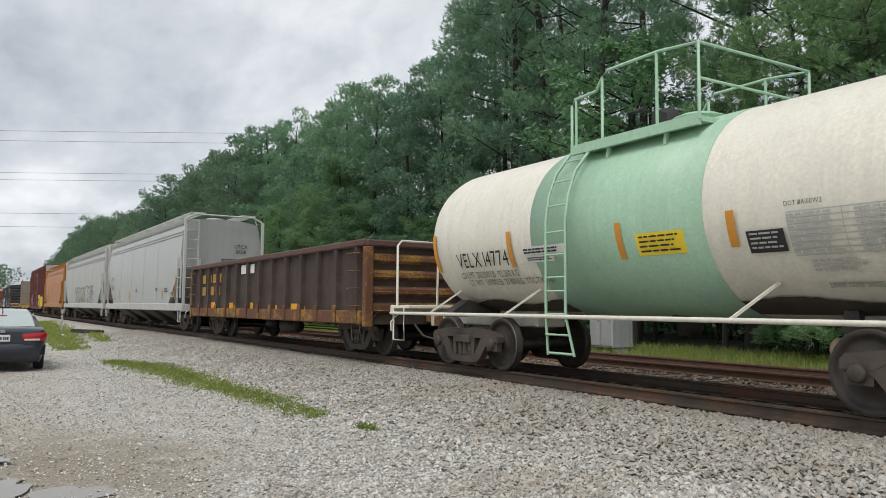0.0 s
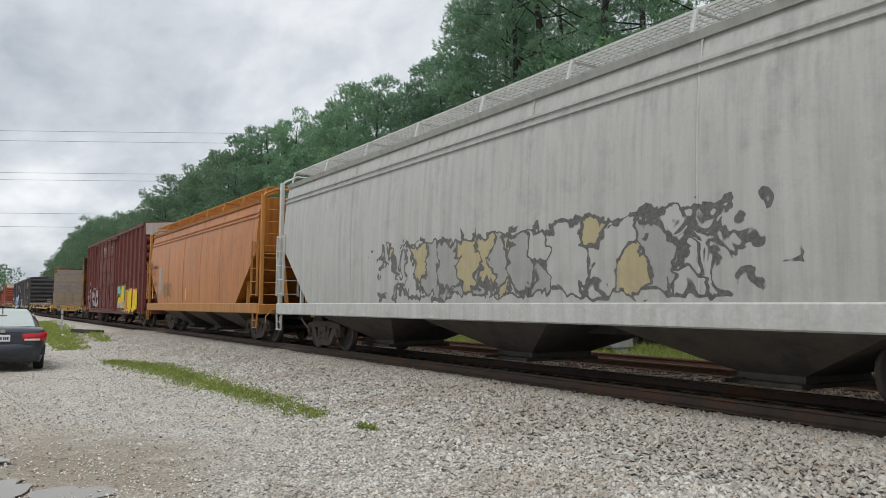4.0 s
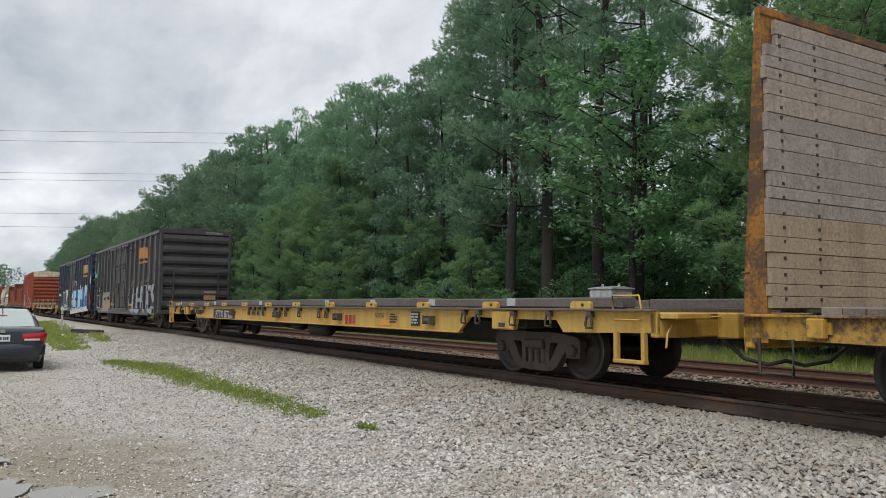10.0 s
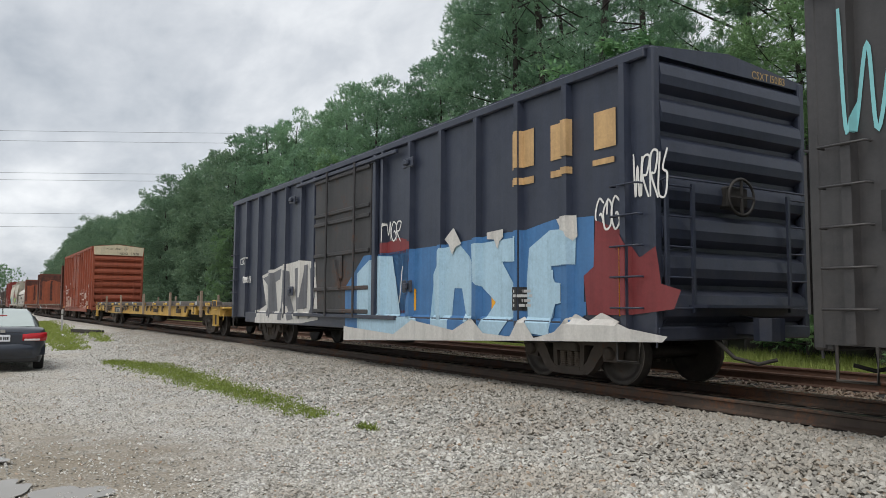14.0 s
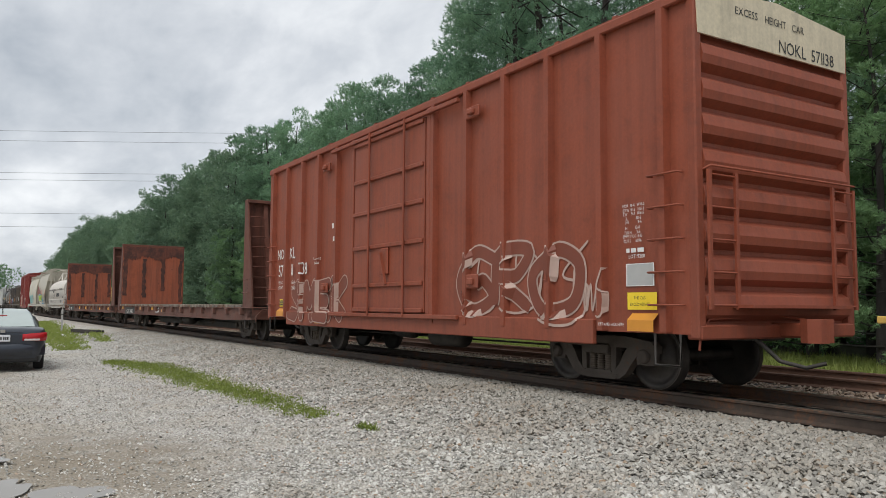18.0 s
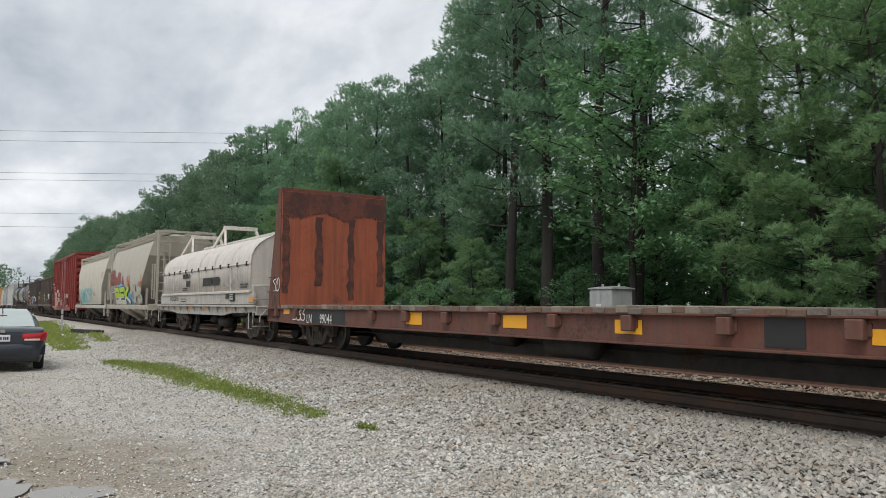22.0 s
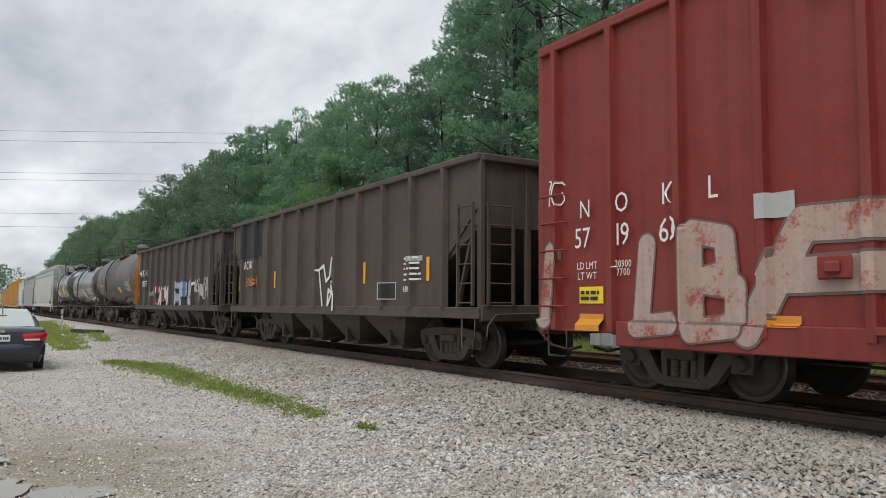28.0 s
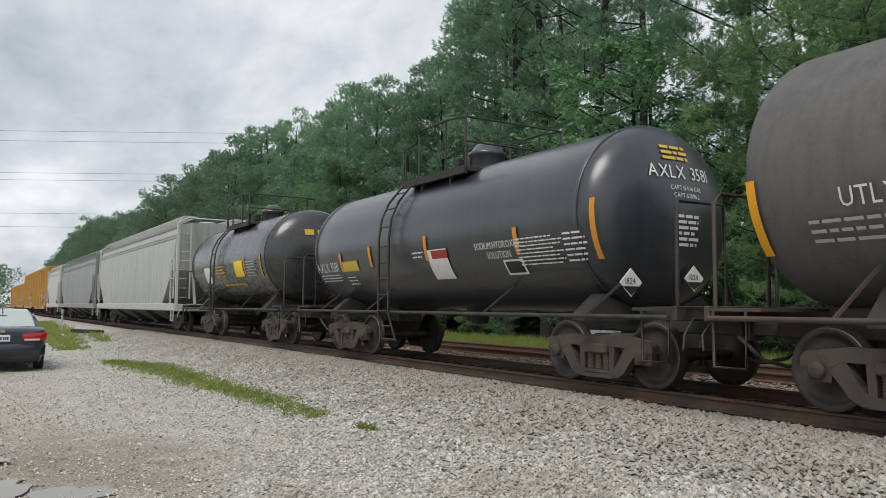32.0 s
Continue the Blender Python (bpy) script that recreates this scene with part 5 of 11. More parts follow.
        part("grab_iron", G().tube([(x - 0.25, -W - 0.05, zd - 0.02), (x - 0.25, -W - 0.06, zd + 0.17), (x + 0.22, -W - 0.06, zd + 0.17), (x + 0.25, -W - 0.05, zd - 0.02)], 0.014, 5), sidemat, car)
        part("grab_iron", G().tube([(x - 0.2, -W - 0.002, zd - 0.14), (x - 0.2, -W - 0.07, zd - 0.14), (x + 0.2, -W - 0.07, zd - 0.14), (x + 0.2, -W - 0.002, zd - 0.14)], 0.013, 5), sidemat, car)
    running_gear(car, L, 3.1, sidemat, zc=zd - 0.16)
    return car, L


STAKEWOOD = paint("stake_wood", (0.30, 0.23, 0.17), 0.85, dirt=0.0, streak=0.2, grain=0.25, bump=0.2)

# ---- ground ----
def band(d, pts):
    return np.interp(d, [p[0] for p in pts], [p[1] for p in pts])


def ground_z(x, y):
    """Height of the ground: gravel yard, ballast banks of both tracks, verge and wood floor."""
    ly = np.interp(x, _lx, _ly) + LINE_Y
    d = y - ly
    z = band(d, [(-5.2, 0.0), (-3.6, 0.06), (-1.5, 0.285), (1.5, 0.285), (2.0, 0.27), (2.6, 0.29), (5.4, 0.29), (7.2, 0.05), (9, 0.0), (14, 0.1), (60, 0.9)])
    z = z + 0.025 * np.sin(x * 0.9 + 1.3 * np.sin(y * 0.7)) * np.exp(-((d + 6.5) / 3.0) ** 2)
    return z


def ground_sheet():
    xs = np.unique(np.concatenate([np.linspace(-3000, -400, 27), np.linspace(-400, -60, 69), np.linspace(-60, 12, 241), np.linspace(12, 120, 37), np.linspace(120, 3000, 25)]))
    ys = np.unique(np.concatenate([np.linspace(-3000, -60, 25), np.linspace(-60, -6, 28), np.linspace(-6, 18, 121), np.linspace(18, 70, 40), np.linspace(70, 3000, 25)]))
    X, Y = np.meshgrid(xs, ys)
    Z = ground_z(X, Y)
    near = (X > -45) & (X < 6) & (Y > -5) & (Y < 8)
    rng = np.random.default_rng(3)
    Z = Z + np.where(near, rng.normal(0, 0.006, Z.shape), 0)
    n, m = len(ys), len(xs)
    me = bpy.data.meshes.new("ground")
    idx = np.arange(n * m).reshape(n, m)
    quads = np.stack([idx[:-1, :-1], idx[:-1, 1:], idx[1:, 1:], idx[1:, :-1]], -1).reshape(-1, 4)
    me.from_pydata(np.stack([X, Y, Z], -1).reshape(-1, 3).tolist(), [], quads.tolist())
    me.polygons.foreach_set("use_smooth", [True] * len(quads))
    return me


def ground_material():
    m, nt, b = nodes_of("yard_and_ballast")
    N = Net(nt)
    tc = N.n("ShaderNodeTexCoord").outputs["Object"]
    sep = N.n("ShaderNodeSeparateXYZ", {0: tc})
    X, Y = sep.outputs["X"], sep.outputs["Y"]
    wob = N.noise(tc, 0.7, 4.0, 0.6)
    yy = N.math("ADD", Y, N.math("MULTIPLY", N.math("SUBTRACT", wob, 0.5), 1.3))
    stone = N.n("ShaderNodeTexVoronoi", {"Vector": tc, "Scale": 38.0})
    stone2 = N.n("ShaderNodeTexVoronoi", {"Vector": tc, "Scale": 19.0})
    sc = N.n("ShaderNodeSeparateXYZ", {0: stone.outputs["Color"]}).outputs["X"]
    sc2 = N.n("ShaderNodeSeparateXYZ", {0: stone2.outputs["Color"]}).outputs["X"]
    big = N.noise(tc, 0.35, 5.0, 0.6, 0.4)
    mid_ = N.noise(tc, 2.6, 6.0, 0.65)
    fine = N.noise(tc, 60.0, 4.0, 0.6)
    gravel = N.mix(sc, (0.42, 0.405, 0.375), (0.76, 0.74, 0.70))
    gravel = N.mix(N.math("MULTIPLY", N.step(mid_, 0.42, 0.66), 0.45), gravel, (0.52, 0.475, 0.40))
    gravel = N.mix(N.math("MULTIPLY", N.step(big, 0.50, 0.66), 0.40), gravel, (0.56, 0.525, 0.46))
    ballast = N.mix(sc2, (0.40, 0.38, 0.34), (0.74, 0.71, 0.66))
    ballast = N.mix(N.math("MULTIPLY", N.step(mid_, 0.5, 0.7), 0.35), ballast, (0.38, 0.29, 0.21))
    gap1 = N.math("MULTIPLY", N.step(stone.outputs["Distance"], 0.40, 0.62), 0.55)
    gravel = N.mix(gap1, gravel, (0.12, 0.108, 0.09))
    gap2 = N.math("MULTIPLY", N.step(stone2.outputs["Distance"], 0.42, 0.65), 0.35)
    ballast = N.mix(gap2, ballast, (0.12, 0.11, 0.10))
    tan = N.step(N.noise(tc, 0.55, 4.0, 0.6, 0.3), 0.50, 0.62)
    worn = N.step(N.math("ADD", N.math("MULTIPLY", wob, 0.9), N.math("MULTIPLY", N.math("SUBTRACT", 1.6, Y), 0.14)), 0.50, 0.72)
    gravel = N.mix(N.math("MULTIPLY", tan, 0.38), gravel, (0.44, 0.39, 0.31))
    gravel = N.mix(N.math("MULTIPLY", worn, 0.6), gravel, (0.36, 0.31, 0.24))
    # bare damp earth round the puddles
    mud = N.n("ShaderNodeVectorMath", {0: N.mapping(tc, (3.5, -0.5, 0.0), (0.42, 0.62, 0.0))}, operation="LENGTH").outputs["Value"]
    mud = N.math("ADD", mud, N.math("MULTIPLY", N.math("SUBTRACT", N.noise(tc, 1.6, 5.0, 0.65, 0.4), 0.5), 2.0))
    mud = N.math("SUBTRACT", 1.0, N.step(N.math("MULTIPLY", mud, 0.5), 0.25, 0.62))
    gravel = N.mix(N.math("MULTIPLY", mud, N.math("ADD", 0.45, N.math("MULTIPLY", sc, 0.5))), gravel, (0.235, 0.195, 0.14))
    ballast = N.mix(N.math("MULTIPLY", tan, 0.42), ballast, (0.42, 0.34, 0.25))
    ballast = N.mix(N.math("MULTIPLY", N.step(N.math("MULTIPLY", yy, 0.1), 0.44, 0.66), 0.60), ballast, (0.24, 0.20, 0.155))
    rust = N.mix(sc2, (0.15, 0.10, 0.075), (0.44, 0.32, 0.25))
    rust = N.mix(N.math("MULTIPLY", N.step(mid_, 0.5, 0.62), 0.6), rust, (0.34, 0.30, 0.27))
    grass = N.mix(fine, (0.05, 0.085, 0.018), (0.13, 0.19, 0.045))
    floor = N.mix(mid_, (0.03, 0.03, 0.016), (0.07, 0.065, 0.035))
    c = N.mix(N.step(N.math("MULTIPLY", yy, 0.1), 0.36, 0.60), gravel, ballast)
    c = N.mix(N.step(N.math("MULTIPLY", yy, 0.1), 0.76, 0.80), c, rust)
    c = N.mix(N.step(N.math("MULTIPLY", yy, 0.1), 1.44, 1.50), c, grass)
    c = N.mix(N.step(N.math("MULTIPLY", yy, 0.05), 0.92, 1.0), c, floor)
    far = N.math("MULTIPLY", N.math("SUBTRACT", 0.0, Y), 0.05)
    c = N.mix(N.step(far, 0.9, 1.0), c, grass)
    nt.links.new(c, b.inputs["Base Color"])
    b.inputs["Roughness"].default_value = 0.9
    h = N.math("ADD", N.math("MULTIPLY", stone.outputs["Distance"], -0.8), N.math("MULTIPLY", stone2.outputs["Distance"], -1.0))
    bm = N.n("ShaderNodeBump", {"Strength": 0.65, "Distance": 0.03, "Height": h})
    nt.links.new(bm.outputs[0], b.inputs["Normal"])
    return m


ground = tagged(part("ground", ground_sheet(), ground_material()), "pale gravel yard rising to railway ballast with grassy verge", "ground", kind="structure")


# ---- tracks ----
RAILMAT = paint("rail_steel", (0.07, 0.047, 0.034), 0.65, 0.2, 0.2, 0.5, (0.12, 0.06, 0.035), 0.0)
RUSTRAIL = paint("rusty_rail", (0.13, 0.068, 0.045), 0.8, 0.0, 0.2, 0.4, (0.16, 0.07, 0.04), 0.0)
RAILTOP = plain("worn_rail_head", (0.30, 0.27, 0.24), 0.35, 0.8)
# creosote brown darkened further, the train's shade put into the tie colour
TIEMAT = paint("creosoted_tie", (0.015, 0.012, 0.010), 0.9, 0.0, 0.4, 0.3, (0.12, 0.07, 0.045), 0.0, 0.3, 0.3)


# oily stones, blackened to carry the shade under the train
SHADEBED = plain("shaded_oily_ballast", (0.010, 0.009, 0.008), 0.85, 0.0, 0.7, 24.0, 0.8)
RUSTBED = plain("rusty_ballast", (0.16, 0.10, 0.07), 0.9, 0.0, 0.7, 24.0, 0.8)


def rail_profile(d, s0, s1, step, side):
    prof = [(-0.07, -0.17), (0.07, -0.17), (0.07, -0.155), (0.012, -0.13), (0.009, -0.045), (0.036, -0.034), (0.037, -0.008), (0.028, 0.0), (-0.028, 0.0), (-0.037, -0.008), (-0.036, -0.034), (-0.009, -0.045), (-0.012, -0.13), (-0.07, -0.155)]
    rings = []
    for s in np.arange(s0, s1 + 0.01, step):
        rings.append([Vector((*line_at(s, d + p)[:2], RAIL_Z + z)) for p, z in prof])
    return G().loft(rings, True, False, True)


for track_no, off in ((1, 0.0), (2, 3.95)):
    tr = thing("railway_track", "rusty steel rails spiked to dark timber ties in ballast" if track_no == 2 else "brown steel rails on dark timber ties in grey ballast", "railway track", None, "railway tracks", "structure")
    for side in (-0.755, 0.755):
        part("rail", rail_profile(off + side, -600, 200, 8.0, side), RAILMAT if track_no == 1 else RUSTRAIL, tr)
        g = G()
        g.loft([[Vector((*line_at(s, off + side + p)[:2], RAIL_Z + 0.002)) for p in (-0.022, 0.022)] for s in np.arange(-600, 201, 8.0)], False, False, False)
        part("rail_head", g, RAILTOP if track_no == 1 else RUSTRAIL, tr)
    tie = G().box(-0.11, 0.11, -1.3, 1.3, -0.17, 0.0, 0.015).mesh("tie")
    tie.materials.append(TIEMAT)
    rnd = random.Random(track_no)
    rest = G()
    for k in range(330):
        s = 12 - k * 0.53
        x, y, a = line_at(s, off)
        if k < 140:
            part("tie", tie, None, tr, m=pose(x, y, RAIL_Z - 0.172 + rnd.uniform(-0.015, 0.0), 0, 0, math.degrees(a) + rnd.uniform(-1, 1)))
        else:
            rest.box(-0.11, 0.11, -1.3, 1.3, -0.17, 0.0, 0, pose(x, y, RAIL_Z - 0.172, 0, 0, math.degrees(a)))
    # strip between the rails; near-black on track 1 paints in the train's shade
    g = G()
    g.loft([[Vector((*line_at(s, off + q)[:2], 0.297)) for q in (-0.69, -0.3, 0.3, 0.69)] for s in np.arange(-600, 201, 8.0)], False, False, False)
    part("oily_bed", g, SHADEBED if track_no == 1 else RUSTBED, tr)
    tagged(part("distant_ties", rest, TIEMAT, tr), kind="stuff")


# ---- loose stones ----
def stones(name, n, place, lo, hi, material, label, seed):
    rng = np.random.default_rng(seed)
    P = place(rng, n)
    n = len(P)
    P = np.column_stack([P, ground_z(P[:, 0], P[:, 1])])
    base = np.array([(-1, 0, 0), (1, 0, 0), (0, -1, 0), (0, 1, 0), (0, 0, -1), (0, 0, 1), (0.6, 0.6, 0.5), (-0.6, 0.55, 0.4), (0.5, -0.6, 0.5), (-0.55, -0.5, 0.5)], float)
    tri = np.array([(5, 6, 7), (5, 7, 9), (5, 9, 8), (5, 8, 6), (6, 1, 3), (6, 3, 7), (7, 3, 0), (7, 0, 9), (9, 0, 2), (9, 2, 8), (8, 2, 1), (8, 1, 6)])
    nb = len(base)
    # coarse by the rail, finer out in the yard
    fine = np.clip(1.0 - (LINE_Y - 3.0 - P[:, 1]) / 8.0, 0.62, 1.0)[:, None, None]
    sz = fine * rng.uniform(lo, hi, (n, 1, 1)) * rng.uniform(0.6, 1.25, (n, 1, 3)) * np.array([1, 1, 0.85])
    V = base[None] * sz * rng.uniform(0.75, 1.2, (n, nb, 1))
    a = rng.uniform(0, 2 * np.pi, n)
    ca, sa = np.cos(a)[:, None], np.sin(a)[:, None]
    tilt = rng.normal(0, 0.35, (n, 2))
    x, y, z = V[..., 0], V[..., 1], V[..., 2]
    z = z + x * tilt[:, :1] + y * tilt[:, 1:]
    V = np.stack([x * ca - y * sa, x * sa + y * ca, z], -1) + P[:, None, :] + np.array([0, 0, 1]) * (sz.mean(-1, keepdims=True) * 0.34)
    F = (tri[None] + (np.arange(n) * nb)[:, None, None]).reshape(-1, 3)
    me = bpy.data.meshes.new(name)
    me.from_pydata(V.reshape(-1, 3).tolist(), [], F.tolist())
    ob = part(name, me, material)
    return tagged(ob, label, "gravel", "", "stuff")


def stone_material(name, a, b_, c_):
    m, nt, b = nodes_of(name)
    N = Net(nt)
    r = N.n("ShaderNodeNewGeometry").outputs["Random Per Island"]
    tc = N.n("ShaderNodeTexCoord").outputs["Object"]
    rp = N.ramp(r, (0.0, a), (0.55, b_), (0.9, c_), (1.0, (0.36, 0.24, 0.15)))
    f = N.noise(tc, 90.0, 4.0, 0.6)
    soil = N.step(N.noise(tc, 0.8, 4.0, 0.6, 0.3), 0.48, 0.62)
    col = N.mix(N.math("MULTIPLY", f, 0.4), rp.outputs[0], (0.13, 0.12, 0.10))
    col = N.mix(N.math("MULTIPLY", N.math("MULTIPLY", soil, r), 0.55), col, (0.27, 0.20, 0.13))
    near = N.step(N.math("MULTIPLY", N.n("ShaderNodeSeparateXYZ", {0: tc}).outputs["Y"], 0.1), 0.46, 0.72)
    col = N.mix(N.math("MULTIPLY", near, N.math("ADD", 0.25, N.math("MULTIPLY", r, 0.4))), col, (0.21, 0.175, 0.13))
    nt.links.new(col, b.inputs["Base Color"])
    b.inputs["Roughness"].default_value = 0.9
    return m


def bank(rng, n):
    s = -2.0 - 40 * rng.random(n) ** 1.7
    d = -0.95 - np.minimum(rng.exponential(1.7, n), 7.5)
    return np.column_stack([s, np.interp(s, _lx, _ly) + LINE_Y + d])


def yard(rng, n):
    r = 5.6 + 22 * rng.random(n) ** 1.9
    a = YAW + 0.58 - 1.15 * rng.random(n)
    P = np.column_stack([-np.sin(a) * r, np.cos(a) * r])
    damp = (((P[:, 0] + 8.3) * 0.42) ** 2 + ((P[:, 1] - 0.8) * 0.62) ** 2 < 1.1) & (rng.random(n) < 0.7)
    return P[(P[:, 1] < LINE_Y - 3.4) & ~damp]


def between(rng, n):
    s = -3.0 - 40 * rng.random(n) ** 1.4
    d = 0.9 + 2.2 * rng.random(n)
    return np.column_stack([s, np.interp(s, _lx, _ly) + LINE_Y + d])


stones("ballast_stones", 76000, bank, 0.016, 0.038, stone_material("ballast_stone", (0.26, 0.253, 0.233), (0.51, 0.50, 0.46), (0.80, 0.785, 0.74)), "loose grey crushed ballast stones beside the rail", 11)
stones("gravel_stones", 80000, yard, 0.013, 0.030, stone_material("yard_stone", (0.30, 0.28, 0.245), (0.55, 0.53, 0.48), (0.83, 0.81, 0.76)), "fine pale gravel stones scattered over the yard", 12)
stones("rusty_stones", 7000, between, 0.022, 0.045, stone_material("rusty_stone", (0.16, 0.10, 0.07), (0.36, 0.24, 0.17), (0.58, 0.51, 0.45)), "rust-stained ballast stones between the tracks", 13)


# ---- trees ----
def blades_mesh(name, V, F, material):
    me = bpy.data.meshes.new(name)
    me.vertices.add(len(V))
    me.vertices.foreach_set("co", np.asarray(V, np.float32).ravel())
    me.loops.add(F.size)
    me.loops.foreach_set("vertex_index", F.astype(np.int32).ravel())
    me.polygons.add(len(F))
    me.polygons.foreach_set("loop_start", np.arange(0, F.size, F.shape[1], dtype=np.int32))
    me.polygons.foreach_set("loop_total", np.full(len(F), F.shape[1], np.int32))
    me.update(calc_edges=True)
    me.materials.append(material)
    return me


def unit(v):
    return v / np.maximum(1e-6, np.linalg.norm(v, axis=-1, keepdims=True))


def tufts(rng, C, D, size, k, width, spread=0.9):
    """k narrow needles at each centre C, fanned about the direction D."""
    n = len(C)
    d = unit(D[:, None, :] + rng.normal(0, spread, (n, k, 3)))
    ln = size * rng.uniform(0.6, 1.2, (n, k, 1))
    side = unit(np.cross(d, rng.normal(0, 1, (n, k, 3)))) * width
    base = C[:, None, :] + rng.normal(0, 0.03, (n, k, 3))
    tip = base + d * ln
    V = np.stack([base - side, tip, base + side], 2).reshape(-1, 3)
    F = np.arange(len(V)).reshape(-1, 3)
    return V, F


def leaf_material(name, a, b_, c_, trans=0.25):
    m, nt, b = nodes_of(name)
    N = Net(nt)
    tc = N.n("ShaderNodeTexCoord").outputs["Object"]
    r = N.n("ShaderNodeNewGeometry").outputs["Random Per Island"]
    o = N.n("ShaderNodeObjectInfo").outputs["Random"]
    big = N.noise(tc, 0.55, 3.0, 0.6)
    f = N.math("ADD", N.math("MULTIPLY", r, 0.35), N.math("ADD", N.math("MULTIPLY", big, 0.45), N.math("MULTIPLY", o, 0.25)))
    rp = N.ramp(f, (0.2, a), (0.55, b_), (0.9, c_))
    nt.links.new(rp.outputs[0], b.inputs["Base Color"])
    b.inputs["Roughness"].default_value = 0.6
    tr = N.n("ShaderNodeBsdfTranslucent", {"Color": rp.outputs[0]})
    mx = N.n("ShaderNodeMixShader", {0: trans, 1: b.outputs[0], 2: tr.outputs[0]})
    out = [n for n in nt.nodes if n.type == "OUTPUT_MATERIAL"][0]
    nt.links.new(mx.outputs[0], out.inputs[0])
    return m


BARK = paint("pine_bark", (0.034, 0.029, 0.025), 0.95, 0.0, 0.0, 0.0, streak=0.4, grain=0.4, bump=0.6, gscale=1.5)
NEEDLE = leaf_material("pine_needles", (0.112, 0.205, 0.138), (0.215, 0.365, 0.226), (0.318, 0.490, 0.285), 0.42)
# greyer needles for the far pines: distance haze put into the colour
HAZENEEDLE = leaf_material("hazed_pine_needles", (0.105, 0.178, 0.118), (0.180, 0.285, 0.178), (0.262, 0.380, 0.222), 0.40)
YOUNGNEEDLE = leaf_material("young_pine_needles", (0.108, 0.205, 0.100), (0.205, 0.345, 0.160), (0.305, 0.465, 0.205), 0.40)
LEAF = leaf_material("broad_leaves", (0.086, 0.198, 0.102), (0.156, 0.312, 0.146), (0.248, 0.420, 0.191), 0.40)


def shoots(rng, ctr, out, r, count, needles, size, width):
    """Foliage tufts: count shoots spread over each puff (centre, outward way, radius), each a brush of needles facing outwards."""
    n = len(ctr)
    u = unit(rng.normal(0, 1, (n, count, 3)) + out[:, None, :] * 0.9 + np.array([0, 0, 0.45]))
    base = ctr[:, None, :] + u * r[:, None, None] * rng.uniform(0.55, 1.0, (n, count, 1)) * np.array([1.0, 1.0, 0.8])
    axis = unit(u * 0.8 + np.array([0, 0, 0.55]) + rng.normal(0, 0.25, (n, count, 3)))
    base, axis, u = (q.reshape(-1, 1, 3) for q in (base, axis, u))
    m = len(base)
    along = rng.uniform(-0.25, 0.75, (m, needles, 1)) * size
    fan = rng.normal(0, 1, (m, needles, 3))
    fan = unit(fan - axis * (fan * axis).sum(-1, keepdims=True))
    d = unit(axis * 0.75 + fan * rng.uniform(0.45, 1.0, (m, needles, 1)))
    side = unit(np.cross(d, u + rng.normal(0, 0.35, (m, needles, 3)))) * width
    foot = base + axis * along
    tip = foot + d * size * rng.uniform(0.7, 1.15, (m, needles, 1))
    V = np.stack([foot - side, tip, foot + side], 2).reshape(-1, 3)
    return V, np.arange(len(V)).reshape(-1, 3)


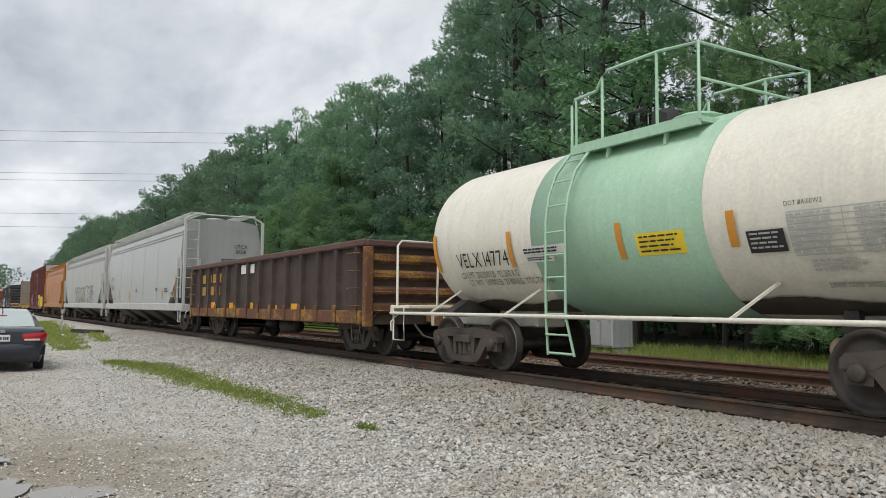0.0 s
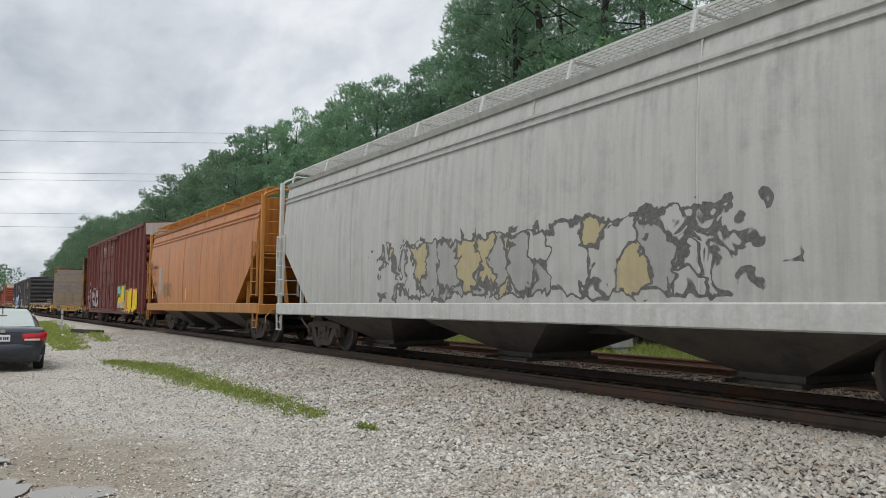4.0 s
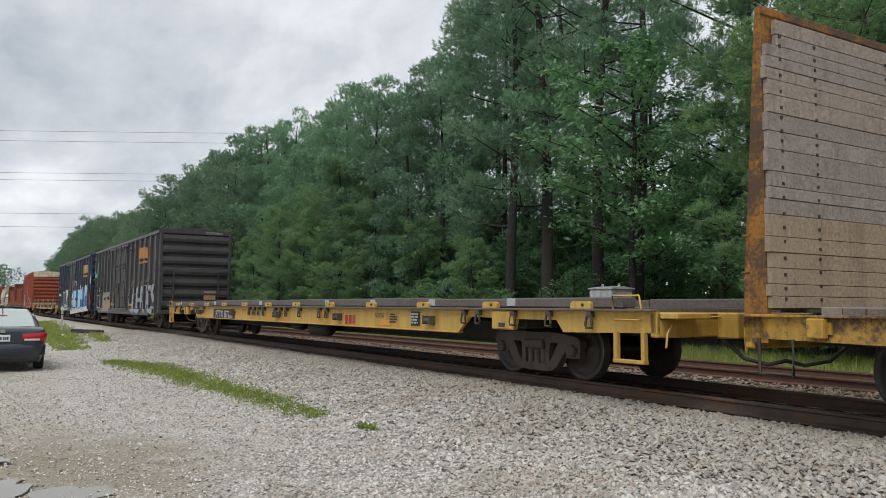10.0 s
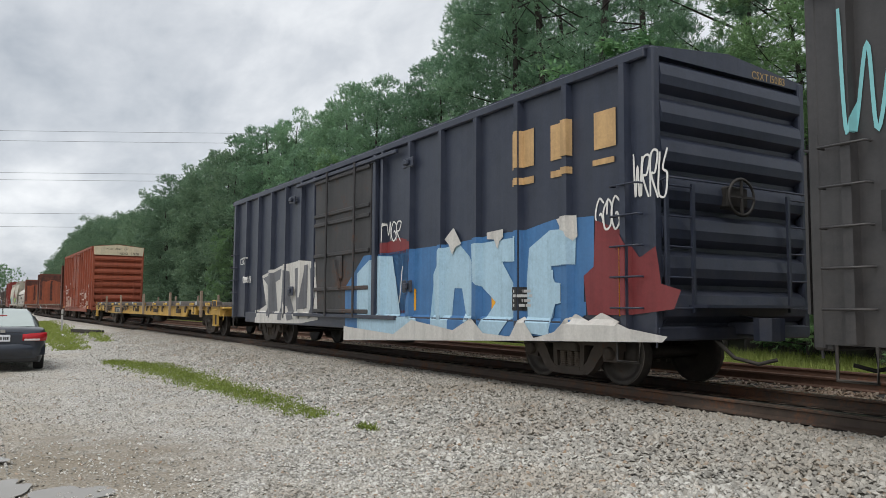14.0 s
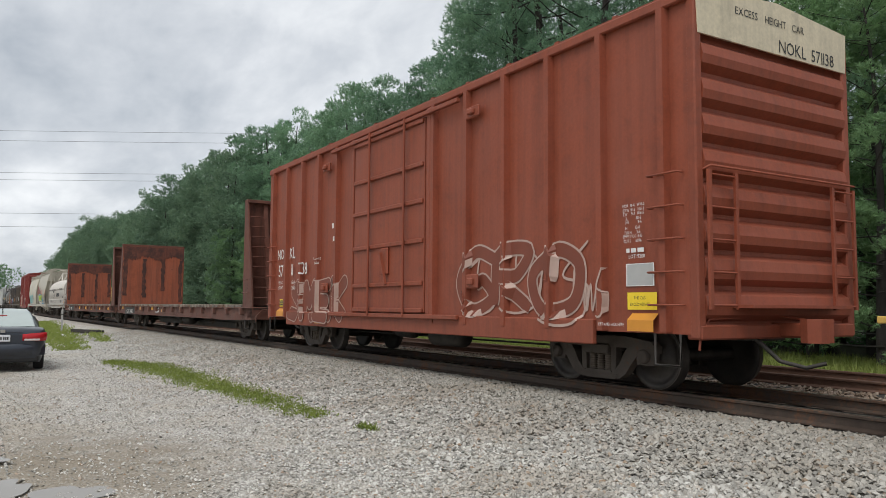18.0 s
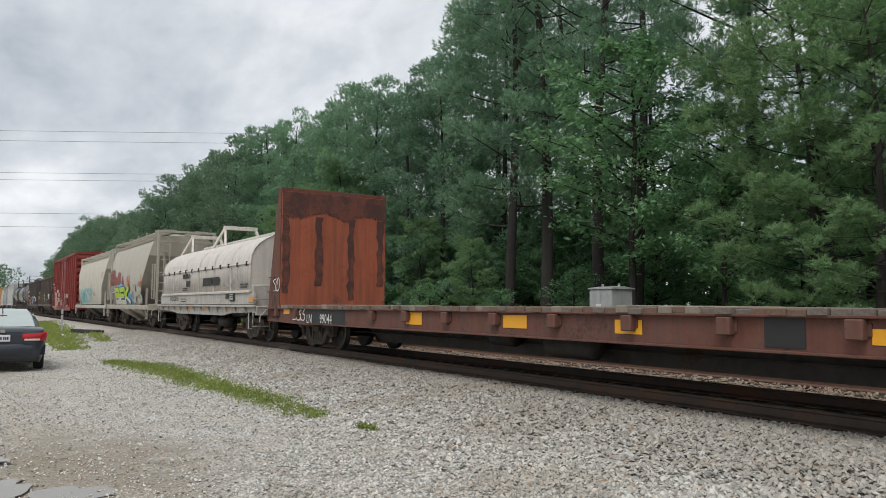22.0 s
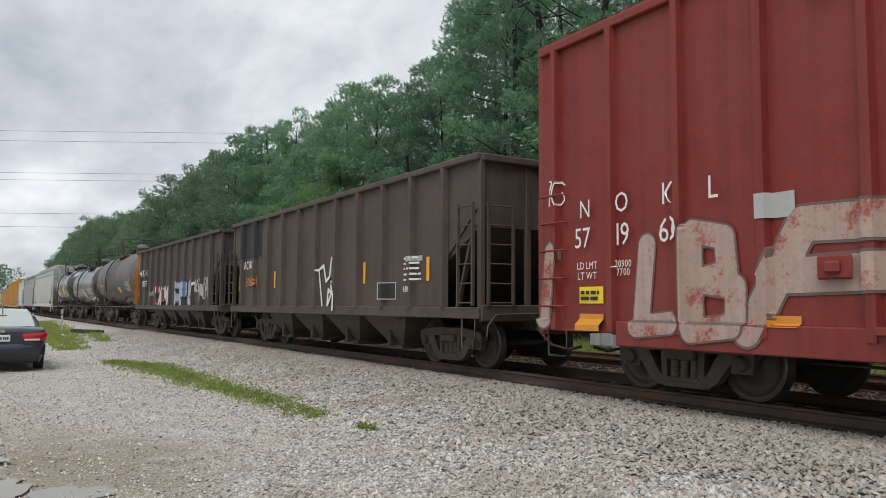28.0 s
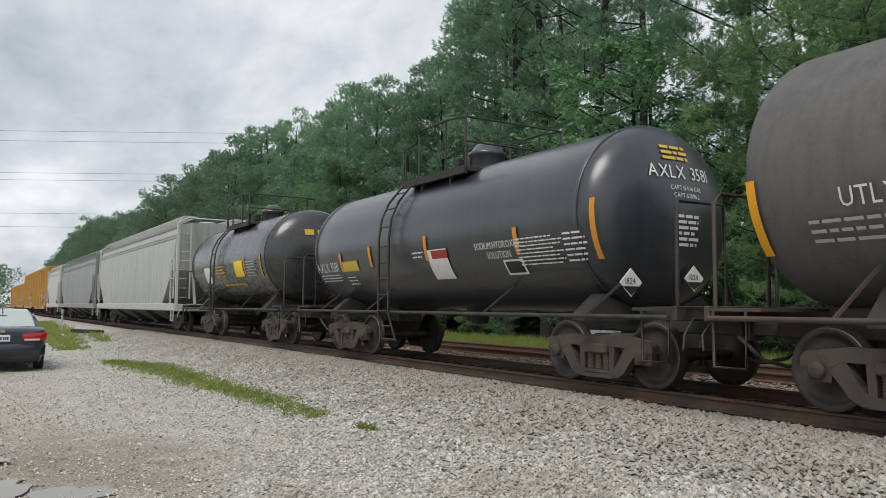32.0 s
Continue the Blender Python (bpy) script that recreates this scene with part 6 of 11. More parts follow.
def pine_meshes(seed, limbs=52, bare=0.30, wide=0.20, twigs=4, count=13, needles=16, size=0.18, width=0.0115, material=None, gaps=0.22, puff=0.46, inner=0.30, limb=1.0):
    """A tall pine of height 20 m: leaning trunk, whorled limbs that turn up at the ends, twigs that carry needle puffs."""
    rng = np.random.default_rng(seed)
    H = 20.0
    lean = rng.normal(0, 0.5, 2)
    curve = lambda t: np.array([lean[0] * t * t + 0.22 * math.sin(5 * t + seed), lean[1] * t * t + 0.2 * math.cos(4 * t + seed), H * t])
    g = G()
    g.tube([curve(t) for t in np.linspace(0, 1, 14)], [0.23 * (1 - 0.88 * t) + 0.015 for t in np.linspace(0, 1, 14)], 9)
    C, O, R = [], [], []
    for i in range(limbs):
        t = bare + (0.985 - bare) * (i + rng.random() * 0.8) / limbs
        u = (t - bare) / (1 - bare)
        prof = (0.62 + 0.55 * u) if u < 0.45 else 0.85 * math.sqrt(max(0.0, 1 - ((u - 0.45) / 0.57) ** 2)) + 0.07
        ln = H * wide * prof * rng.uniform(0.6, 1.2)
        az = i * 2.4 + rng.normal(0, 0.45)
        flat = np.array([math.cos(az), math.sin(az), 0.0])
        rise = 0.0 + 0.45 * u + rng.normal(0, 0.14)
        p0 = curve(t)
        at = lambda q: p0 + flat * ln * q + np.array([0, 0, 1.0]) * ln * (rise * q + 0.22 * q * q) + np.array([-flat[1], flat[0], 0]) * ln * 0.1 * math.sin(3 * q + i)
        g.tube([at(q) for q in (0, 0.3, 0.6, 0.85, 1.0)], [limb * r_ for r_ in (0.055 * (1 - 0.6 * u), 0.038 * (1 - 0.6 * u), 0.022, 0.012, 0.005)], 5, False)
        for j in range(twigs):
            q = inner + (1 - inner) * (j + 0.6) / twigs
            if rng.random() < gaps:
                continue
            way = (1 if j % 2 else -1) * rng.uniform(0.5, 1.1)
            d = unit(flat * 0.8 + np.array([-flat[1], flat[0], 0]) * way + np.array([0, 0, 0.30 + rng.normal(0, 0.15)]))
            tl = (0.30 + 0.30 * ln * (1.15 - q)) * rng.uniform(0.7, 1.3)
            a = at(q)
            e_ = a + d * tl
            g.tube([a, e_], [0.012, 0.004], 3, False)
            for f in ((0.45, 1.0) if tl > 0.55 else (0.9,)):
                C.append(a + d * tl * f + rng.normal(0, 0.05, 3))
                O.append(d)
                R.append(puff * rng.uniform(0.75, 1.25))
        C.append(at(1.0))
        O.append(flat)
        R.append(puff)
    C.append(curve(1.0))
    O.append(np.array([0, 0, 1.0]))
    R.append(puff)
    V, F = shoots(rng, np.array(C), np.array(O), np.array(R), count, needles, size, width)
    trunk = g.mesh("trunk")
    trunk.materials.append(BARK)
    return trunk, blades_mesh("crown", V, F, material or NEEDLE)


def leafy_meshes(seed, H=9.0, n=3600, leaf=0.16, spread=0.36, low=0.18):
    rng = np.random.default_rng(seed)
    g = G()
    g.tube([(0, 0, 0), (0.1, 0.05, H * 0.3), (0.05, -0.1, H * 0.6), (0.1, 0, H * 0.9)], [0.14, 0.11, 0.07, 0.02], 7)
    C = []
    for i in range(26):
        t = low + (0.95 - low) * i / 25
        az = i * 2.4 + rng.normal(0, 0.4)
        prof = math.sin(math.pi * min(1, (t - low) / (1 - low) * 0.85 + 0.12)) ** 0.7
        ln = H * spread * prof * rng.uniform(0.6, 1.1)
        p0 = np.array([0.05, 0, H * t * 0.9])
        p1 = p0 + np.array([math.cos(az) * ln, math.sin(az) * ln, ln * 0.35])
        g.tube([p0, (p0 + p1) / 2 + np.array([0, 0, 0.1]), p1], [0.05, 0.03, 0.01], 4, False)
        m = int(n / 26)
        q = rng.uniform(0.25, 1.05, m)[:, None]
        C.append(p0 + (p1 - p0) * q + rng.normal(0, 1, (m, 3)) * np.array([0.5, 0.5, 0.28]) * (0.3 + 0.12 * ln))
    C = np.concatenate(C)
    k = len(C)
    nrm = unit(rng.normal(0, 0.6, (k, 3)) + np.array([0, 0, 1.0]))
    a = unit(np.cross(nrm, rng.normal(0, 1, (k, 3))))
    b = np.cross(nrm, a)
    s = leaf * rng.uniform(0.6, 1.2, (k, 1))
    V = np.stack([C - a * s, C - b * s * 0.45, C + a * s, C + b * s * 0.45], 1).reshape(-1, 3)
    F = np.arange(len(V)).reshape(-1, 4)
    trunk = g.mesh("trunk")
    trunk.materials.append(BARK)
    return trunk, blades_mesh("crown", V, F, LEAF)


def tree_of(name, meshes, m, label, category, group, scale):
    t = thing(name, label, category, m, group)
    t.scale = scale
    part("trunk", meshes[0], None, t)
    part("crown", meshes[1], None, t)
    return t


PINES = [pine_meshes(k, limbs=31, bare=bare, wide=w, count=25, needles=12, width=0.0125, puff=0.58, gaps=0.36, inner=0.44) for k, bare, w in ((1, 0.24, 0.205), (2, 0.30, 0.21), (3, 0.34, 0.20), (4, 0.20, 0.20), (5, 0.38, 0.215))]
YOUNG = [pine_meshes(k, limbs=60, bare=0.04, wide=0.22, size=0.30, width=0.018, puff=0.62, gaps=0.05, material=YOUNGNEEDLE) for k in (21, 22)]
DENSE = [pine_meshes(k, limbs=46, bare=0.06, wide=0.19, twigs=3, count=34, needles=8, size=0.22, width=0.027, puff=0.86, gaps=0.06, inner=0.22, limb=0.5) for k in (11, 12, 13)]
FARP = [pine_meshes(k, limbs=38, bare=0.06, wide=0.20, twigs=3, count=26, needles=4, size=0.27, width=0.065, puff=1.10, gaps=0.05, inner=0.2, limb=0.3, material=HAZENEEDLE) for k in (31, 32, 33)]
LEAFY = [leafy_meshes(41, 9.0, 7500, 0.105), leafy_meshes(42, 7.0, 6500, 0.10, 0.42, 0.05), leafy_meshes(43, 12.0, 10000, 0.12, 0.28, 0.25)]
# height of the wood's edge along the line
EDGE = ([-480, -320, -256, -207, -181, -160, -143, -127, -114, -100, -89, -82, -73, -65, -59, -55, -52, -48, -43, -40, -37.5, -35, -33.5, -20, 30],
        [19.5, 18.0, 19.8, 22.3, 21.0, 18.4, 18.2, 17.4, 19, 18.2, 17.8, 19, 19.4, 17.4, 15.8, 15, 16.2, 17.2, 15.6, 15.0, 15.4, 17.5, 21, 22, 22])
rnd = random.Random(77)
LAB_PINE = "tall dark green pine with bare lower trunk at the wood's edge"


def plant_row(y0, jitter, x0, x1, gap, hk, kinds, far):
    x = x0
    while x > x1:
        xx, yy = x + rnd.uniform(-0.3, 0.3) * gap, y0 + rnd.uniform(-jitter, jitter)
        if -20.5 < xx * 22.5 / yy < -18.7:
            x -= gap
            continue
        H = float(np.interp(xx * 22.0 / yy, *EDGE)) * yy / 22.0 * (hk + rnd.uniform(-0.08, 0.03))
        H = min(H, 27)
        z = float(ground_z(xx, yy)) - 0.1
        k = H / 20.0
        w = k * rnd.uniform(0.9, 1.15) if not far else k * rnd.uniform(1.0, 1.3)
        tree_of("pine_tree", rnd.choice(kinds), pose(xx, yy, z, 0, 0, rnd.uniform(0, 360)), LAB_PINE if not far else "dark green pine in the distant edge of the wood", "pine tree", "pines of the wood", (w, w, k))
        x -= gap * rnd.uniform(0.8, 1.25)


# the nearest pines, one by one: place, height, crown width, kind
for x, y, H, w, k in ((-30.6, 22.3, 23.0, 1.0, 0), (-28.2, 22.8, 24.5, 1.1, 2), (-24.6, 22.6, 23.5, 1.0, 4), (-22.9, 23.2, 22.5, 0.95, 1), (-17.2, 22.4, 24.0, 1.05, 2), (-15.1, 23.4, 22.5, 0.95, 4), (-13.0, 22.3, 23.5, 1.1, 0), (-9.4, 22.8, 23.0, 1.1, 1), (-34.6, 24.2, 19.0, 1.0, 5), (-38.6, 23.0, 15.8, 1.05, 6)):
    tree_of("pine_tree", (PINES + DENSE)[k], pose(x, y, float(ground_z(x, y)) - 0.1, 0, 0, x * 53), LAB_PINE, "pine tree", "pines of the wood", (H / 20 * w, H / 20 * w, H / 20))
plant_row(22.5, 1.2, -42, -75, 4.4, 1.0, DENSE, False)
plant_row(28.5, 1.5, -34, -46, 6.0, 0.80, DENSE, False)
plant_row(30.5, 1.5, -6, -34, 9.0, 0.62, PINES, False)
plant_row(27.5, 1.5, -46, -95, 5.6, 0.82, DENSE, False)
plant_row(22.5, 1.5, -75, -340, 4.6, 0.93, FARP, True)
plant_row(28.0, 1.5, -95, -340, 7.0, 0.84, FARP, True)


def undergrowth(y0, x0, x1, gap, lo, hi, kinds, name, label, cat):
    x = x0
    while x > x1:
        yy = y0 + rnd.uniform(-1.2, 1.2)
        k = rnd.uniform(lo, hi) * (0.6 if -21.0 < x * 22.5 / yy < -18.2 else 1.0)
        tree_of(name, rnd.choice(kinds), pose(x, yy, float(ground_z(x, yy)) - 0.05, 0, 0, rnd.uniform(0, 360)), label, cat, "undergrowth", (k * 1.1, k * 1.1, k))
        x -= gap * rnd.uniform(0.7, 1.3)


undergrowth(24.5, -4, -80, 3.6, 0.42, 0.72, LEAFY, "leafy_tree", "light green broadleaf sapling beneath the pines", "tree")
undergrowth(30.0, -4, -90, 4.2, 0.7, 1.15, LEAFY, "leafy_tree", "light green broadleaf sapling beneath the pines", "tree")
undergrowth(21.0, -54, -85, 7.0, 0.35, 0.5, YOUNG, "young_pine", "bushy young pine with branches to the ground", "pine tree")
for x, y, H in ((-47.5, 20.2, 11.0), (-51.5, 20.8, 9.0), (-44.0, 21.0, 8.0), (-55.5, 20.5, 8.0), (-38.5, 21.3, 6.5), (-10.6, 19.0, 9.5), (-7.5, 20.5, 11.5), (-13.6, 20.6, 12.0), (-33.0, 21.5, 5.0)):
    k = H / 20
    tree_of("young_pine", YOUNG[int(H * 2) % 2], pose(x, y, float(ground_z(x, y)) - 0.05, 0, 0, x * 40), "bushy bright green young pine at the wood's edge", "pine tree", "undergrowth", (k * 1.25, k * 1.25, k))
for x, y, k in ((-21.3, 21.2, 1.12), (-17.5, 21.6, 0.8), (-41.0, 20.5, 0.42), (-36.0, 20.6, 0.45), (-24.5, 21.0, 0.5), (-14.5, 21.5, 0.6), (-9.0, 21.5, 0.7), (-29.5, 20.8, 0.38)):
    tree_of("leafy_tree", LEAFY[2 if k > 0.7 else 1], pose(x, y, float(ground_z(x, y)) - 0.05, 0, 0, x * 77), "light green broadleaf tree at the wood's edge", "tree", "undergrowth", (k, k, k))

# distant wood closing the view
WOODWALL = leaf_material("distant_wood", (0.06, 0.15, 0.065), (0.11, 0.24, 0.095), (0.18, 0.33, 0.12), 0.4)
def wood_belt(name, pts, h0, h1, n, seed, label):
    rng = np.random.default_rng(seed)
    seg = rng.integers(0, len(pts) - 1, n)
    t = rng.random((n, 1))
    A = np.array(pts, float)
    P = A[seg] * (1 - t) + A[seg + 1] * t
    hh = h0 + (h1 - h0) * (0.5 + 0.5 * np.sin(P[:, 0] * 0.21) * np.cos(P[:, 0] * 0.083 + P[:, 1] * 0.05))
    C = np.column_stack([P + rng.normal(0, 2.2, (n, 2)), hh * rng.random(n) ** 0.7])
    D = np.tile(np.array([0, 0, 0.6]), (n, 1))
    V, F = tufts(rng, C, D, 0.7, 9, 0.11, 1.0)
    return tagged(part(name, blades_mesh(name, V, F, WOODWALL), None), label, "trees", "", "stuff")


wood_belt("far_woods", [(4, 30.5), (-50, 31), (-110, 32)], 5.0, 9.0, 13000, 15, "dense shaded bushes behind the first pines")
wood_belt("far_woods", [(30, 40), (-120, 40), (-420, 34)], 7, 11, 14000, 5, "dense dark foliage deep inside the pine wood")
wood_belt("far_woods", [(-330, 8), (-350, -20), (-380, -80)], 13, 17, 6000, 6, "distant green wood beyond the bend of the line")

# ---- the train, front to rear ----
WHITE = (0.62, 0.60, 0.55)
M_TANKW = paint("tank_cream", (0.80, 0.76, 0.655), 0.42, dirt=0.2, rust=0.06, streak=0.10, wear=0.35, rustcol=(0.12, 0.06, 0.03))
M_TANKG = paint("tank_mint_green", (0.39, 0.60, 0.43), 0.42, dirt=0.1, streak=0.12, wear=0.3)
velx, L, wrap = tank(-1.67, -13.29, "cream tank car with a mint green middle band and platform", M_TANKW, M_TANKW, R=1.36, zc=2.36, shell=(-5.08, 5.7), plat=0.2, band=(-1.63, 1.67, M_TANKG), platmat=M_TANKG, rail=0.98, mandome=0.35)

M_GON = paint("gondola_brown", (0.05, 0.029, 0.023), 0.8, dirt=0.4, rust=0.35, rustcol=(0.10, 0.05, 0.03), streak=0.5)
M_GONY = paint("gondola_yellow", (0.40, 0.21, 0.03), 0.75, dirt=0.5, rust=0.75, rustcol=(0.10, 0.045, 0.025), streak=0.5)
M_GONR = paint("gondola_rail", (0.11, 0.055, 0.045), 0.8, dirt=0.3, rust=0.3, streak=0.2)
gon, L = gondola(-14.35, -28.38, "rusty dark brown gondola with flaking yellow lower sides", M_GON, M_GONY, M_GONR)

M_HGREY = paint("hopper_light_grey", (0.395, 0.40, 0.385), 0.30, dirt=0.15, streak=0.08, grain=0.05, wear=0.3)
M_HWHITE = paint("hopper_sill_white", (0.56, 0.565, 0.545), 0.5, dirt=0.35, streak=0.2)
hop1, L1, wr1 = hopper(-29.78, -46.75, "clean light grey covered hopper with white side sill", M_HGREY, M_HWHITE, bays=4, zr=4.55)
M_HGREY2 = paint("hopper_grey_tagged", (0.45, 0.45, 0.43), 0.5, dirt=0.35, streak=0.25, grain=0.05, spots=[(1.2, 1.8, 5.2, 0.68, [(0.42, 0.42, 0.40), (0.30, 0.30, 0.29), (0.40, 0.33, 0.16)], (0.03, 0.03, 0.03), 0.55)])
hop2, L2, wr2 = hopper(-47.8, -66.2, "light grey covered hopper with dark scrawls along its foot", M_HGREY2, M_HWHITE, bays=3, zr=4.5)
M_HORANGE = paint("hopper_orange", (0.43, 0.135, 0.010), 0.42, dirt=0.08, streak=0.6, rust=0.06, rustcol=(0.20, 0.07, 0.02), fade=(0.52, 0.22, 0.03), spots=[(-5.3, 2.2, 0.32, 0.75, [(0.22, 0.23, 0.24)], (0.24, 0.25, 0.26), 1.2)])
M_HOSILL = paint("hopper_orange_sill", (0.47, 0.20, 0.035), 0.6, dirt=0.4, streak=0.4, rust=0.1)
hopo, L3, wr3 = hopper(-67.4, -82.3, "rust-streaked orange covered hopper", M_HORANGE, M_HOSILL, bays=3, zr=4.35, W=1.6)

GRAFW = [(0.62, 0.62, 0.62), (0.70, 0.70, 0.72), (0.30, 0.31, 0.33)]
M_MAROON = paint("boxcar_maroon", (0.125, 0.022, 0.016), 0.6, dirt=0.1, streak=0.3)
M_MAROOFC = paint("boxcar_cap_white", (0.55, 0.48, 0.44), 0.7, dirt=0.3, rust=0.3, rustcol=(0.2, 0.07, 0.05))
maroon, L4 = boxcar(-84.0, -101.2, "maroon high boxcar with yellow painted tags", M_MAROON, M_MAROON, zs=0.72, ze=5.05, posts=16, door=(-1.2, 5.2, 2), capmat=M_MAROOFC)

M_TTY = paint("flat_yellow", (0.58, 0.33, 0.035), 0.65, dirt=0.5, rust=0.55, rustcol=(0.08, 0.045, 0.03), streak=0.4)
M_TTY2 = paint("flat_yellow_clean", (0.62, 0.37, 0.06), 0.6, dirt=0.22, rust=0.22, rustcol=(0.13, 0.07, 0.045), streak=0.35, fade=(0.66, 0.50, 0.22))
M_BEAM = paint("side_beam_wood", (0.135, 0.118, 0.108), 0.9, dirt=0.2, streak=0.3, grain=0.4, bump=0.4, rust=0.12, rustcol=(0.14, 0.08, 0.055))
M_PLANK = paint("weathered_plank", (0.17, 0.14, 0.118), 0.9, dirt=0.3, streak=0.0, grain=0.35, bump=0.4)
M_BOARD = paint("grey_boards", (0.36, 0.30, 0.25), 0.9, dirt=0.0, streak=0.25, grain=0.3, bump=0.35)
M_BULKY = paint("bulkhead_rust_yellow", (0.10, 0.05, 0.025), 0.8, dirt=0.3, rust=0.6, rustcol=(0.22, 0.10, 0.02), streak=0.5)
ttpx, L5 = flatcar(-102.5, -121.6, "yellow bulkhead flatcar with grey plank bulkheads, empty", M_TTY, M_PLANK, bulk="wood", bulkmat=M_BULKY, facemat=M_BOARD, name="bulkhead_flatcar", ztop=4.35, brace=(0.92, 0.3), zb=0.62, skip=((-6.1, -2.8),))
xt1, L6 = long_flat(-122.85, -148.3, "long empty yellow flatcar edged with grey timber beams", M_TTY2, M_PLANK, M_BEAM, (-6.3, -5.4, -4.5, 4.5, 5.9, 6.6, 7.4))

M_CSXK = paint("boxcar_charcoal", (0.045, 0.043, 0.045), 0.45, dirt=0.25, rust=0.12, streak=0.25)
M_CSXDOOR = paint("boxcar_door_rusted", (0.036, 0.035, 0.038), 0.6, dirt=0.3, rust=0.42, rustcol=(0.075, 0.042, 0.030), streak=0.4)
csxk, L7 = boxcar(-150.42, -167.5, "charcoal boxcar with pale grey painted tags", M_CSXK, M_CSXK, zs=0.76, ze=4.43, posts=15, door=(-0.33, 3.1, 1), ribs=7, doormat=M_CSXDOOR)
M_CSXB = paint("boxcar_navy", (0.022, 0.03, 0.055), 0.45, dirt=0.25, rust=0.12, streak=0.25)
csxb, L8 = boxcar(-169.72, -186.7, "navy blue boxcar with blue and white tags", M_CSXB, M_CSXB, zs=0.76, ze=4.43, posts=15, door=(-0.33, 3.1, 1), ribs=7, doormat=M_CSXDOOR)
xt2, L9 = long_flat(-188.0, -213.6, "long empty yellow flatcar with timber beams and wooden stakes", M_TTY2, M_PLANK, M_BEAM, (-6.2, -5.4, -4.6, -2.0), (-8.66, -4.13, 1.67, 6.9, 11.6), (-11.8, -7.2, -2.3, 1.48, 6.4, 11.0), 2)

M_NOKL = paint("boxcar_oxide_red", (0.27, 0.058, 0.024), 0.6, dirt=0.1, streak=0.25)
M_CREAMCAP = paint("boxcar_cap_cream", (0.66, 0.58, 0.42), 0.6, dirt=0.2, streak=0.2)
nokl1, L10 = boxcar(-215.92, -230.2, "oxide red high boxcar with cream end cap", M_NOKL, M_NOKL, zs=0.80, ze=4.95, posts=13, door=(-0.16, 3.1, 1), capmat=M_CREAMCAP, ribs=8)

M_BKRUST = paint("bulkhead_flat_brown", (0.150, 0.048, 0.029), 0.75, dirt=0.4, rust=0.45, rustcol=(0.055, 0.028, 0.024), streak=0.5)
M_BKFACE = paint("bulkhead_face_red", (0.34, 0.085, 0.038), 0.7, dirt=0.1, rust=0.3, rustcol=(0.09, 0.035, 0.028), streak=0.6)
bk1, L11 = flatcar(-231.6, -253.3, "rusty red-brown bulkhead flatcar, empty timber deck", M_BKRUST, M_PLANK, bulk="steel", bulkmat=M_BKRUST, facemat=M_BKFACE, name="bulkhead_flatcar", zb=0.66, skip=((-9.3, -6.4),), depth=0.42)
bk2, L12 = flatcar(-254.3, -275.7, "rusty red-brown bulkhead flatcar, empty timber deck", M_BKRUST, M_PLANK, bulk="steel", bulkmat=M_BKRUST, facemat=M_BKFACE, name="bulkhead_flatcar", zb=0.66, skip=((-8.6, -5.7),), depth=0.42)

M_COIL = paint("coil_car_offwhite", (0.55, 0.52, 0.47), 0.6, dirt=0.5, rust=0.12, streak=0.3)
M_COILCAP = paint("coil_cover_white", (0.68, 0.63, 0.57), 0.55, dirt=0.3, rust=0.06, streak=0.25)
coil, L13 = coil_car(-276.6, -289.0, "off-white coil car under one long rounded cover", M_COIL, M_COILCAP)

M_CEFX = paint("hopper_putty", (0.45, 0.415, 0.345), 0.5, dirt=0.3, streak=0.1, wear=0.4)
M_CEFXS = paint("hopper_putty_frame", (0.46, 0.42, 0.35), 0.6, dirt=0.45, streak=0.25)
cefx, L14, wr14 = hopper(-290.95, -301.6, "putty grey cement hopper with bright tags", M_CEFX, M_CEFXS, baymat=M_CEFXS, bays=2, zr=4.35, W=1.55, slope=1.75, zslope=3.45, cage="square", body_in=0.75, sillh=0.22, cw=1.28, bulge=0.30)
M_CREAM = paint("hopper_cream", (0.56, 0.53, 0.45), 0.55, dirt=0.3, streak=0.2, fade=(0.62, 0.48, 0.26), spots=[(-2.9, 1.65, 1.9, 0.6, [(0.25, 0.50, 0.42), (0.35, 0.52, 0.55), (0.18, 0.42, 0.35)], (0.10, 0.35, 0.48), 0.6)])
M_CREAMS = paint("hopper_cream_frame", (0.52, 0.50, 0.44), 0.6, dirt=0.45, streak=0.25)
cream, L15, wr15 = hopper(-302.6, -315.2, "cream cement hopper with a turquoise tag", M_CREAM, M_CREAMS, bays=2, zr=4.2, W=1.5, slope=1.7, zslope=3.3, cage="square", body_in=0.75, sillh=0.2, cw=1.28, bulge=0.24)

M_NOKL2 = paint("boxcar_bright_red", (0.215, 0.022, 0.015), 0.55, dirt=0.1, streak=0.2)
nokl2, L16 = boxcar(-316.4, -330.25, "bright red high boxcar with faded pink tags", M_NOKL2, M_NOKL2, zs=0.78, ze=5.0, posts=12, door=(0.4, 2.9, 1), ribs=8)

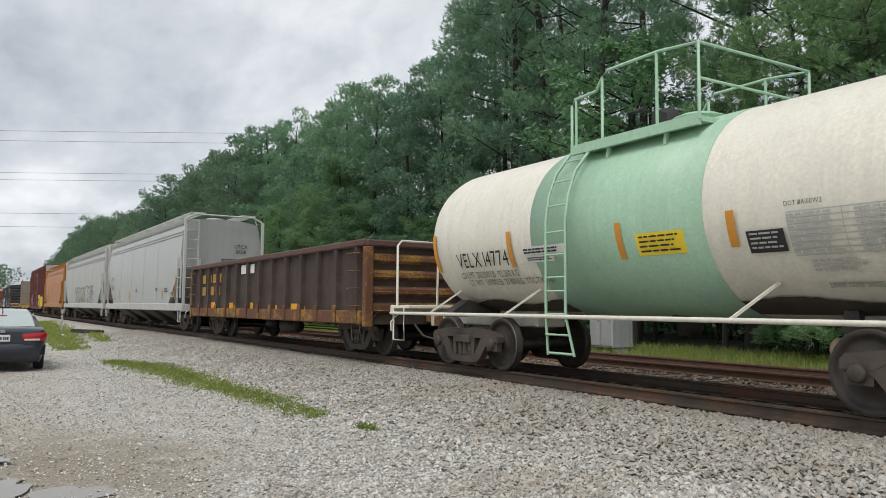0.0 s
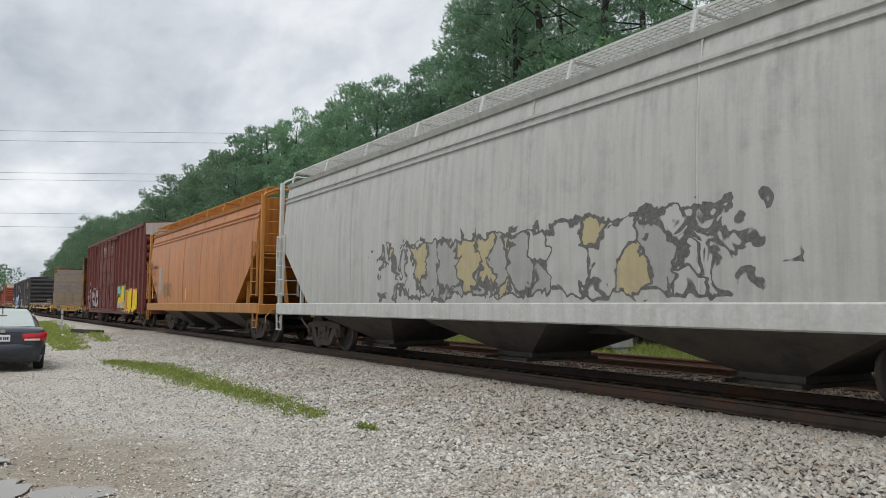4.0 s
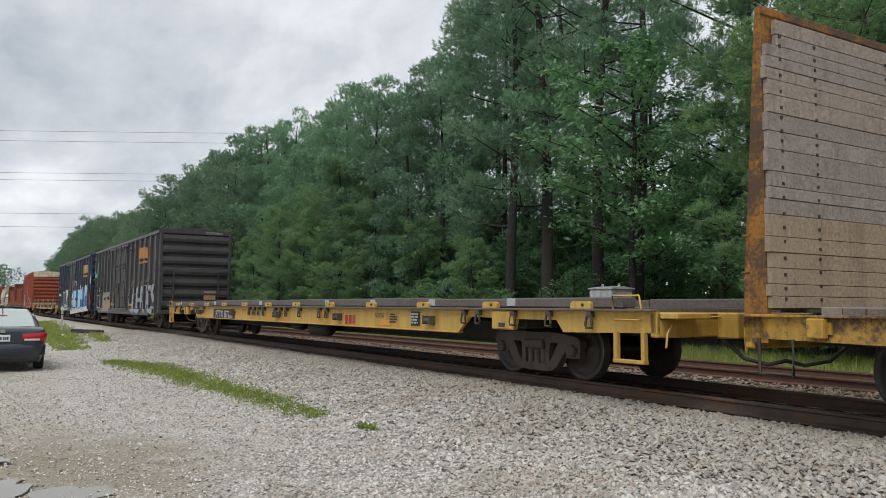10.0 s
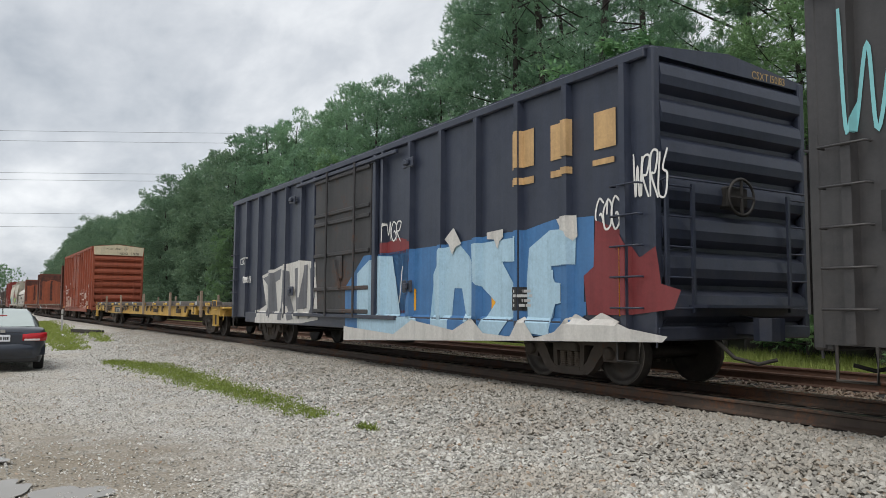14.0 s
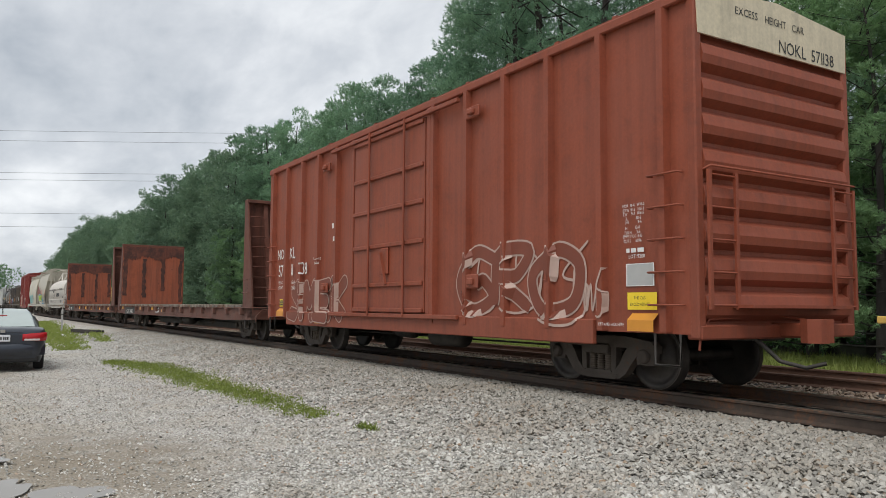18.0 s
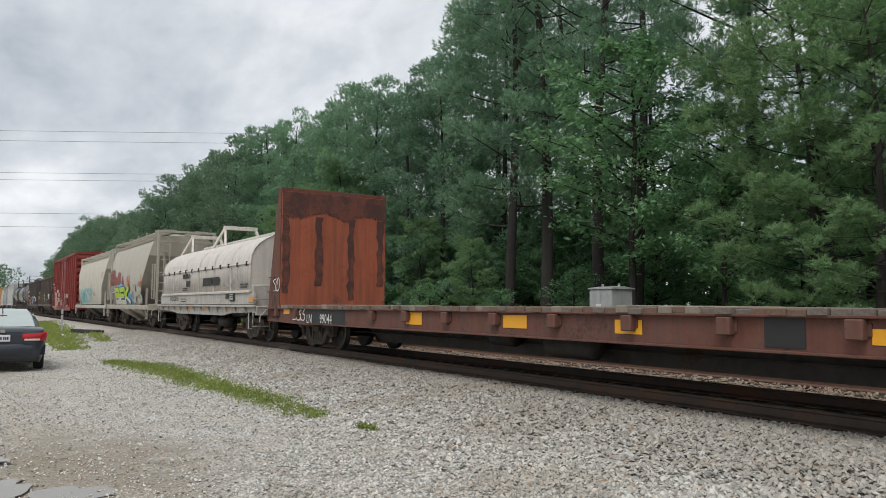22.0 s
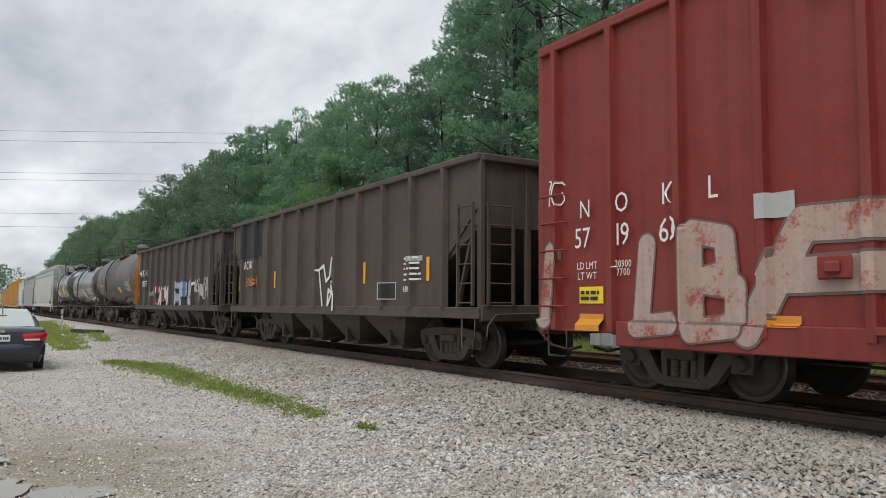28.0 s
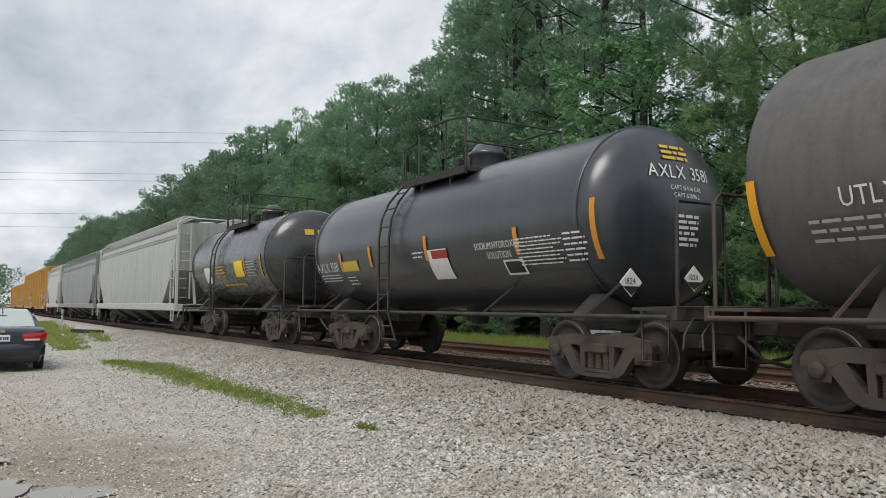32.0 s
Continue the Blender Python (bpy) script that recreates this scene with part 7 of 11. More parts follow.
M_ACWX = paint("coal_brown", (0.075, 0.056, 0.042), 0.7, dirt=0.2, rust=0.4, rustcol=(0.085, 0.052, 0.030), streak=0.4)
acwx, L17 = coal_hopper(-331.8, -345.2, "dusty brown-black open coal hopper", M_ACWX, posts=10)
M_OFOX = paint("coal_black", (0.055, 0.045, 0.04), 0.7, dirt=0.2, rust=0.38, rustcol=(0.075, 0.045, 0.028), streak=0.4)
M_OFOXE = paint("coal_orange_end", (0.42, 0.15, 0.025), 0.65, dirt=0.3, rust=0.35, streak=0.4)
ofox, L18 = coal_hopper(-346.5, -360.1, "dark open coal hopper with orange ends and white tags", M_OFOX, posts=10, endmat=M_OFOXE)

M_TGREY = paint("tank_dark_grey", (0.115, 0.11, 0.107), 0.55, dirt=0.25, rust=0.10, rustcol=(0.14, 0.07, 0.045), streak=0.35, fade=(0.13, 0.10, 0.085))
M_TFRAME = paint("tank_frame_rust", (0.06, 0.038, 0.03), 0.7, dirt=0.4, rust=0.3, streak=0.2)
utlx, L19, wr19 = tank(-361.05, -372.8, "dull dark grey tank car streaked brown at the middle", M_TGREY, M_TFRAME, R=1.5, zc=2.62, shell=(-6.0, 5.6), plat=-0.4, platw=1.0)
M_TBLACK = paint("tank_gloss_black", (0.028, 0.033, 0.040), 0.29, dirt=0.15, streak=0.1, grain=0.05, bump=0.02)
axlx, L20, wr20 = tank(-373.2, -385.2, "glossy black tank car with white lettering", M_TBLACK, BLACKIRON, R=1.42, zc=2.48, shell=(-5.85, 5.05), plat=-0.2, jacket=True)
M_TBLACK2 = paint("tank_worn_black", (0.030, 0.031, 0.033), 0.25, dirt=0.25, streak=0.2)
for glossy in (M_TBLACK, M_TBLACK2):
    gl = glossy.node_tree.nodes["Principled BSDF"].inputs
    gl["Coat Weight"].default_value, gl["Coat Roughness"].default_value, gl["Specular IOR Level"].default_value = 0.45, 0.22, 0.6
utl2, L21, wr21 = tank(-386.4, -396.9, "short black tank car with yellow placards", M_TBLACK2, BLACKIRON, R=1.42, zc=2.62, shell=(-5.0, 4.5), plat=0.0, jacket=True)
M_HPALE = paint("hopper_pale_grey", (0.46, 0.47, 0.45), 0.5, dirt=0.4, streak=0.4)
hg1, L22, wr22 = hopper(-397.9, -416.9, "pale grey covered hopper with grey dust stains", M_HPALE, M_HWHITE, bays=4, zr=4.5)
M_HPALE2 = paint("hopper_dull_grey", (0.30, 0.31, 0.31), 0.5, dirt=0.4, streak=0.4)
hg2, L23, wr23 = hopper(-418.2, -436.0, "dull grey covered hopper", M_HPALE2, M_HPALE2, bays=4, zr=4.35)
hg3, L24, wr24 = hopper(-437.4, -447.3, "white two-bay covered hopper", M_HWHITE, M_HWHITE, bays=2, zr=4.3)
M_YBOX = paint("boxcar_mustard", (0.50, 0.27, 0.05), 0.6, dirt=0.3, rust=0.15, streak=0.3, spots=[(5.0, 1.7, 2.4, 0.9, [(0.20, 0.2, 0.3), (0.45, 0.1, 0.1)], (0.5, 0.5, 0.5), 0.6)])
yb1, L25 = boxcar(-448.4, -463.5, "mustard yellow boxcar with dark tags", M_YBOX, M_YBOX, zs=0.8, ze=4.85, posts=13, door=(0, 3.0, 1))
yb2, L26 = boxcar(-464.8, -480.0, "mustard yellow boxcar with weathered plain sides", M_YBOX, M_YBOX, zs=0.8, ze=4.85, posts=13, door=(0, 3.0, 1))
yf1, L27 = boxcar(-481.3, -497.5, "low ochre boxcar with weathered plain sides", M_YBOX, M_YBOX, zs=0.8, ze=3.9, posts=12, door=(0, 3.0, 1))
yf2, L28 = boxcar(-498.8, -515.0, "low ochre boxcar with weathered plain sides", M_YBOX, M_YBOX, zs=0.8, ze=3.9, posts=12, door=(0, 3.0, 1))

# ---- paint marks on the cars ----
GREYST = plain("grey_stencil", (0.42, 0.42, 0.41), 0.6)
DARKST = plain("faded_black_stencil", (0.022, 0.021, 0.021), 0.7)
GONYST = plain("faded_yellow_stencil", (0.36, 0.20, 0.04), 0.7, 0.0, 0.4, 20.0)
TEALST = plain("dull_teal_spray", (0.10, 0.13, 0.09), 0.7)
REDST = plain("red_spray", (0.34, 0.035, 0.03), 0.6)
RUSTST = paint("bare_rust", (0.085, 0.05, 0.035), 0.85, rust=0.5)
GOLDST = plain("gold_stencil", (0.46, 0.30, 0.10), 0.6)
WOODST = paint("raw_plywood", (0.36, 0.22, 0.12), 0.8, dirt=0.1, grain=0.3)
ORANGELOGO = paint("faded_orange_mark", (0.48, 0.20, 0.06), 0.65, dirt=0.0, rust=0.25, rustcol=(0.05, 0.045, 0.045))
TANLOGO = paint("tan_mark", (0.58, 0.37, 0.17), 0.65, dirt=0.0, rust=0.1, rustcol=(0.05, 0.045, 0.05))
GREYDULL = plain("dull_grey_spray", (0.13, 0.125, 0.115), 0.6, 0.0, 0.3, 2.5)
GREYPALE = plain("pale_grey_spray", (0.40, 0.375, 0.325), 0.6, 0.0, 0.25, 2.5)
GREYTAG = plain("grey_spray", (0.36, 0.35, 0.34), 0.6, 0.0, 0.35, 2.5)
BLACKTAG = plain("black_spray", (0.018, 0.018, 0.02), 0.6)
YELTAG = plain("yellow_spray", (0.66, 0.48, 0.03), 0.6, 0.0, 0.2, 2.0)
YELDULL = plain("dull_yellow_spray", (0.40, 0.26, 0.03), 0.6, 0.0, 0.3, 2.0)
PINKTAG = plain("pink_spray", (0.34, 0.045, 0.10), 0.6)
LAVSILVER = paint("lavender_silver_tag", (0.34, 0.35, 0.40), 0.5, dirt=0.15, streak=0.2, grain=0.06)
SILVTAG = plain("silver_spray", (0.50, 0.50, 0.54), 0.5, 0.0, 0.15, 2.0)
TANTAG = plain("tan_spray", (0.30, 0.26, 0.21), 0.6, 0.0, 0.25, 3.0)
CYANTAG = plain("cyan_spray", (0.22, 0.52, 0.55), 0.6)
BLUETAG = plain("blue_spray", (0.10, 0.34, 0.60), 0.6, 0.0, 0.3, 2.0)
NOKFILL = plain("oxide_spray", (0.185, 0.048, 0.026), 0.6, 0.0, 0.25, 2.0)
DARKRED = plain("dull_red_spray", (0.12, 0.05, 0.038), 0.6, 0.0, 0.3, 2.0)
PALEST = plain("pale_spray", (0.46, 0.33, 0.28), 0.6, 0.0, 0.25, 4.0)
PINKPALE = plain("faded_pink_spray", (0.33, 0.17, 0.135), 0.6, 0.0, 0.3, 2.0)
WORNPINK = paint("worn_pink_tag", (0.46, 0.34, 0.29), 0.65, dirt=0.1, rust=0.52, rustcol=(0.24, 0.06, 0.045), streak=0.2)
DULLMARK = plain("dull_brown_spray", (0.14, 0.10, 0.09), 0.6, 0.0, 0.4, 3.0)
LIMETAG = plain("lime_spray", (0.36, 0.52, 0.03), 0.6, 0.0, 0.2, 2.0)
ORTAG = plain("orange_red_spray", (0.55, 0.10, 0.04), 0.6)
TEALTAG = plain("turquoise_spray", (0.22, 0.50, 0.44), 0.6, 0.0, 0.2, 3.0)
ORLET = plain("orange_numerals", (0.50, 0.21, 0.07), 0.6)
WINETAG = plain("wine_spray", (0.20, 0.035, 0.06), 0.6)
GREYBLUE = plain("dull_blue_spray", (0.11, 0.17, 0.30), 0.6, 0.0, 0.3, 3.0)
PALEBLUE = plain("pale_blue_spray", (0.34, 0.38, 0.44), 0.6, 0.0, 0.25, 3.0)
BLUEPATCH = paint("repaint_blue", (0.045, 0.058, 0.072), 0.45, dirt=0.1, streak=0.2)
RUNSTAIN = paint("brown_run", (0.135, 0.10, 0.08), 0.7, dirt=0.1, rust=0.2, rustcol=(0.14, 0.09, 0.06), streak=0.4)
LABELY2 = plain("mustard_stencil", (0.62, 0.42, 0.05), 0.6)
BRICKTAG = paint("brick_repaint", (0.25, 0.07, 0.055), 0.6, dirt=0.1, streak=0.3)
GREYLAV = paint("lavender_tag", (0.27, 0.28, 0.35), 0.55, dirt=0.1, streak=0.2)
SKYTAG = paint("sky_blue_tag", (0.40, 0.58, 0.70), 0.55, dirt=0.1, rust=0.16, rustcol=(0.10, 0.08, 0.07), streak=0.1)
MIDBLUE = paint("mid_blue_tag", (0.05, 0.17, 0.38), 0.5, dirt=0.1, streak=0.2)
CRIMSON = paint("crimson_tag", (0.20, 0.025, 0.028), 0.55, dirt=0.1, streak=0.2)
MAUVE = paint("mauve_tag", (0.36, 0.28, 0.30), 0.55, dirt=0.1, streak=0.15)
SLATE = paint("slate_tag", (0.15, 0.155, 0.17), 0.55, dirt=0.1, streak=0.15)
SALMON = paint("salmon_tag", (0.44, 0.20, 0.16), 0.55, dirt=0.1, streak=0.15)
CHALK = paint("chalk_tag", (0.62, 0.60, 0.56), 0.6, dirt=0.15, streak=0.15, rust=0.06)
SHIFT.update({csxk.name: 0.27, csxb.name: 0.27, nokl1.name: 0.14, velx.name: 0.5, gon.name: 0.07, hop1.name: 0.12})
WRAP = {"velx": wrap, "hop1": wr1, "hop2": wr2, "hopo": wr3, "cefx": wr14, "cream": wr15, "utlx": wr19, "axlx": wr20, "utl2": wr21}


def box_side(L, posts, door, zs, W=1.48):
    """Where the paint lies on a boxcar's ribbed side."""
    d0, d1 = door[0] - door[1] / 2, door[0] + door[1] / 2
    xs = [x for x in (-L / 2 + 0.35 + (L - 0.7) * k / posts for k in range(posts + 1)) if not d0 - 0.25 < x < d1 + 0.25]

    def at(x, z):
        y = W + 0.006
        if min(abs(x - q) for q in xs) < 0.07:
            y = W + 0.106
        if d0 < x < d1:
            y = W + 0.096
        if z < zs + 0.16:
            y = W + 0.091
        return (x, -y, z)
    return at


def coal_side(L, posts, W=1.5):
    xs = [-L / 2 + 1.12 + (L - 2.24) * k / posts for k in range(posts + 1)]
    return lambda x, z: (x, -W - (0.106 if min(abs(x - q) for q in xs) < 0.11 else 0.006), z)


SIDE = {"maroon": box_side(L4, 16, (-1.2, 5.2), 0.72), "csxk": box_side(L7, 15, (-0.33, 3.1), 0.76), "csxb": box_side(L8, 15, (-0.33, 3.1), 0.76),
        "nokl1": box_side(L10, 13, (-0.16, 3.1), 0.80), "nokl2": box_side(L16, 12, (0.4, 2.9), 0.78), "acwx": coal_side(L17, 10), "ofox": coal_side(L18, 10)}

SURF.update({c.name: SIDE[k] for k, c in (("maroon", maroon), ("csxk", csxk), ("csxb", csxb), ("nokl1", nokl1), ("nokl2", nokl2), ("acwx", acwx), ("ofox", ofox))})


def proud(f, d=0.018):
    def g(x, z):
        p = f(x, z)
        return (p[0], p[1] - d, p[2])
    return g


STROKES = [
    [(0.0, 0.0), (0.1, 0.95), (0.5, 0.35), (0.75, 1.0), (0.95, 0.05)],
    [(0.95, 0.85), (0.4, 1.0), (0.05, 0.5), (0.45, 0.0), (0.95, 0.2), (0.7, 0.5), (0.5, 0.45)],
    [(0.1, 0.05), (0.15, 0.9), (0.85, 0.95), (0.6, 0.55), (0.2, 0.5), (0.9, 0.0)],
    [(0.9, 1.0), (0.15, 0.85), (0.75, 0.5), (0.85, 0.1), (0.1, 0.05)],
    [(0.05, 1.0), (0.3, 0.0), (0.5, 0.7), (0.75, 0.0), (1.0, 0.9)],
    [(0.15, 0.95), (0.1, 0.1), (0.8, 0.0), (0.95, 0.45), (0.5, 0.6), (0.9, 1.0)],
    [(0.5, 1.0), (0.05, 0.6), (0.3, 0.05), (0.9, 0.15), (0.95, 0.75), (0.5, 0.98), (0.45, 0.5)],
]


def bezier_path(pts, n=7):
    """A smooth line through the points."""
    P = [Vector((*p, 0)) for p in pts]
    P = [P[0] * 2 - P[1]] + P + [P[-1] * 2 - P[-2]]
    out = []
    for i in range(1, len(P) - 2):
        a, b, c, d = P[i - 1:i + 3]
        for k in range(n):
            t = k / n
            out.append(0.5 * ((2 * b) + (c - a) * t + (2 * a - 5 * b + 4 * c - d) * t * t + (3 * b - a - 3 * c + d) * t ** 3))
    out.append(P[-2])
    return out


def scrawl(car, x0, x1, z0, z1, surf, fill, edge, n, w, seed):
    """A sprayed tag that cannot be read: bold strokes with an outline, lying on the car's side."""
    rnd = random.Random(seed * 17 + 3)
    x0, x1 = x0 + SHIFT.get(car.name, 0.0), x1 + SHIFT.get(car.name, 0.0)
    cw = (x1 - x0) / n
    paths = []
    for i in range(n):
        st = STROKES[rnd.randrange(len(STROKES))]
        slant = rnd.uniform(-0.05, 0.3)
        low, top = rnd.uniform(0, 0.12), rnd.uniform(0.86, 1.0)
        pts = []
        for u, v in st:
            v2 = low + (top - low) * v
            pts.append((x0 + cw * (i - 0.08 + (u * 1.12)) + slant * (v2 - 0.5) * cw, z0 + (z1 - z0) * v2))
        paths.append(bezier_path(pts))
    layers = ((edge, w * 1.3, 0.003), (fill, w, 0.009)) if fill is not edge else ((fill, w, 0.006),)
    for mat, ww, lift in layers:
        g = G()
        cnt = 0
        for path in paths:
            vs, fs = [], []
            for k, p in enumerate(path):
                d = path[min(k + 1, len(path) - 1)] - path[max(k - 1, 0)]
                d = d.normalized() if d.length > 1e-6 else Vector((1, 0, 0))
                nrm = Vector((-d.y, d.x, 0))
                taper = 0.75 if k in (0, len(path) - 1) else 1.0
                cnt += 1
                for s in (-0.5, 0.0, 0.5):
                    q = p + nrm * (s * ww * taper)
                    a = surf(q.x, min(max(q.y, z0 - 0.05), z1 + 0.1))
                    vs.append(Vector((a[0], a[1] - lift - 0.00003 * cnt, a[2])))
                if k:
                    o = 3 * k
                    fs += [[o - 3, o - 2, o + 1, o], [o - 2, o - 1, o + 2, o + 1]]
            g.add(vs, fs)
        part("painted_tag", g, mat, car)


BOLD = {
    "A": [[(0, 0), (0.45, 1), (0.9, 0)], [(0.2, 0.35), (0.7, 0.35)]],
    "B": [[(0, 0), (0, 1), (0.7, 0.95), (0.75, 0.6), (0.1, 0.52)], [(0.1, 0.52), (0.9, 0.45), (0.85, 0.05), (0, 0)]],
    "E": [[(0.9, 1), (0.05, 0.95), (0.05, 0.05), (0.95, 0)], [(0.05, 0.5), (0.75, 0.52)]],
    "G": [[(0.9, 0.85), (0.45, 1), (0.05, 0.6), (0.1, 0.1), (0.6, 0), (0.9, 0.15), (0.88, 0.48), (0.5, 0.45)]],
    "H": [[(0, 0), (0.05, 1)], [(0.9, 1), (0.95, 0)], [(0.05, 0.5), (0.9, 0.5)]],
    "I": [[(0.5, 0), (0.45, 1)]],
    "K": [[(0, 0), (0, 1)], [(0.9, 1), (0.05, 0.5), (0.95, 0)]],
    "L": [[(0.05, 1), (0.1, 0), (0.9, 0.05)]],
    "M": [[(0, 0), (0.1, 1), (0.5, 0.4), (0.9, 1), (1, 0)]],
    "N": [[(0, 0), (0.05, 1), (0.85, 0), (0.9, 1)]],
    "O": [[(0.5, 1), (0.05, 0.7), (0.1, 0.15), (0.5, 0), (0.9, 0.2), (0.92, 0.75), (0.5, 1)]],
    "P": [[(0, 0), (0.05, 1), (0.8, 0.95), (0.8, 0.55), (0.1, 0.48)]],
    "S": [[(0.9, 0.9), (0.4, 1), (0.05, 0.75), (0.5, 0.52), (0.9, 0.3), (0.6, 0.02), (0, 0.08)]],
    "T": [[(0, 1), (1, 1)], [(0.5, 1), (0.5, 0)]],
}


def raster(car, lines, w, surf, mat, lift, zcut=None, cell=0.03):
    """Sprayed lines of width w on the car's side, laid cell by cell over its ribs."""
    P = np.array([(a, b) for ln in lines for a, b in zip(ln, ln[1:])])
    A, D = P[:, 0], P[:, 1] - P[:, 0]
    x0, z0 = P.reshape(-1, 2).min(0) - w / 2
    x1, z1 = P.reshape(-1, 2).max(0) + w / 2
    if zcut is not None:
        z1 = min(z1, zcut)
    nx, nz = int(math.ceil((x1 - x0) / cell)), int(math.ceil((z1 - z0) / cell))

    def nearest(X, Z):
        Q = np.stack(np.meshgrid(X, Z, indexing="ij"), -1)[..., None, :]
        t = np.clip(((Q - A) * D).sum(-1) / np.maximum(1e-9, (D * D).sum(-1)), 0, 1)
        N_ = A + D * t[..., None]
        d = np.linalg.norm(Q - N_, axis=-1)
        k = d.argmin(-1)
        return np.take_along_axis(d, k[..., None], -1)[..., 0], np.take_along_axis(N_, k[..., None, None].repeat(2, -1), -2)[..., 0, :]
    ink = nearest(x0 + (np.arange(nx) + 0.5) * cell, z0 + (np.arange(nz) + 0.5) * cell)[0] < w / 2
    d, foot = nearest(x0 + np.arange(nx + 1) * cell, z0 + np.arange(nz + 1) * cell)
    at, vs, fs = {}, [], []

    def corner(i, j):
        if (i, j) not in at:
            u, v = x0 + i * cell, z0 + j * cell
            if abs(d[i, j] - w / 2) < 0.8 * cell:
                k = w / 2 / max(d[i, j], 1e-6)
                u, v = foot[i, j, 0] + (u - foot[i, j, 0]) * k, foot[i, j, 1] + (v - foot[i, j, 1]) * k
            p = surf(u, v)
            at[(i, j)] = len(vs)
            vs.append((p[0], p[1] - lift, p[2]))
        return at[(i, j)]
    for i, j in np.argwhere(ink):
        fs.append((corner(i, j), corner(i + 1, j), corner(i + 1, j + 1), corner(i, j + 1)))
    me = bpy.data.meshes.new("painted_tag")
    me.from_pydata(vs, [], fs)
    return part("painted_tag", me, mat, car)


def piece(car, word, x0, x1, z0, z1, surf, fill, edge, w, seed, halo=None, low=None, lap=1.12, base=0.0, rim=1.17):
    """A sprayed piece of fat overlapping letters, each with its outline."""
    rnd = random.Random(seed)
    x0, x1 = x0 + SHIFT.get(car.name, 0.0), x1 + SHIFT.get(car.name, 0.0)
    cw = (x1 - x0) / len(word)
    shapes = []
    for i, ch in enumerate(word):
        slant, up, tall = rnd.uniform(0.0, 0.25), rnd.uniform(0, 0.08), rnd.uniform(0.88, 1.0)
        place = lambda u, v: (x0 + cw * (i + 0.04) + (cw * lap - w * 1.1) * u + w * 0.5 + slant * cw * (v - 0.5), z0 + w * 0.5 + (z1 - z0 - w) * (up + (tall - up) * v))
        shapes.append([[place(u + rnd.uniform(-0.04, 0.04), v + rnd.uniform(-0.03, 0.03)) for u, v in ln] for ln in BOLD[ch]])
    if halo is not None:
        raster(car, [ln for sh in shapes for ln in sh], w * 1.5, surf, halo, base + 0.003)
    for i, sh in enumerate(shapes):
        lift = base + 0.007 + 0.012 * (i % 3)
        raster(car, sh, w * rim, surf, edge, lift)
        raster(car, sh, w, surf, fill, lift + 0.004)
        if low is not None:
            raster(car, sh, w, surf, low, lift + 0.007, z0 + (z1 - z0) * 0.38)


def filled(car, pts, surf, mat, lift, dx=0.04, dz=0.08):
    """A sprayed shape with a solid fill, following the ribs of the car's side."""
    pts = [(q[0] + SHIFT.get(car.name, 0.0), q[1]) for q in pts]
    x0, x1 = min(q[0] for q in pts), max(q[0] for q in pts)
    xs = [x0] + [k * dx for k in range(math.floor(x0 / dx) + 1, math.ceil(x1 / dx))] + [x1]
    edges = list(zip(pts, pts[1:] + pts[:1]))
    bm = bmesh.new()

    def cuts(u):
        return sorted(a[1] + (b[1] - a[1]) * (u - a[0]) / (b[0] - a[0]) for a, b in edges if (a[0] <= u) != (b[0] <= u))
    for x, xe in zip(xs, xs[1:]):
        lo, hi, mid_ = cuts(x + 1e-4), cuts(xe - 1e-4), cuts((x + xe) / 2)
        if len(lo) != len(hi):
            lo = hi = mid_
        for k in range(0, len(lo) - 1, 2):
            za, zb = min(lo[k], hi[k]), max(lo[k + 1], hi[k + 1])
            for j in range(math.floor(za / dz), math.ceil(zb / dz)):
                cl = lambda z, b: min(max(z, b[k]), b[k + 1])
                q = [(x, cl(j * dz, lo)), (xe, cl(j * dz, hi)), (xe, cl(j * dz + dz, hi)), (x, cl(j * dz + dz, lo))]
                if q[3][1] - q[0][1] + q[2][1] - q[1][1] < 0.004:
                    continue
                vs = []
                for u, z in q:
                    w = surf(u, z)
                    vs.append(bm.verts.new((w[0], w[1] - lift, w[2])))
                bm.faces.new(vs)
    bmesh.ops.remove_doubles(bm, verts=bm.verts, dist=0.003)
    me = bpy.data.meshes.new("painted_tag")
    bm.to_mesh(me)
    bm.free()
    return part("painted_tag", me, mat, car)


def end_writing(car, s, y, z, h, x, material, squeeze=0.85):
    writing(car, s, y, z, h, lambda u, v: (x, u, v), material, squeeze)


def head_writing(car, s, y, z, h, x1, R, zc, material, squeeze=0.85):
    hd = R * 0.42
    writing(car, s, y, z, h, lambda u, v: (x1 - hd + hd * max(0.0, 1 - (u * u + (v - zc) ** 2) / R ** 2) ** 0.5 + 0.02, u, v), material, squeeze)


def head_bars(car, y, z, w, h, rows, x1, R, zc, material):
    hd = R * 0.42
    bars(car, y, z, w, h, rows, lambda u, v: (x1 - hd + hd * max(0.0, 1 - (u * u + (v - zc) ** 2) / R ** 2) ** 0.5 + 0.02, u, v), material, rows, 0.55)


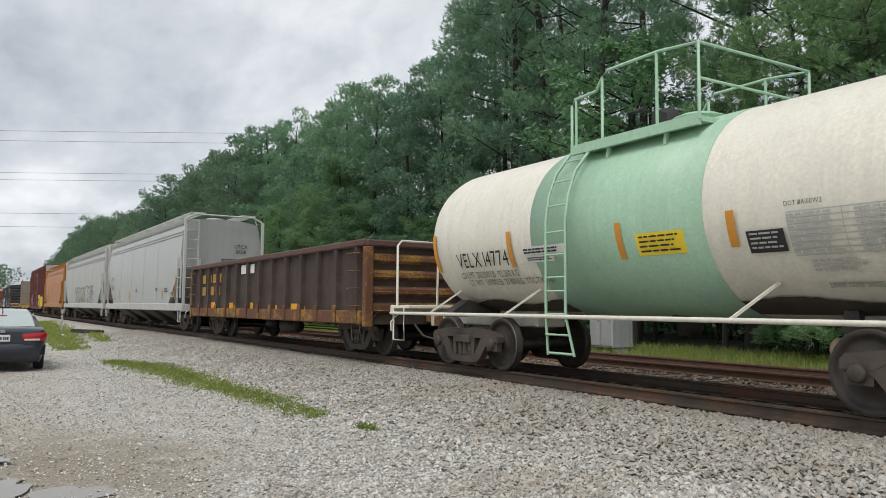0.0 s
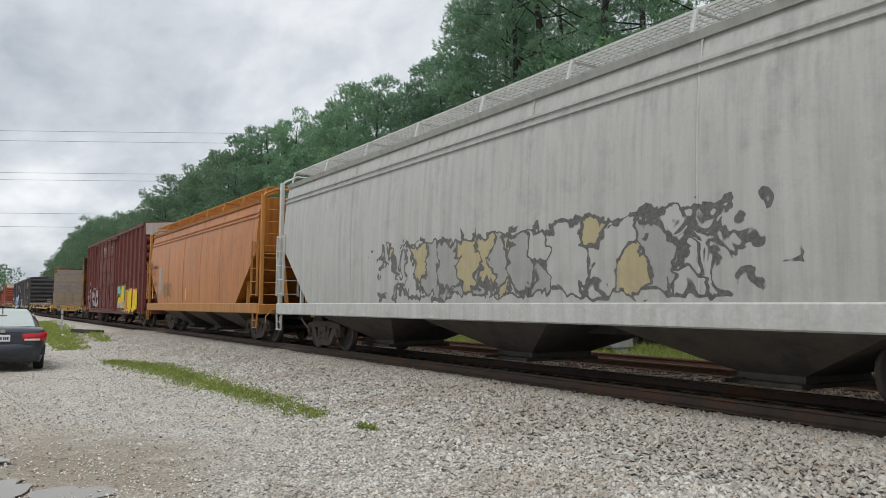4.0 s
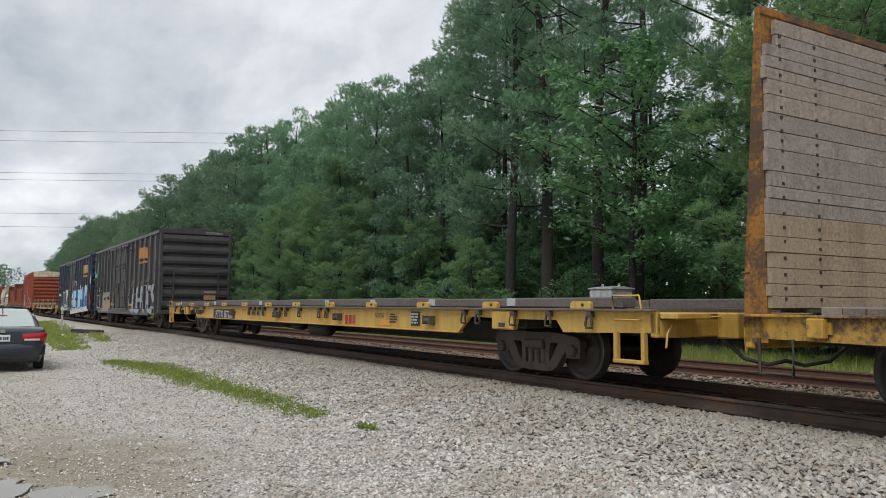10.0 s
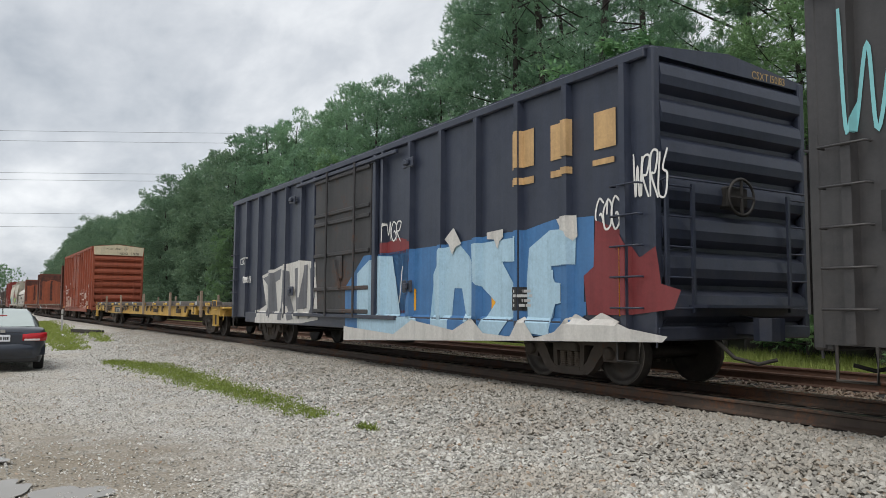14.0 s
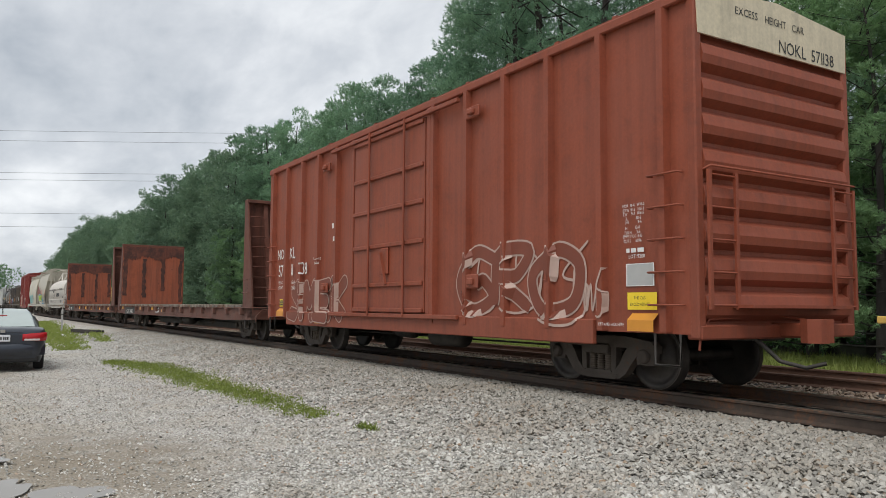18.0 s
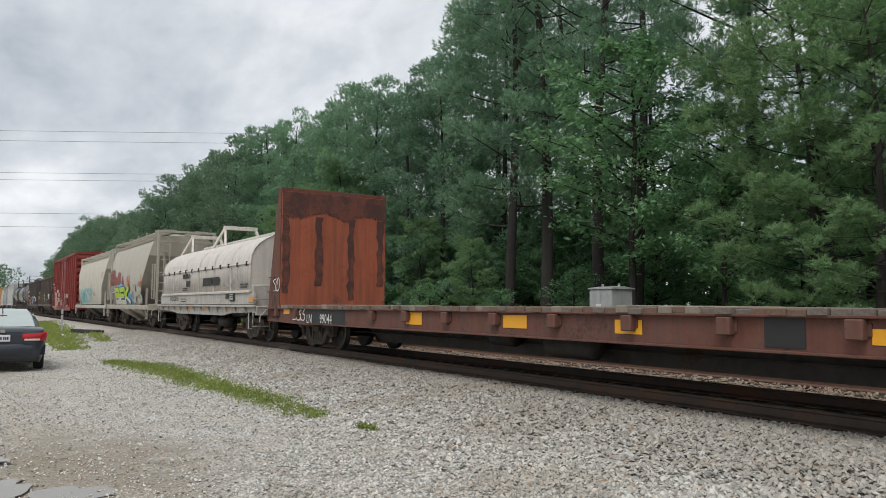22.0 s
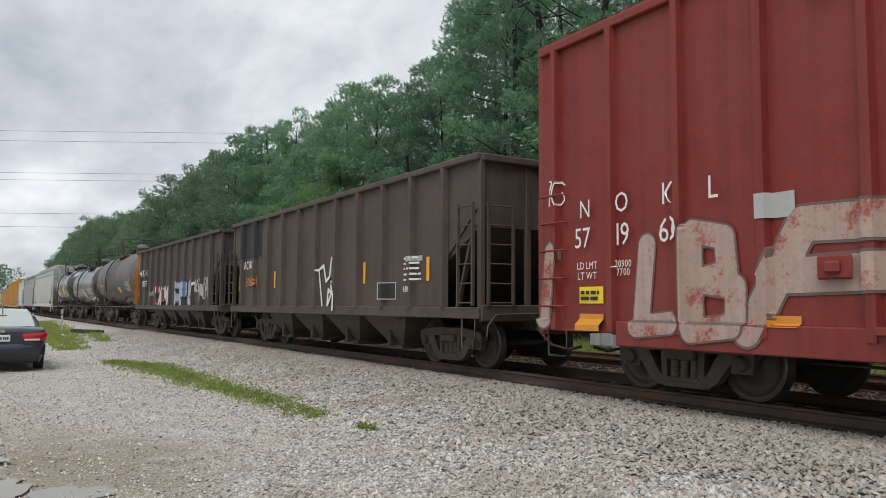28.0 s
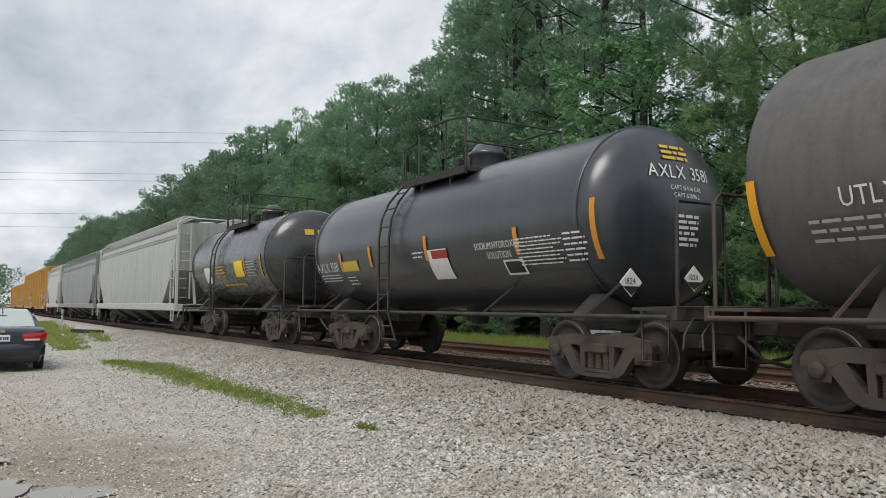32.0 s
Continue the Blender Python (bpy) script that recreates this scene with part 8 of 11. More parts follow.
end_writing(csxk, "CSXT 150179", 0.75, 4.42, 0.11, L7 / 2 + 0.095, GREYST)
end_writing(csxb, "CSXT 150183", 0.75, 4.42, 0.11, L8 / 2 + 0.095, GOLDST)
end_writing(nokl1, "EXCESS     HEIGHT    CAR", -0.1, 4.85, 0.10, L10 / 2 + 0.125, STENCILK)
end_writing(nokl1, "NOKL  571138", 0.62, 4.55, 0.17, L10 / 2 + 0.125, STENCILK)
end_writing(maroon, "EXCESS  HEIGHT  CAR", -0.2, 4.72, 0.15, L4 / 2 + 0.125, GREYST)
end_writing(hop1, "UTCX", 0.75, 3.55, 0.15, L1 / 2 - 0.40, STENCILK)
end_writing(hop1, "59518", 0.75, 3.34, 0.15, L1 / 2 - 0.40, STENCILK)
bars(hop1, 0.2, 2.9, 0.7, 0.3, 4, lambda u, v: (L1 / 2 - 0.40, u, v), STENCILK, 4, 0.5)
end_writing(cefx, "CEFX", -0.5, 3.55, 0.14, L14 / 2 - 1.03, STENCILK)
end_writing(cefx, "96461", -0.5, 3.35, 0.14, L14 / 2 - 1.03, STENCILK)
part("number_board", G().box(L5 / 2 - 0.66, L5 / 2 - 0.655, 0.1, 1.45, 4.34, 4.42), REFLECT, ttpx)
part("number_board", G().box(L12 / 2 - 0.655, L12 / 2 - 0.645, 0.45, 1.40, 4.10, 4.30), STENCILW, bk2)
end_writing(bk2, "LN 990044", 0.92, 4.20, 0.11, L12 / 2 - 0.64, STENCILK)
head_writing(axlx, "AXLX  3581", 0.05, 3.12, 0.20, 5.05, 1.42, 2.48, STENCILW)
head_writing(axlx, "CAPT 16404 GAL", 0.12, 2.88, 0.07, 5.05, 1.42, 2.48, STENCILW)
head_writing(axlx, "CAPT 62096 L", 0.12, 2.77, 0.07, 5.05, 1.42, 2.48, STENCILW)
head_bars(axlx, 0.05, 3.42, 0.62, 0.26, 3, 5.05, 1.42, 2.48, LABELY2)
head_bars(axlx, 0.12, 2.25, 0.5, 0.5, 6, 5.05, 1.42, 2.48, STENCILW)
head_writing(utlx, "UTLX  65723", 0.55, 3.35, 0.13, 5.95, 1.5, 2.62, STENCILW)
head_bars(utlx, 0.55, 3.05, 0.5, 0.4, 5, 5.95, 1.5, 2.62, GREYST)
head_bars(utl2, -0.1, 3.3, 0.7, 0.3, 1, 4.5, 1.42, 2.62, LABELY2)
for y, z, x in ((0.22, 1.55, 5.03), (-1.28, 1.45, 5.35)):
    pl = part("hazard_placard", G().prism([(y - 0.19, z), (y, z - 0.19), (y + 0.19, z), (y, z + 0.19)], "x", x, x + 0.012), STENCILW, axlx)
    part("placard_edge", G().prism([(y - 0.15, z - 0.05), (y, z - 0.17), (y + 0.15, z - 0.05)], "x", x + 0.013, x + 0.016), STENCILK, pl)
    writing(axlx, "1824", y, z + 0.02, 0.085, (lambda xx: lambda u, v: (xx + 0.02, u, v))(x), STENCILK, 0.8)
# the blue boxcar's hand brake and the flats' loose stakes
part("brake_wheel", G().lathe([(0.0, 0.24), (0.02, 0.27), (0.04, 0.24), (0.02, 0.22), (0.0, 0.24)], "x", (L8 / 2 + 0.25, -0.1, 2.6), 20).beam((L8 / 2 + 0.27, -0.35, 2.6), (L8 / 2 + 0.27, 0.15, 2.6), 0.03, 0.03).beam((L8 / 2 + 0.27, -0.1, 2.35), (L8 / 2 + 0.27, -0.1, 2.85), 0.03, 0.03).box(L8 / 2 + 0.02, L8 / 2 + 0.22, -0.3, 0.1, 2.45, 2.75, 0.03), BLACKIRON, csxb)
part("brake_wheel", G().lathe([(0.0, 0.27), (0.02, 0.30), (0.04, 0.27), (0.02, 0.25), (0.0, 0.27)], "x", (5.85, 0.62, 2.05), 20).beam((5.87, 0.34, 2.05), (5.87, 0.9, 2.05), 0.03, 0.03).beam((5.87, 0.62, 1.77), (5.87, 0.62, 2.33), 0.03, 0.03).box(5.6, 5.83, 0.42, 0.82, 1.75, 2.25, 0.04), BLACKIRON, utlx)
part("plywood_patch", G().box(L7 / 2 + 0.10, L7 / 2 + 0.125, 0.35, 0.85, 1.35, 1.75), WOODST, csxk)


# ---- oily underside of the cream tank car ----
OILSOOT = paint("oil_soot", (0.06, 0.045, 0.032), 0.7, dirt=0.2, rust=0.25, rustcol=(0.12, 0.07, 0.04), streak=0.5)
rs = random.Random(14)
for a, e_ in ((1.2, 4.6), (-4.6, -2.08)):
    soot = [(e_ - (e_ - a) * k / 40, 1.22 + 0.04 * math.sin(k * 0.21 + a) + rs.uniform(-0.008, 0.008)) for k in range(41)]
    filled(velx, [(a, 1.06), (e_, 1.06)] + soot, WRAP["velx"], OILSOOT, 0.013)
cyl = part("brake_cylinder", G().lathe([(-0.20, 0.0), (-0.20, 0.125), (-0.17, 0.14), (0.04, 0.14), (0.07, 0.11), (0.28, 0.10), (0.31, 0.0)], "x", (2.95, -0.55, 0.66), 18), paint("rusty_cream", (0.36, 0.26, 0.16), 0.7, rust=0.4), velx)
part("rod", G().beam((3.25, -0.55, 0.66), (3.9, -0.5, 0.66), 0.05, 0.05).box(2.88, 3.05, -0.6, -0.5, 0.78, 1.1), BLACKIRON, cyl)

# ---- fittings of the dull grey tank car ----
hU = L19 / 2
xr = hU - 1.25
part("side_reservoir", G().lathe([(-0.58, 0.0), (-0.56, 0.12), (-0.48, 0.19), (0.48, 0.19), (0.56, 0.12), (0.58, 0.0)], "x", (xr, -1.32, 1.30), 16), M_TFRAME, utlx)
for q in (-0.3, 0.3):
    part("reservoir_strap", G().lathe([(-0.02, 0.192), (-0.02, 0.202), (0.02, 0.202), (0.02, 0.192)], "x", (xr + q, -1.32, 1.30), 16), BLACKIRON, utlx)
part("brake_housing", G().box(hU - 0.42, hU - 0.22, -0.75, -0.35, 1.60, 2.10, 0.06), BLACKIRON, utlx)
wh = part("brake_wheel", G().lathe([(-0.012, 0.29), (0.012, 0.29), (0.012, 0.265), (-0.012, 0.265), (-0.012, 0.29)], "x", (hU - 0.15, -0.5, 1.85), 24), BLACKIRON, utlx)
for q in range(5):
    part("spoke", G().beam((hU - 0.15, -0.5, 1.85), (hU - 0.15, -0.5 + 0.27 * math.cos(q * 1.2566), 1.85 + 0.27 * math.sin(q * 1.2566)), 0.05, 0.02), BLACKIRON, wh)
part("brake_chain", G().tube([(hU - 0.3, -0.55, 1.65), (hU - 0.3, -0.55, 1.1)], 0.02, 5), BLACKIRON, utlx)
part("end_crossrail", G().tube([(hU - 0.1, -1.4, 1.55), (hU - 0.1, 1.4, 1.55)], 0.016, 5), M_TFRAME, utlx)
for q, w in ((-0.95, 0.10), (0.1, 0.16), (0.95, 0.10)):
    stain = [(q - 0.4 - w, 3.85), (q - 0.4 + w, 3.85), (q - 0.4 + w * 0.6, 2.55), (q - 0.4 - w * 0.8, 2.45)]
    filled(utlx, stain, WRAP["utlx"], RUNSTAIN, 0.002)
writing(velx, "VELX 14774", -3.55, 1.93, 0.25, WRAP["velx"], STENCILK, 0.85)
writing(velx, "LD LMT  203300 LB   92 200 KG", -3.50, 1.68, 0.105, WRAP["velx"], STENCILK, 0.85)
writing(velx, "LT  WT    59700 LB   27 100 KG   TTC-TX 7-07", -3.02, 1.55, 0.098, WRAP["velx"], STENCILK, 0.85)
patch(velx, -2.37, -1.37, 1.93, 2.06, WRAP["velx"], STENCILW, "notice", n=6)
patch(velx, -2.33, -1.66, 1.82, 1.92, WRAP["velx"], STENCILW, "notice", n=6)
bars(velx, -1.86, 1.99, 0.95, 0.09, 2, proud(WRAP["velx"]), STENCILK, 5, 0.60)
bars(velx, -1.99, 1.87, 0.59, 0.06, 2, proud(WRAP["velx"]), STENCILK, 6, 0.60)
patch(velx, 0.06, 0.86, 1.80, 2.08, WRAP["velx"], LABELY, "placard", n=6)
bars(velx, 0.47, 1.94, 0.69, 0.24, 4, proud(WRAP["velx"]), STENCILK, 8, 0.36)
writing(velx, "DOT 111A100W2", 2.48, 2.23, 0.053, WRAP["velx"], STENCILK, 0.85)
def table(car, x0, x1, z0, z1, rows, cols, surf, mat, seed):
    """A ruled table of small stencilled lines."""
    for k in range(rows + 1):
        z = z0 + (z1 - z0) * k / rows
        patch(car, x0, x1, z - 0.006, z + 0.006, surf, mat, "table_line")
    for x in [x0] + [x1 - (x1 - x0) * 0.16 * k for k in range(cols)]:
        patch(car, x - 0.005, x + 0.005, z0, z1, surf, mat, "table_line", n=6)
    bars(car, x0 + (x1 - x0) * 0.26, (z0 + z1) / 2, (x1 - x0) * 0.5, z1 - z0, rows, proud(surf), mat, seed, 0.38)
    bars(car, x0 + (x1 - x0) * 0.80, (z0 + z1) / 2, (x1 - x0) * 0.34, z1 - z0, rows, proud(surf), mat, seed + 1, 0.34)


table(velx, 2.27, 3.45, 1.69, 2.14, 7, 4, WRAP["velx"], GREYST, 10)
bars(velx, 2.72, 1.58, 0.60, 0.14, 3, proud(WRAP["velx"]), GREYST, 11, 0.5)
patch(velx, 1.74, 2.21, 1.74, 1.98, WRAP["velx"], STENCILK, "consolidated_stencil", n=6)
bars(velx, 1.98, 1.87, 0.40, 0.20, 4, proud(WRAP["velx"]), GREYST, 12, 0.40)
writing(velx, "2 IN HF COMP SHOES", 2.77, 1.38, 0.052, WRAP["velx"], STENCILK, 0.85)
patch(velx, -5.06, -4.95, 1.76, 2.43, WRAP["velx"], ORANGEREF, "reflector", n=6)
patch(velx, -2.75, -2.64, 1.76, 2.33, WRAP["velx"], ORANGEREF, "reflector", n=6)
patch(velx, -0.28, -0.17, 1.77, 2.25, WRAP["velx"], ORANGEREF, "reflector", n=6)
patch(velx, 1.51, 1.62, 1.82, 2.23, WRAP["velx"], ORANGEREF, "reflector", n=6)
patch(gon, 1.11, 1.62, 0.89, 1.11, flat_wrap(1.500), REFLECT, "reflector", n=1)
patch(gon, 2.88, 3.34, 0.96, 1.17, flat_wrap(1.500), REFLECT, "reflector", n=1)
patch(gon, 1.20, 1.83, 0.97, 1.13, flat_wrap(1.500), REFLECT, "reflector", n=1)
patch(gon, 3.26, 3.88, 0.98, 1.12, flat_wrap(1.500), REFLECT, "reflector", n=1)
patch(gon, -0.86, -0.25, 0.99, 1.20, flat_wrap(1.500), REFLECT, "reflector", n=1)
patch(gon, -2.88, -2.27, 0.97, 1.20, flat_wrap(1.500), REFLECT, "reflector", n=1)
patch(gon, -4.85, -4.33, 0.96, 1.22, flat_wrap(1.500), REFLECT, "reflector", n=1)
patch(gon, -7.25, -7.14, 1.22, 1.51, flat_wrap(1.500), REFLECT, "reflector", n=1)
bars(gon, -4.72, 1.82, 2.77, 0.85, 2, proud(flat_wrap(1.500)), GONYST, 26, 0.70)
bars(gon, -0.69, 2.22, 1.47, 0.34, 1, proud(flat_wrap(1.500)), STENCILW, 27, 0.80)
patch(gon, 5.73, 5.96, 1.04, 1.11, flat_wrap(1.500), GREYST, "tag_plate", n=1)
writing(hop1, "UTCX", -6.99, 2.51, 0.231, WRAP["hop1"], STENCILK, 0.85)
writing(hop1, "59518", -6.89, 2.04, 0.229, WRAP["hop1"], STENCILK, 0.85)
patch(hop1, -7.60, -7.49, 1.40, 2.31, WRAP["hop1"], ORANGEREF, "reflector", n=6)
patch(hop1, -4.94, -4.83, 1.40, 1.82, WRAP["hop1"], ORANGEREF, "reflector", n=6)
patch(hop1, -2.07, -1.96, 1.33, 1.82, WRAP["hop1"], ORANGEREF, "reflector", n=6)
patch(hop1, 7.59, 7.70, 1.37, 2.27, WRAP["hop1"], ORANGEREF, "reflector", n=6)
patch(hop1, 5.25, 5.36, 1.38, 1.82, WRAP["hop1"], ORANGEREF, "reflector", n=6)
writing(hop1, "LD LMT  199800 LB", -6.89, 1.59, 0.082, WRAP["hop1"], STENCILK, 0.85)
writing(hop1, "LT WT    63200 LB  NEW 10-1991 LD", -6.49, 1.44, 0.080, WRAP["hop1"], STENCILK, 0.85)
writing(hop1, "CLOSE HOPPER GATES AND ROOF", -5.50, 1.07, 0.050, WRAP["hop1"], STENCILK, 0.85)
writing(hop1, "HATCHES BEFORE MOVING CAR", -5.52, 1.01, 0.050, WRAP["hop1"], STENCILK, 0.85)
bars(hop1, 6.07, 1.75, 0.67, 0.17, 3, proud(WRAP["hop1"]), STENCILK, 40, 0.60)
bars(hop1, 4.26, 1.79, 0.38, 0.16, 3, proud(WRAP["hop1"]), STENCILK, 41, 0.60)
bars(hop1, -0.15, 1.83, 0.42, 0.18, 4, proud(WRAP["hop1"]), STENCILK, 42, 0.60)
patch(hop1, 6.95, 7.41, 1.44, 1.69, WRAP["hop1"], GREYST, "stencil_box", n=6)
bars(hop1, 7.18, 1.56, 0.38, 0.19, 4, proud(WRAP["hop1"]), STENCILK, 44, 0.60)
bars(hop1, -2.25, 1.06, 1.60, 0.15, 2, proud(WRAP["hop1"]), STENCILK, 45, 0.60)
bars(hop1, 1.57, 1.08, 1.09, 0.12, 2, proud(WRAP["hop1"]), STENCILK, 46, 0.60)
bars(hop1, 5.41, 1.02, 0.69, 0.09, 2, proud(WRAP["hop1"]), STENCILK, 47, 0.60)
writing(hopo, "UTCX", -6.27, 2.52, 0.168, WRAP["hopo"], STENCILK, 0.85)
writing(hopo, "48242", -6.08, 2.06, 0.195, WRAP["hopo"], STENCILK, 0.85)
bars(hopo, -6.14, 2.77, 0.92, 0.16, 1, proud(WRAP["hopo"]), STENCILK, 50, 0.80)
bars(hopo, -5.94, 1.52, 0.90, 0.24, 2, proud(WRAP["hopo"]), STENCILK, 51, 0.36)
patch(hopo, -6.73, -6.62, 1.39, 2.22, WRAP["hopo"], REFLECT, "reflector", n=6)
patch(hopo, -3.68, -3.57, 1.33, 1.75, WRAP["hopo"], REFLECT, "reflector", n=6)
patch(hopo, -0.78, -0.67, 1.33, 1.77, WRAP["hopo"], REFLECT, "reflector", n=6)
bars(hopo, -4.87, 1.08, 1.26, 0.13, 2, proud(WRAP["hopo"]), STENCILK, 55, 0.36)
bars(hopo, -1.03, 1.09, 0.67, 0.08, 2, proud(WRAP["hopo"]), STENCILK, 56, 0.36)
bars(hopo, 0.91, 1.11, 0.44, 0.07, 2, proud(WRAP["hopo"]), STENCILK, 57, 0.36)
scrawl(hopo, -4.61, -3.08, 1.40, 2.04, WRAP["hopo"], TEALST, TEALST, 6, 0.030, 61)
scrawl(hopo, -7.76, -6.71, 2.34, 2.99, WRAP["hopo"], DARKST, DARKST, 4, 0.020, 62)
writing(maroon, "A", -7.90, 2.47, 0.177, flat_wrap(1.480), STENCILW, 0.85)
writing(maroon, "OK", -7.35, 2.47, 0.197, flat_wrap(1.480), STENCILW, 0.85)
writing(maroon, "11", -8.00, 1.97, 0.194, flat_wrap(1.480), STENCILW, 0.85)
writing(maroon, "90", -7.33, 1.99, 0.211, flat_wrap(1.480), STENCILW, 0.85)
writing(maroon, "21", -6.47, 1.98, 0.207, flat_wrap(1.480), STENCILW, 0.85)
writing(maroon, "LD LMT", -8.11, 1.68, 0.075, flat_wrap(1.480), STENCILW, 0.85)
writing(maroon, "LT WT", -8.11, 1.52, 0.075, flat_wrap(1.480), STENCILW, 0.85)
patch(maroon, -8.23, -7.75, 1.19, 1.40, flat_wrap(1.480), LABELY, "placard", n=1)
bars(maroon, -7.99, 1.29, 0.40, 0.13, 2, proud(flat_wrap(1.480)), STENCILK, 68, 0.60)
writing(maroon, "CLOSE THIS DOOR", -1.25, 4.44, 0.081, flat_wrap(1.480), STENCILW, 0.85)
writing(maroon, "BEFORE CLOSING", -1.25, 4.32, 0.081, flat_wrap(1.480), STENCILW, 0.85)
writing(maroon, "MAIN DOOR", -1.23, 4.17, 0.081, flat_wrap(1.480), STENCILW, 0.85)
writing(maroon, "CLOSE AND LOCK", 0.91, 4.37, 0.076, flat_wrap(1.480), STENCILW, 0.85)
writing(maroon, "BOTH DOORS BEFORE", 0.91, 4.24, 0.076, flat_wrap(1.480), STENCILW, 0.85)
writing(maroon, "MOVING CAR", 0.87, 4.14, 0.076, flat_wrap(1.480), STENCILW, 0.85)
writing(maroon, "EXH      17-0", 7.32, 2.36, 0.049, flat_wrap(1.480), STENCILW, 0.85)
writing(maroon, "EXW     10-8", 7.32, 2.28, 0.049, flat_wrap(1.480), STENCILW, 0.85)
writing(maroon, "EW        9-7", 7.32, 2.18, 0.049, flat_wrap(1.480), STENCILW, 0.85)
writing(maroon, "IL        60-9", 7.32, 2.10, 0.049, flat_wrap(1.480), STENCILW, 0.85)
patch(maroon, -5.90, -5.44, 1.19, 1.29, flat_wrap(1.480), ORANGEREF, "reflector", n=1)
patch(maroon, -3.87, -3.39, 1.16, 1.29, flat_wrap(1.480), ORANGEREF, "reflector", n=1)
patch(maroon, -6.16, -5.66, 1.16, 1.32, flat_wrap(1.480), ORANGEREF, "reflector", n=1)
patch(maroon, 5.60, 6.04, 1.20, 1.31, flat_wrap(1.480), ORANGEREF, "reflector", n=1)
filled(maroon, [(-8.34, 0.84), (-7.92, 1.45), (-7.52, 1.70), (-7.14, 2.12), (-6.62, 2.19), (-5.84, 2.18), (-5.29, 2.16), (-4.79, 2.04), (-4.03, 2.21), (-3.30, 2.04), (-3.34, 0.76), (-5.59, 0.70), (-7.33, 0.84)], SIDE["maroon"], SALMON, 0.004)
filled(maroon, [(-7.56, 1.44), (-7.14, 2.12), (-6.13, 2.21), (-5.57, 1.99), (-4.56, 2.16), (-3.34, 1.99), (-3.38, 0.80), (-5.21, 0.71), (-6.17, 0.73), (-7.52, 1.19)], SIDE["maroon"], BLACKTAG, 0.007)
filled(maroon, [(-7.37, 1.25), (-7.01, 1.98), (-6.38, 1.88), (-6.28, 1.42), (-6.64, 1.18), (-6.47, 0.96), (-7.14, 1.00)], SIDE["maroon"], MAUVE, 0.011)
filled(maroon, [(-6.13, 2.04), (-5.84, 2.02), (-5.80, 1.40), (-6.15, 0.96), (-6.32, 1.18)], SIDE["maroon"], CHALK, 0.015)
filled(maroon, [(-5.71, 1.98), (-5.36, 1.92), (-5.25, 1.45), (-5.04, 1.80), (-4.58, 1.92), (-4.81, 1.38), (-4.94, 1.18), (-5.25, 0.98), (-5.59, 1.13), (-5.65, 1.40)], SIDE["maroon"], MAUVE, 0.018)
filled(maroon, [(-4.45, 2.01), (-4.18, 2.03), (-4.31, 1.38), (-4.58, 1.38), (-4.16, 1.18), (-4.07, 0.96), (-4.49, 0.99), (-4.96, 0.83)], SIDE["maroon"], MAUVE, 0.022)
filled(maroon, [(-4.09, 2.03), (-3.42, 1.96), (-3.47, 0.92), (-3.78, 0.96), (-3.76, 1.35), (-4.05, 1.37)], SIDE["maroon"], CHALK, 0.025)
filled(maroon, [(-7.14, 1.81), (-6.87, 1.91), (-6.89, 1.55), (-6.47, 1.66), (-6.64, 1.25), (-7.06, 1.18)], SIDE["maroon"], SLATE, 0.029)
filled(maroon, [(2.30, 2.18), (4.48, 2.26), (5.45, 2.21), (5.47, 0.68), (2.76, 0.89)], SIDE["maroon"], DARKRED, 0.004)
filled(maroon, [(2.49, 2.09), (2.93, 2.06), (3.20, 1.19), (3.41, 1.68), (3.71, 2.08), (3.96, 2.10), (3.96, 0.93), (2.61, 1.04)], SIDE["maroon"], YELTAG, 0.007)
filled(maroon, [(4.04, 2.10), (4.53, 2.12), (4.55, 0.93), (4.02, 0.93)], SIDE["maroon"], YELTAG, 0.011)
filled(maroon, [(4.76, 2.14), (5.26, 2.16), (5.30, 1.43), (4.78, 1.40)], SIDE["maroon"], YELTAG, 0.015)
filled(maroon, [(2.78, 1.19), (5.28, 1.33), (5.34, 0.70), (4.63, 0.76), (4.61, 1.11), (3.96, 0.92), (2.82, 0.97)], SIDE["maroon"], GREYTAG, 0.018)
filled(maroon, [(5.47, 1.90), (6.04, 1.92), (6.63, 1.94), (7.40, 2.04), (7.95, 1.89), (7.93, 0.89), (7.11, 0.78), (5.47, 0.64), (5.45, 1.18)], SIDE["maroon"], PINKTAG, 0.022)
piece(maroon, "KALIN", 5.42, 8.05, 0.70, 1.98, SIDE["maroon"], YELTAG, YELDULL, 0.21, 301, base=0.022)
raster(maroon, [[(5.45, 2.12), (5.47, 0.72)], [(2.30, 2.16), (5.45, 2.28)], [(2.36, 2.10), (2.72, 0.86)]], 0.05, SIDE["maroon"], DARKST, 0.03)
raster(maroon, [[(3.30, 2.05), (3.42, 1.62)], [(3.60, 2.06), (3.46, 1.65)], [(4.62, 2.1), (4.66, 1.6)], [(4.68, 1.25), (4.7, 0.8)]], 0.13, SIDE["maroon"], TEALTAG, 0.034)
raster(maroon, [[(3.98, 2.1), (3.98, 0.92)], [(4.60, 2.12), (4.58, 0.92), (5.28, 0.72)], [(4.76, 1.38), (5.32, 1.40), (5.32, 2.16)]], 0.045, SIDE["maroon"], BLACKTAG, 0.04)
patch(ttpx, -5.87, -3.03, 0.51, 0.99, flat_wrap(1.520), STENCILK, "number_panel", n=1)
writing(ttpx, "TTPX  81309", -4.19, 0.71, 0.204, flat_wrap(1.520), STENCILW, 0.85)
writing(ttpx, "LD LMT 112800", -2.30, 0.79, 0.090, flat_wrap(1.520), STENCILK, 0.85)
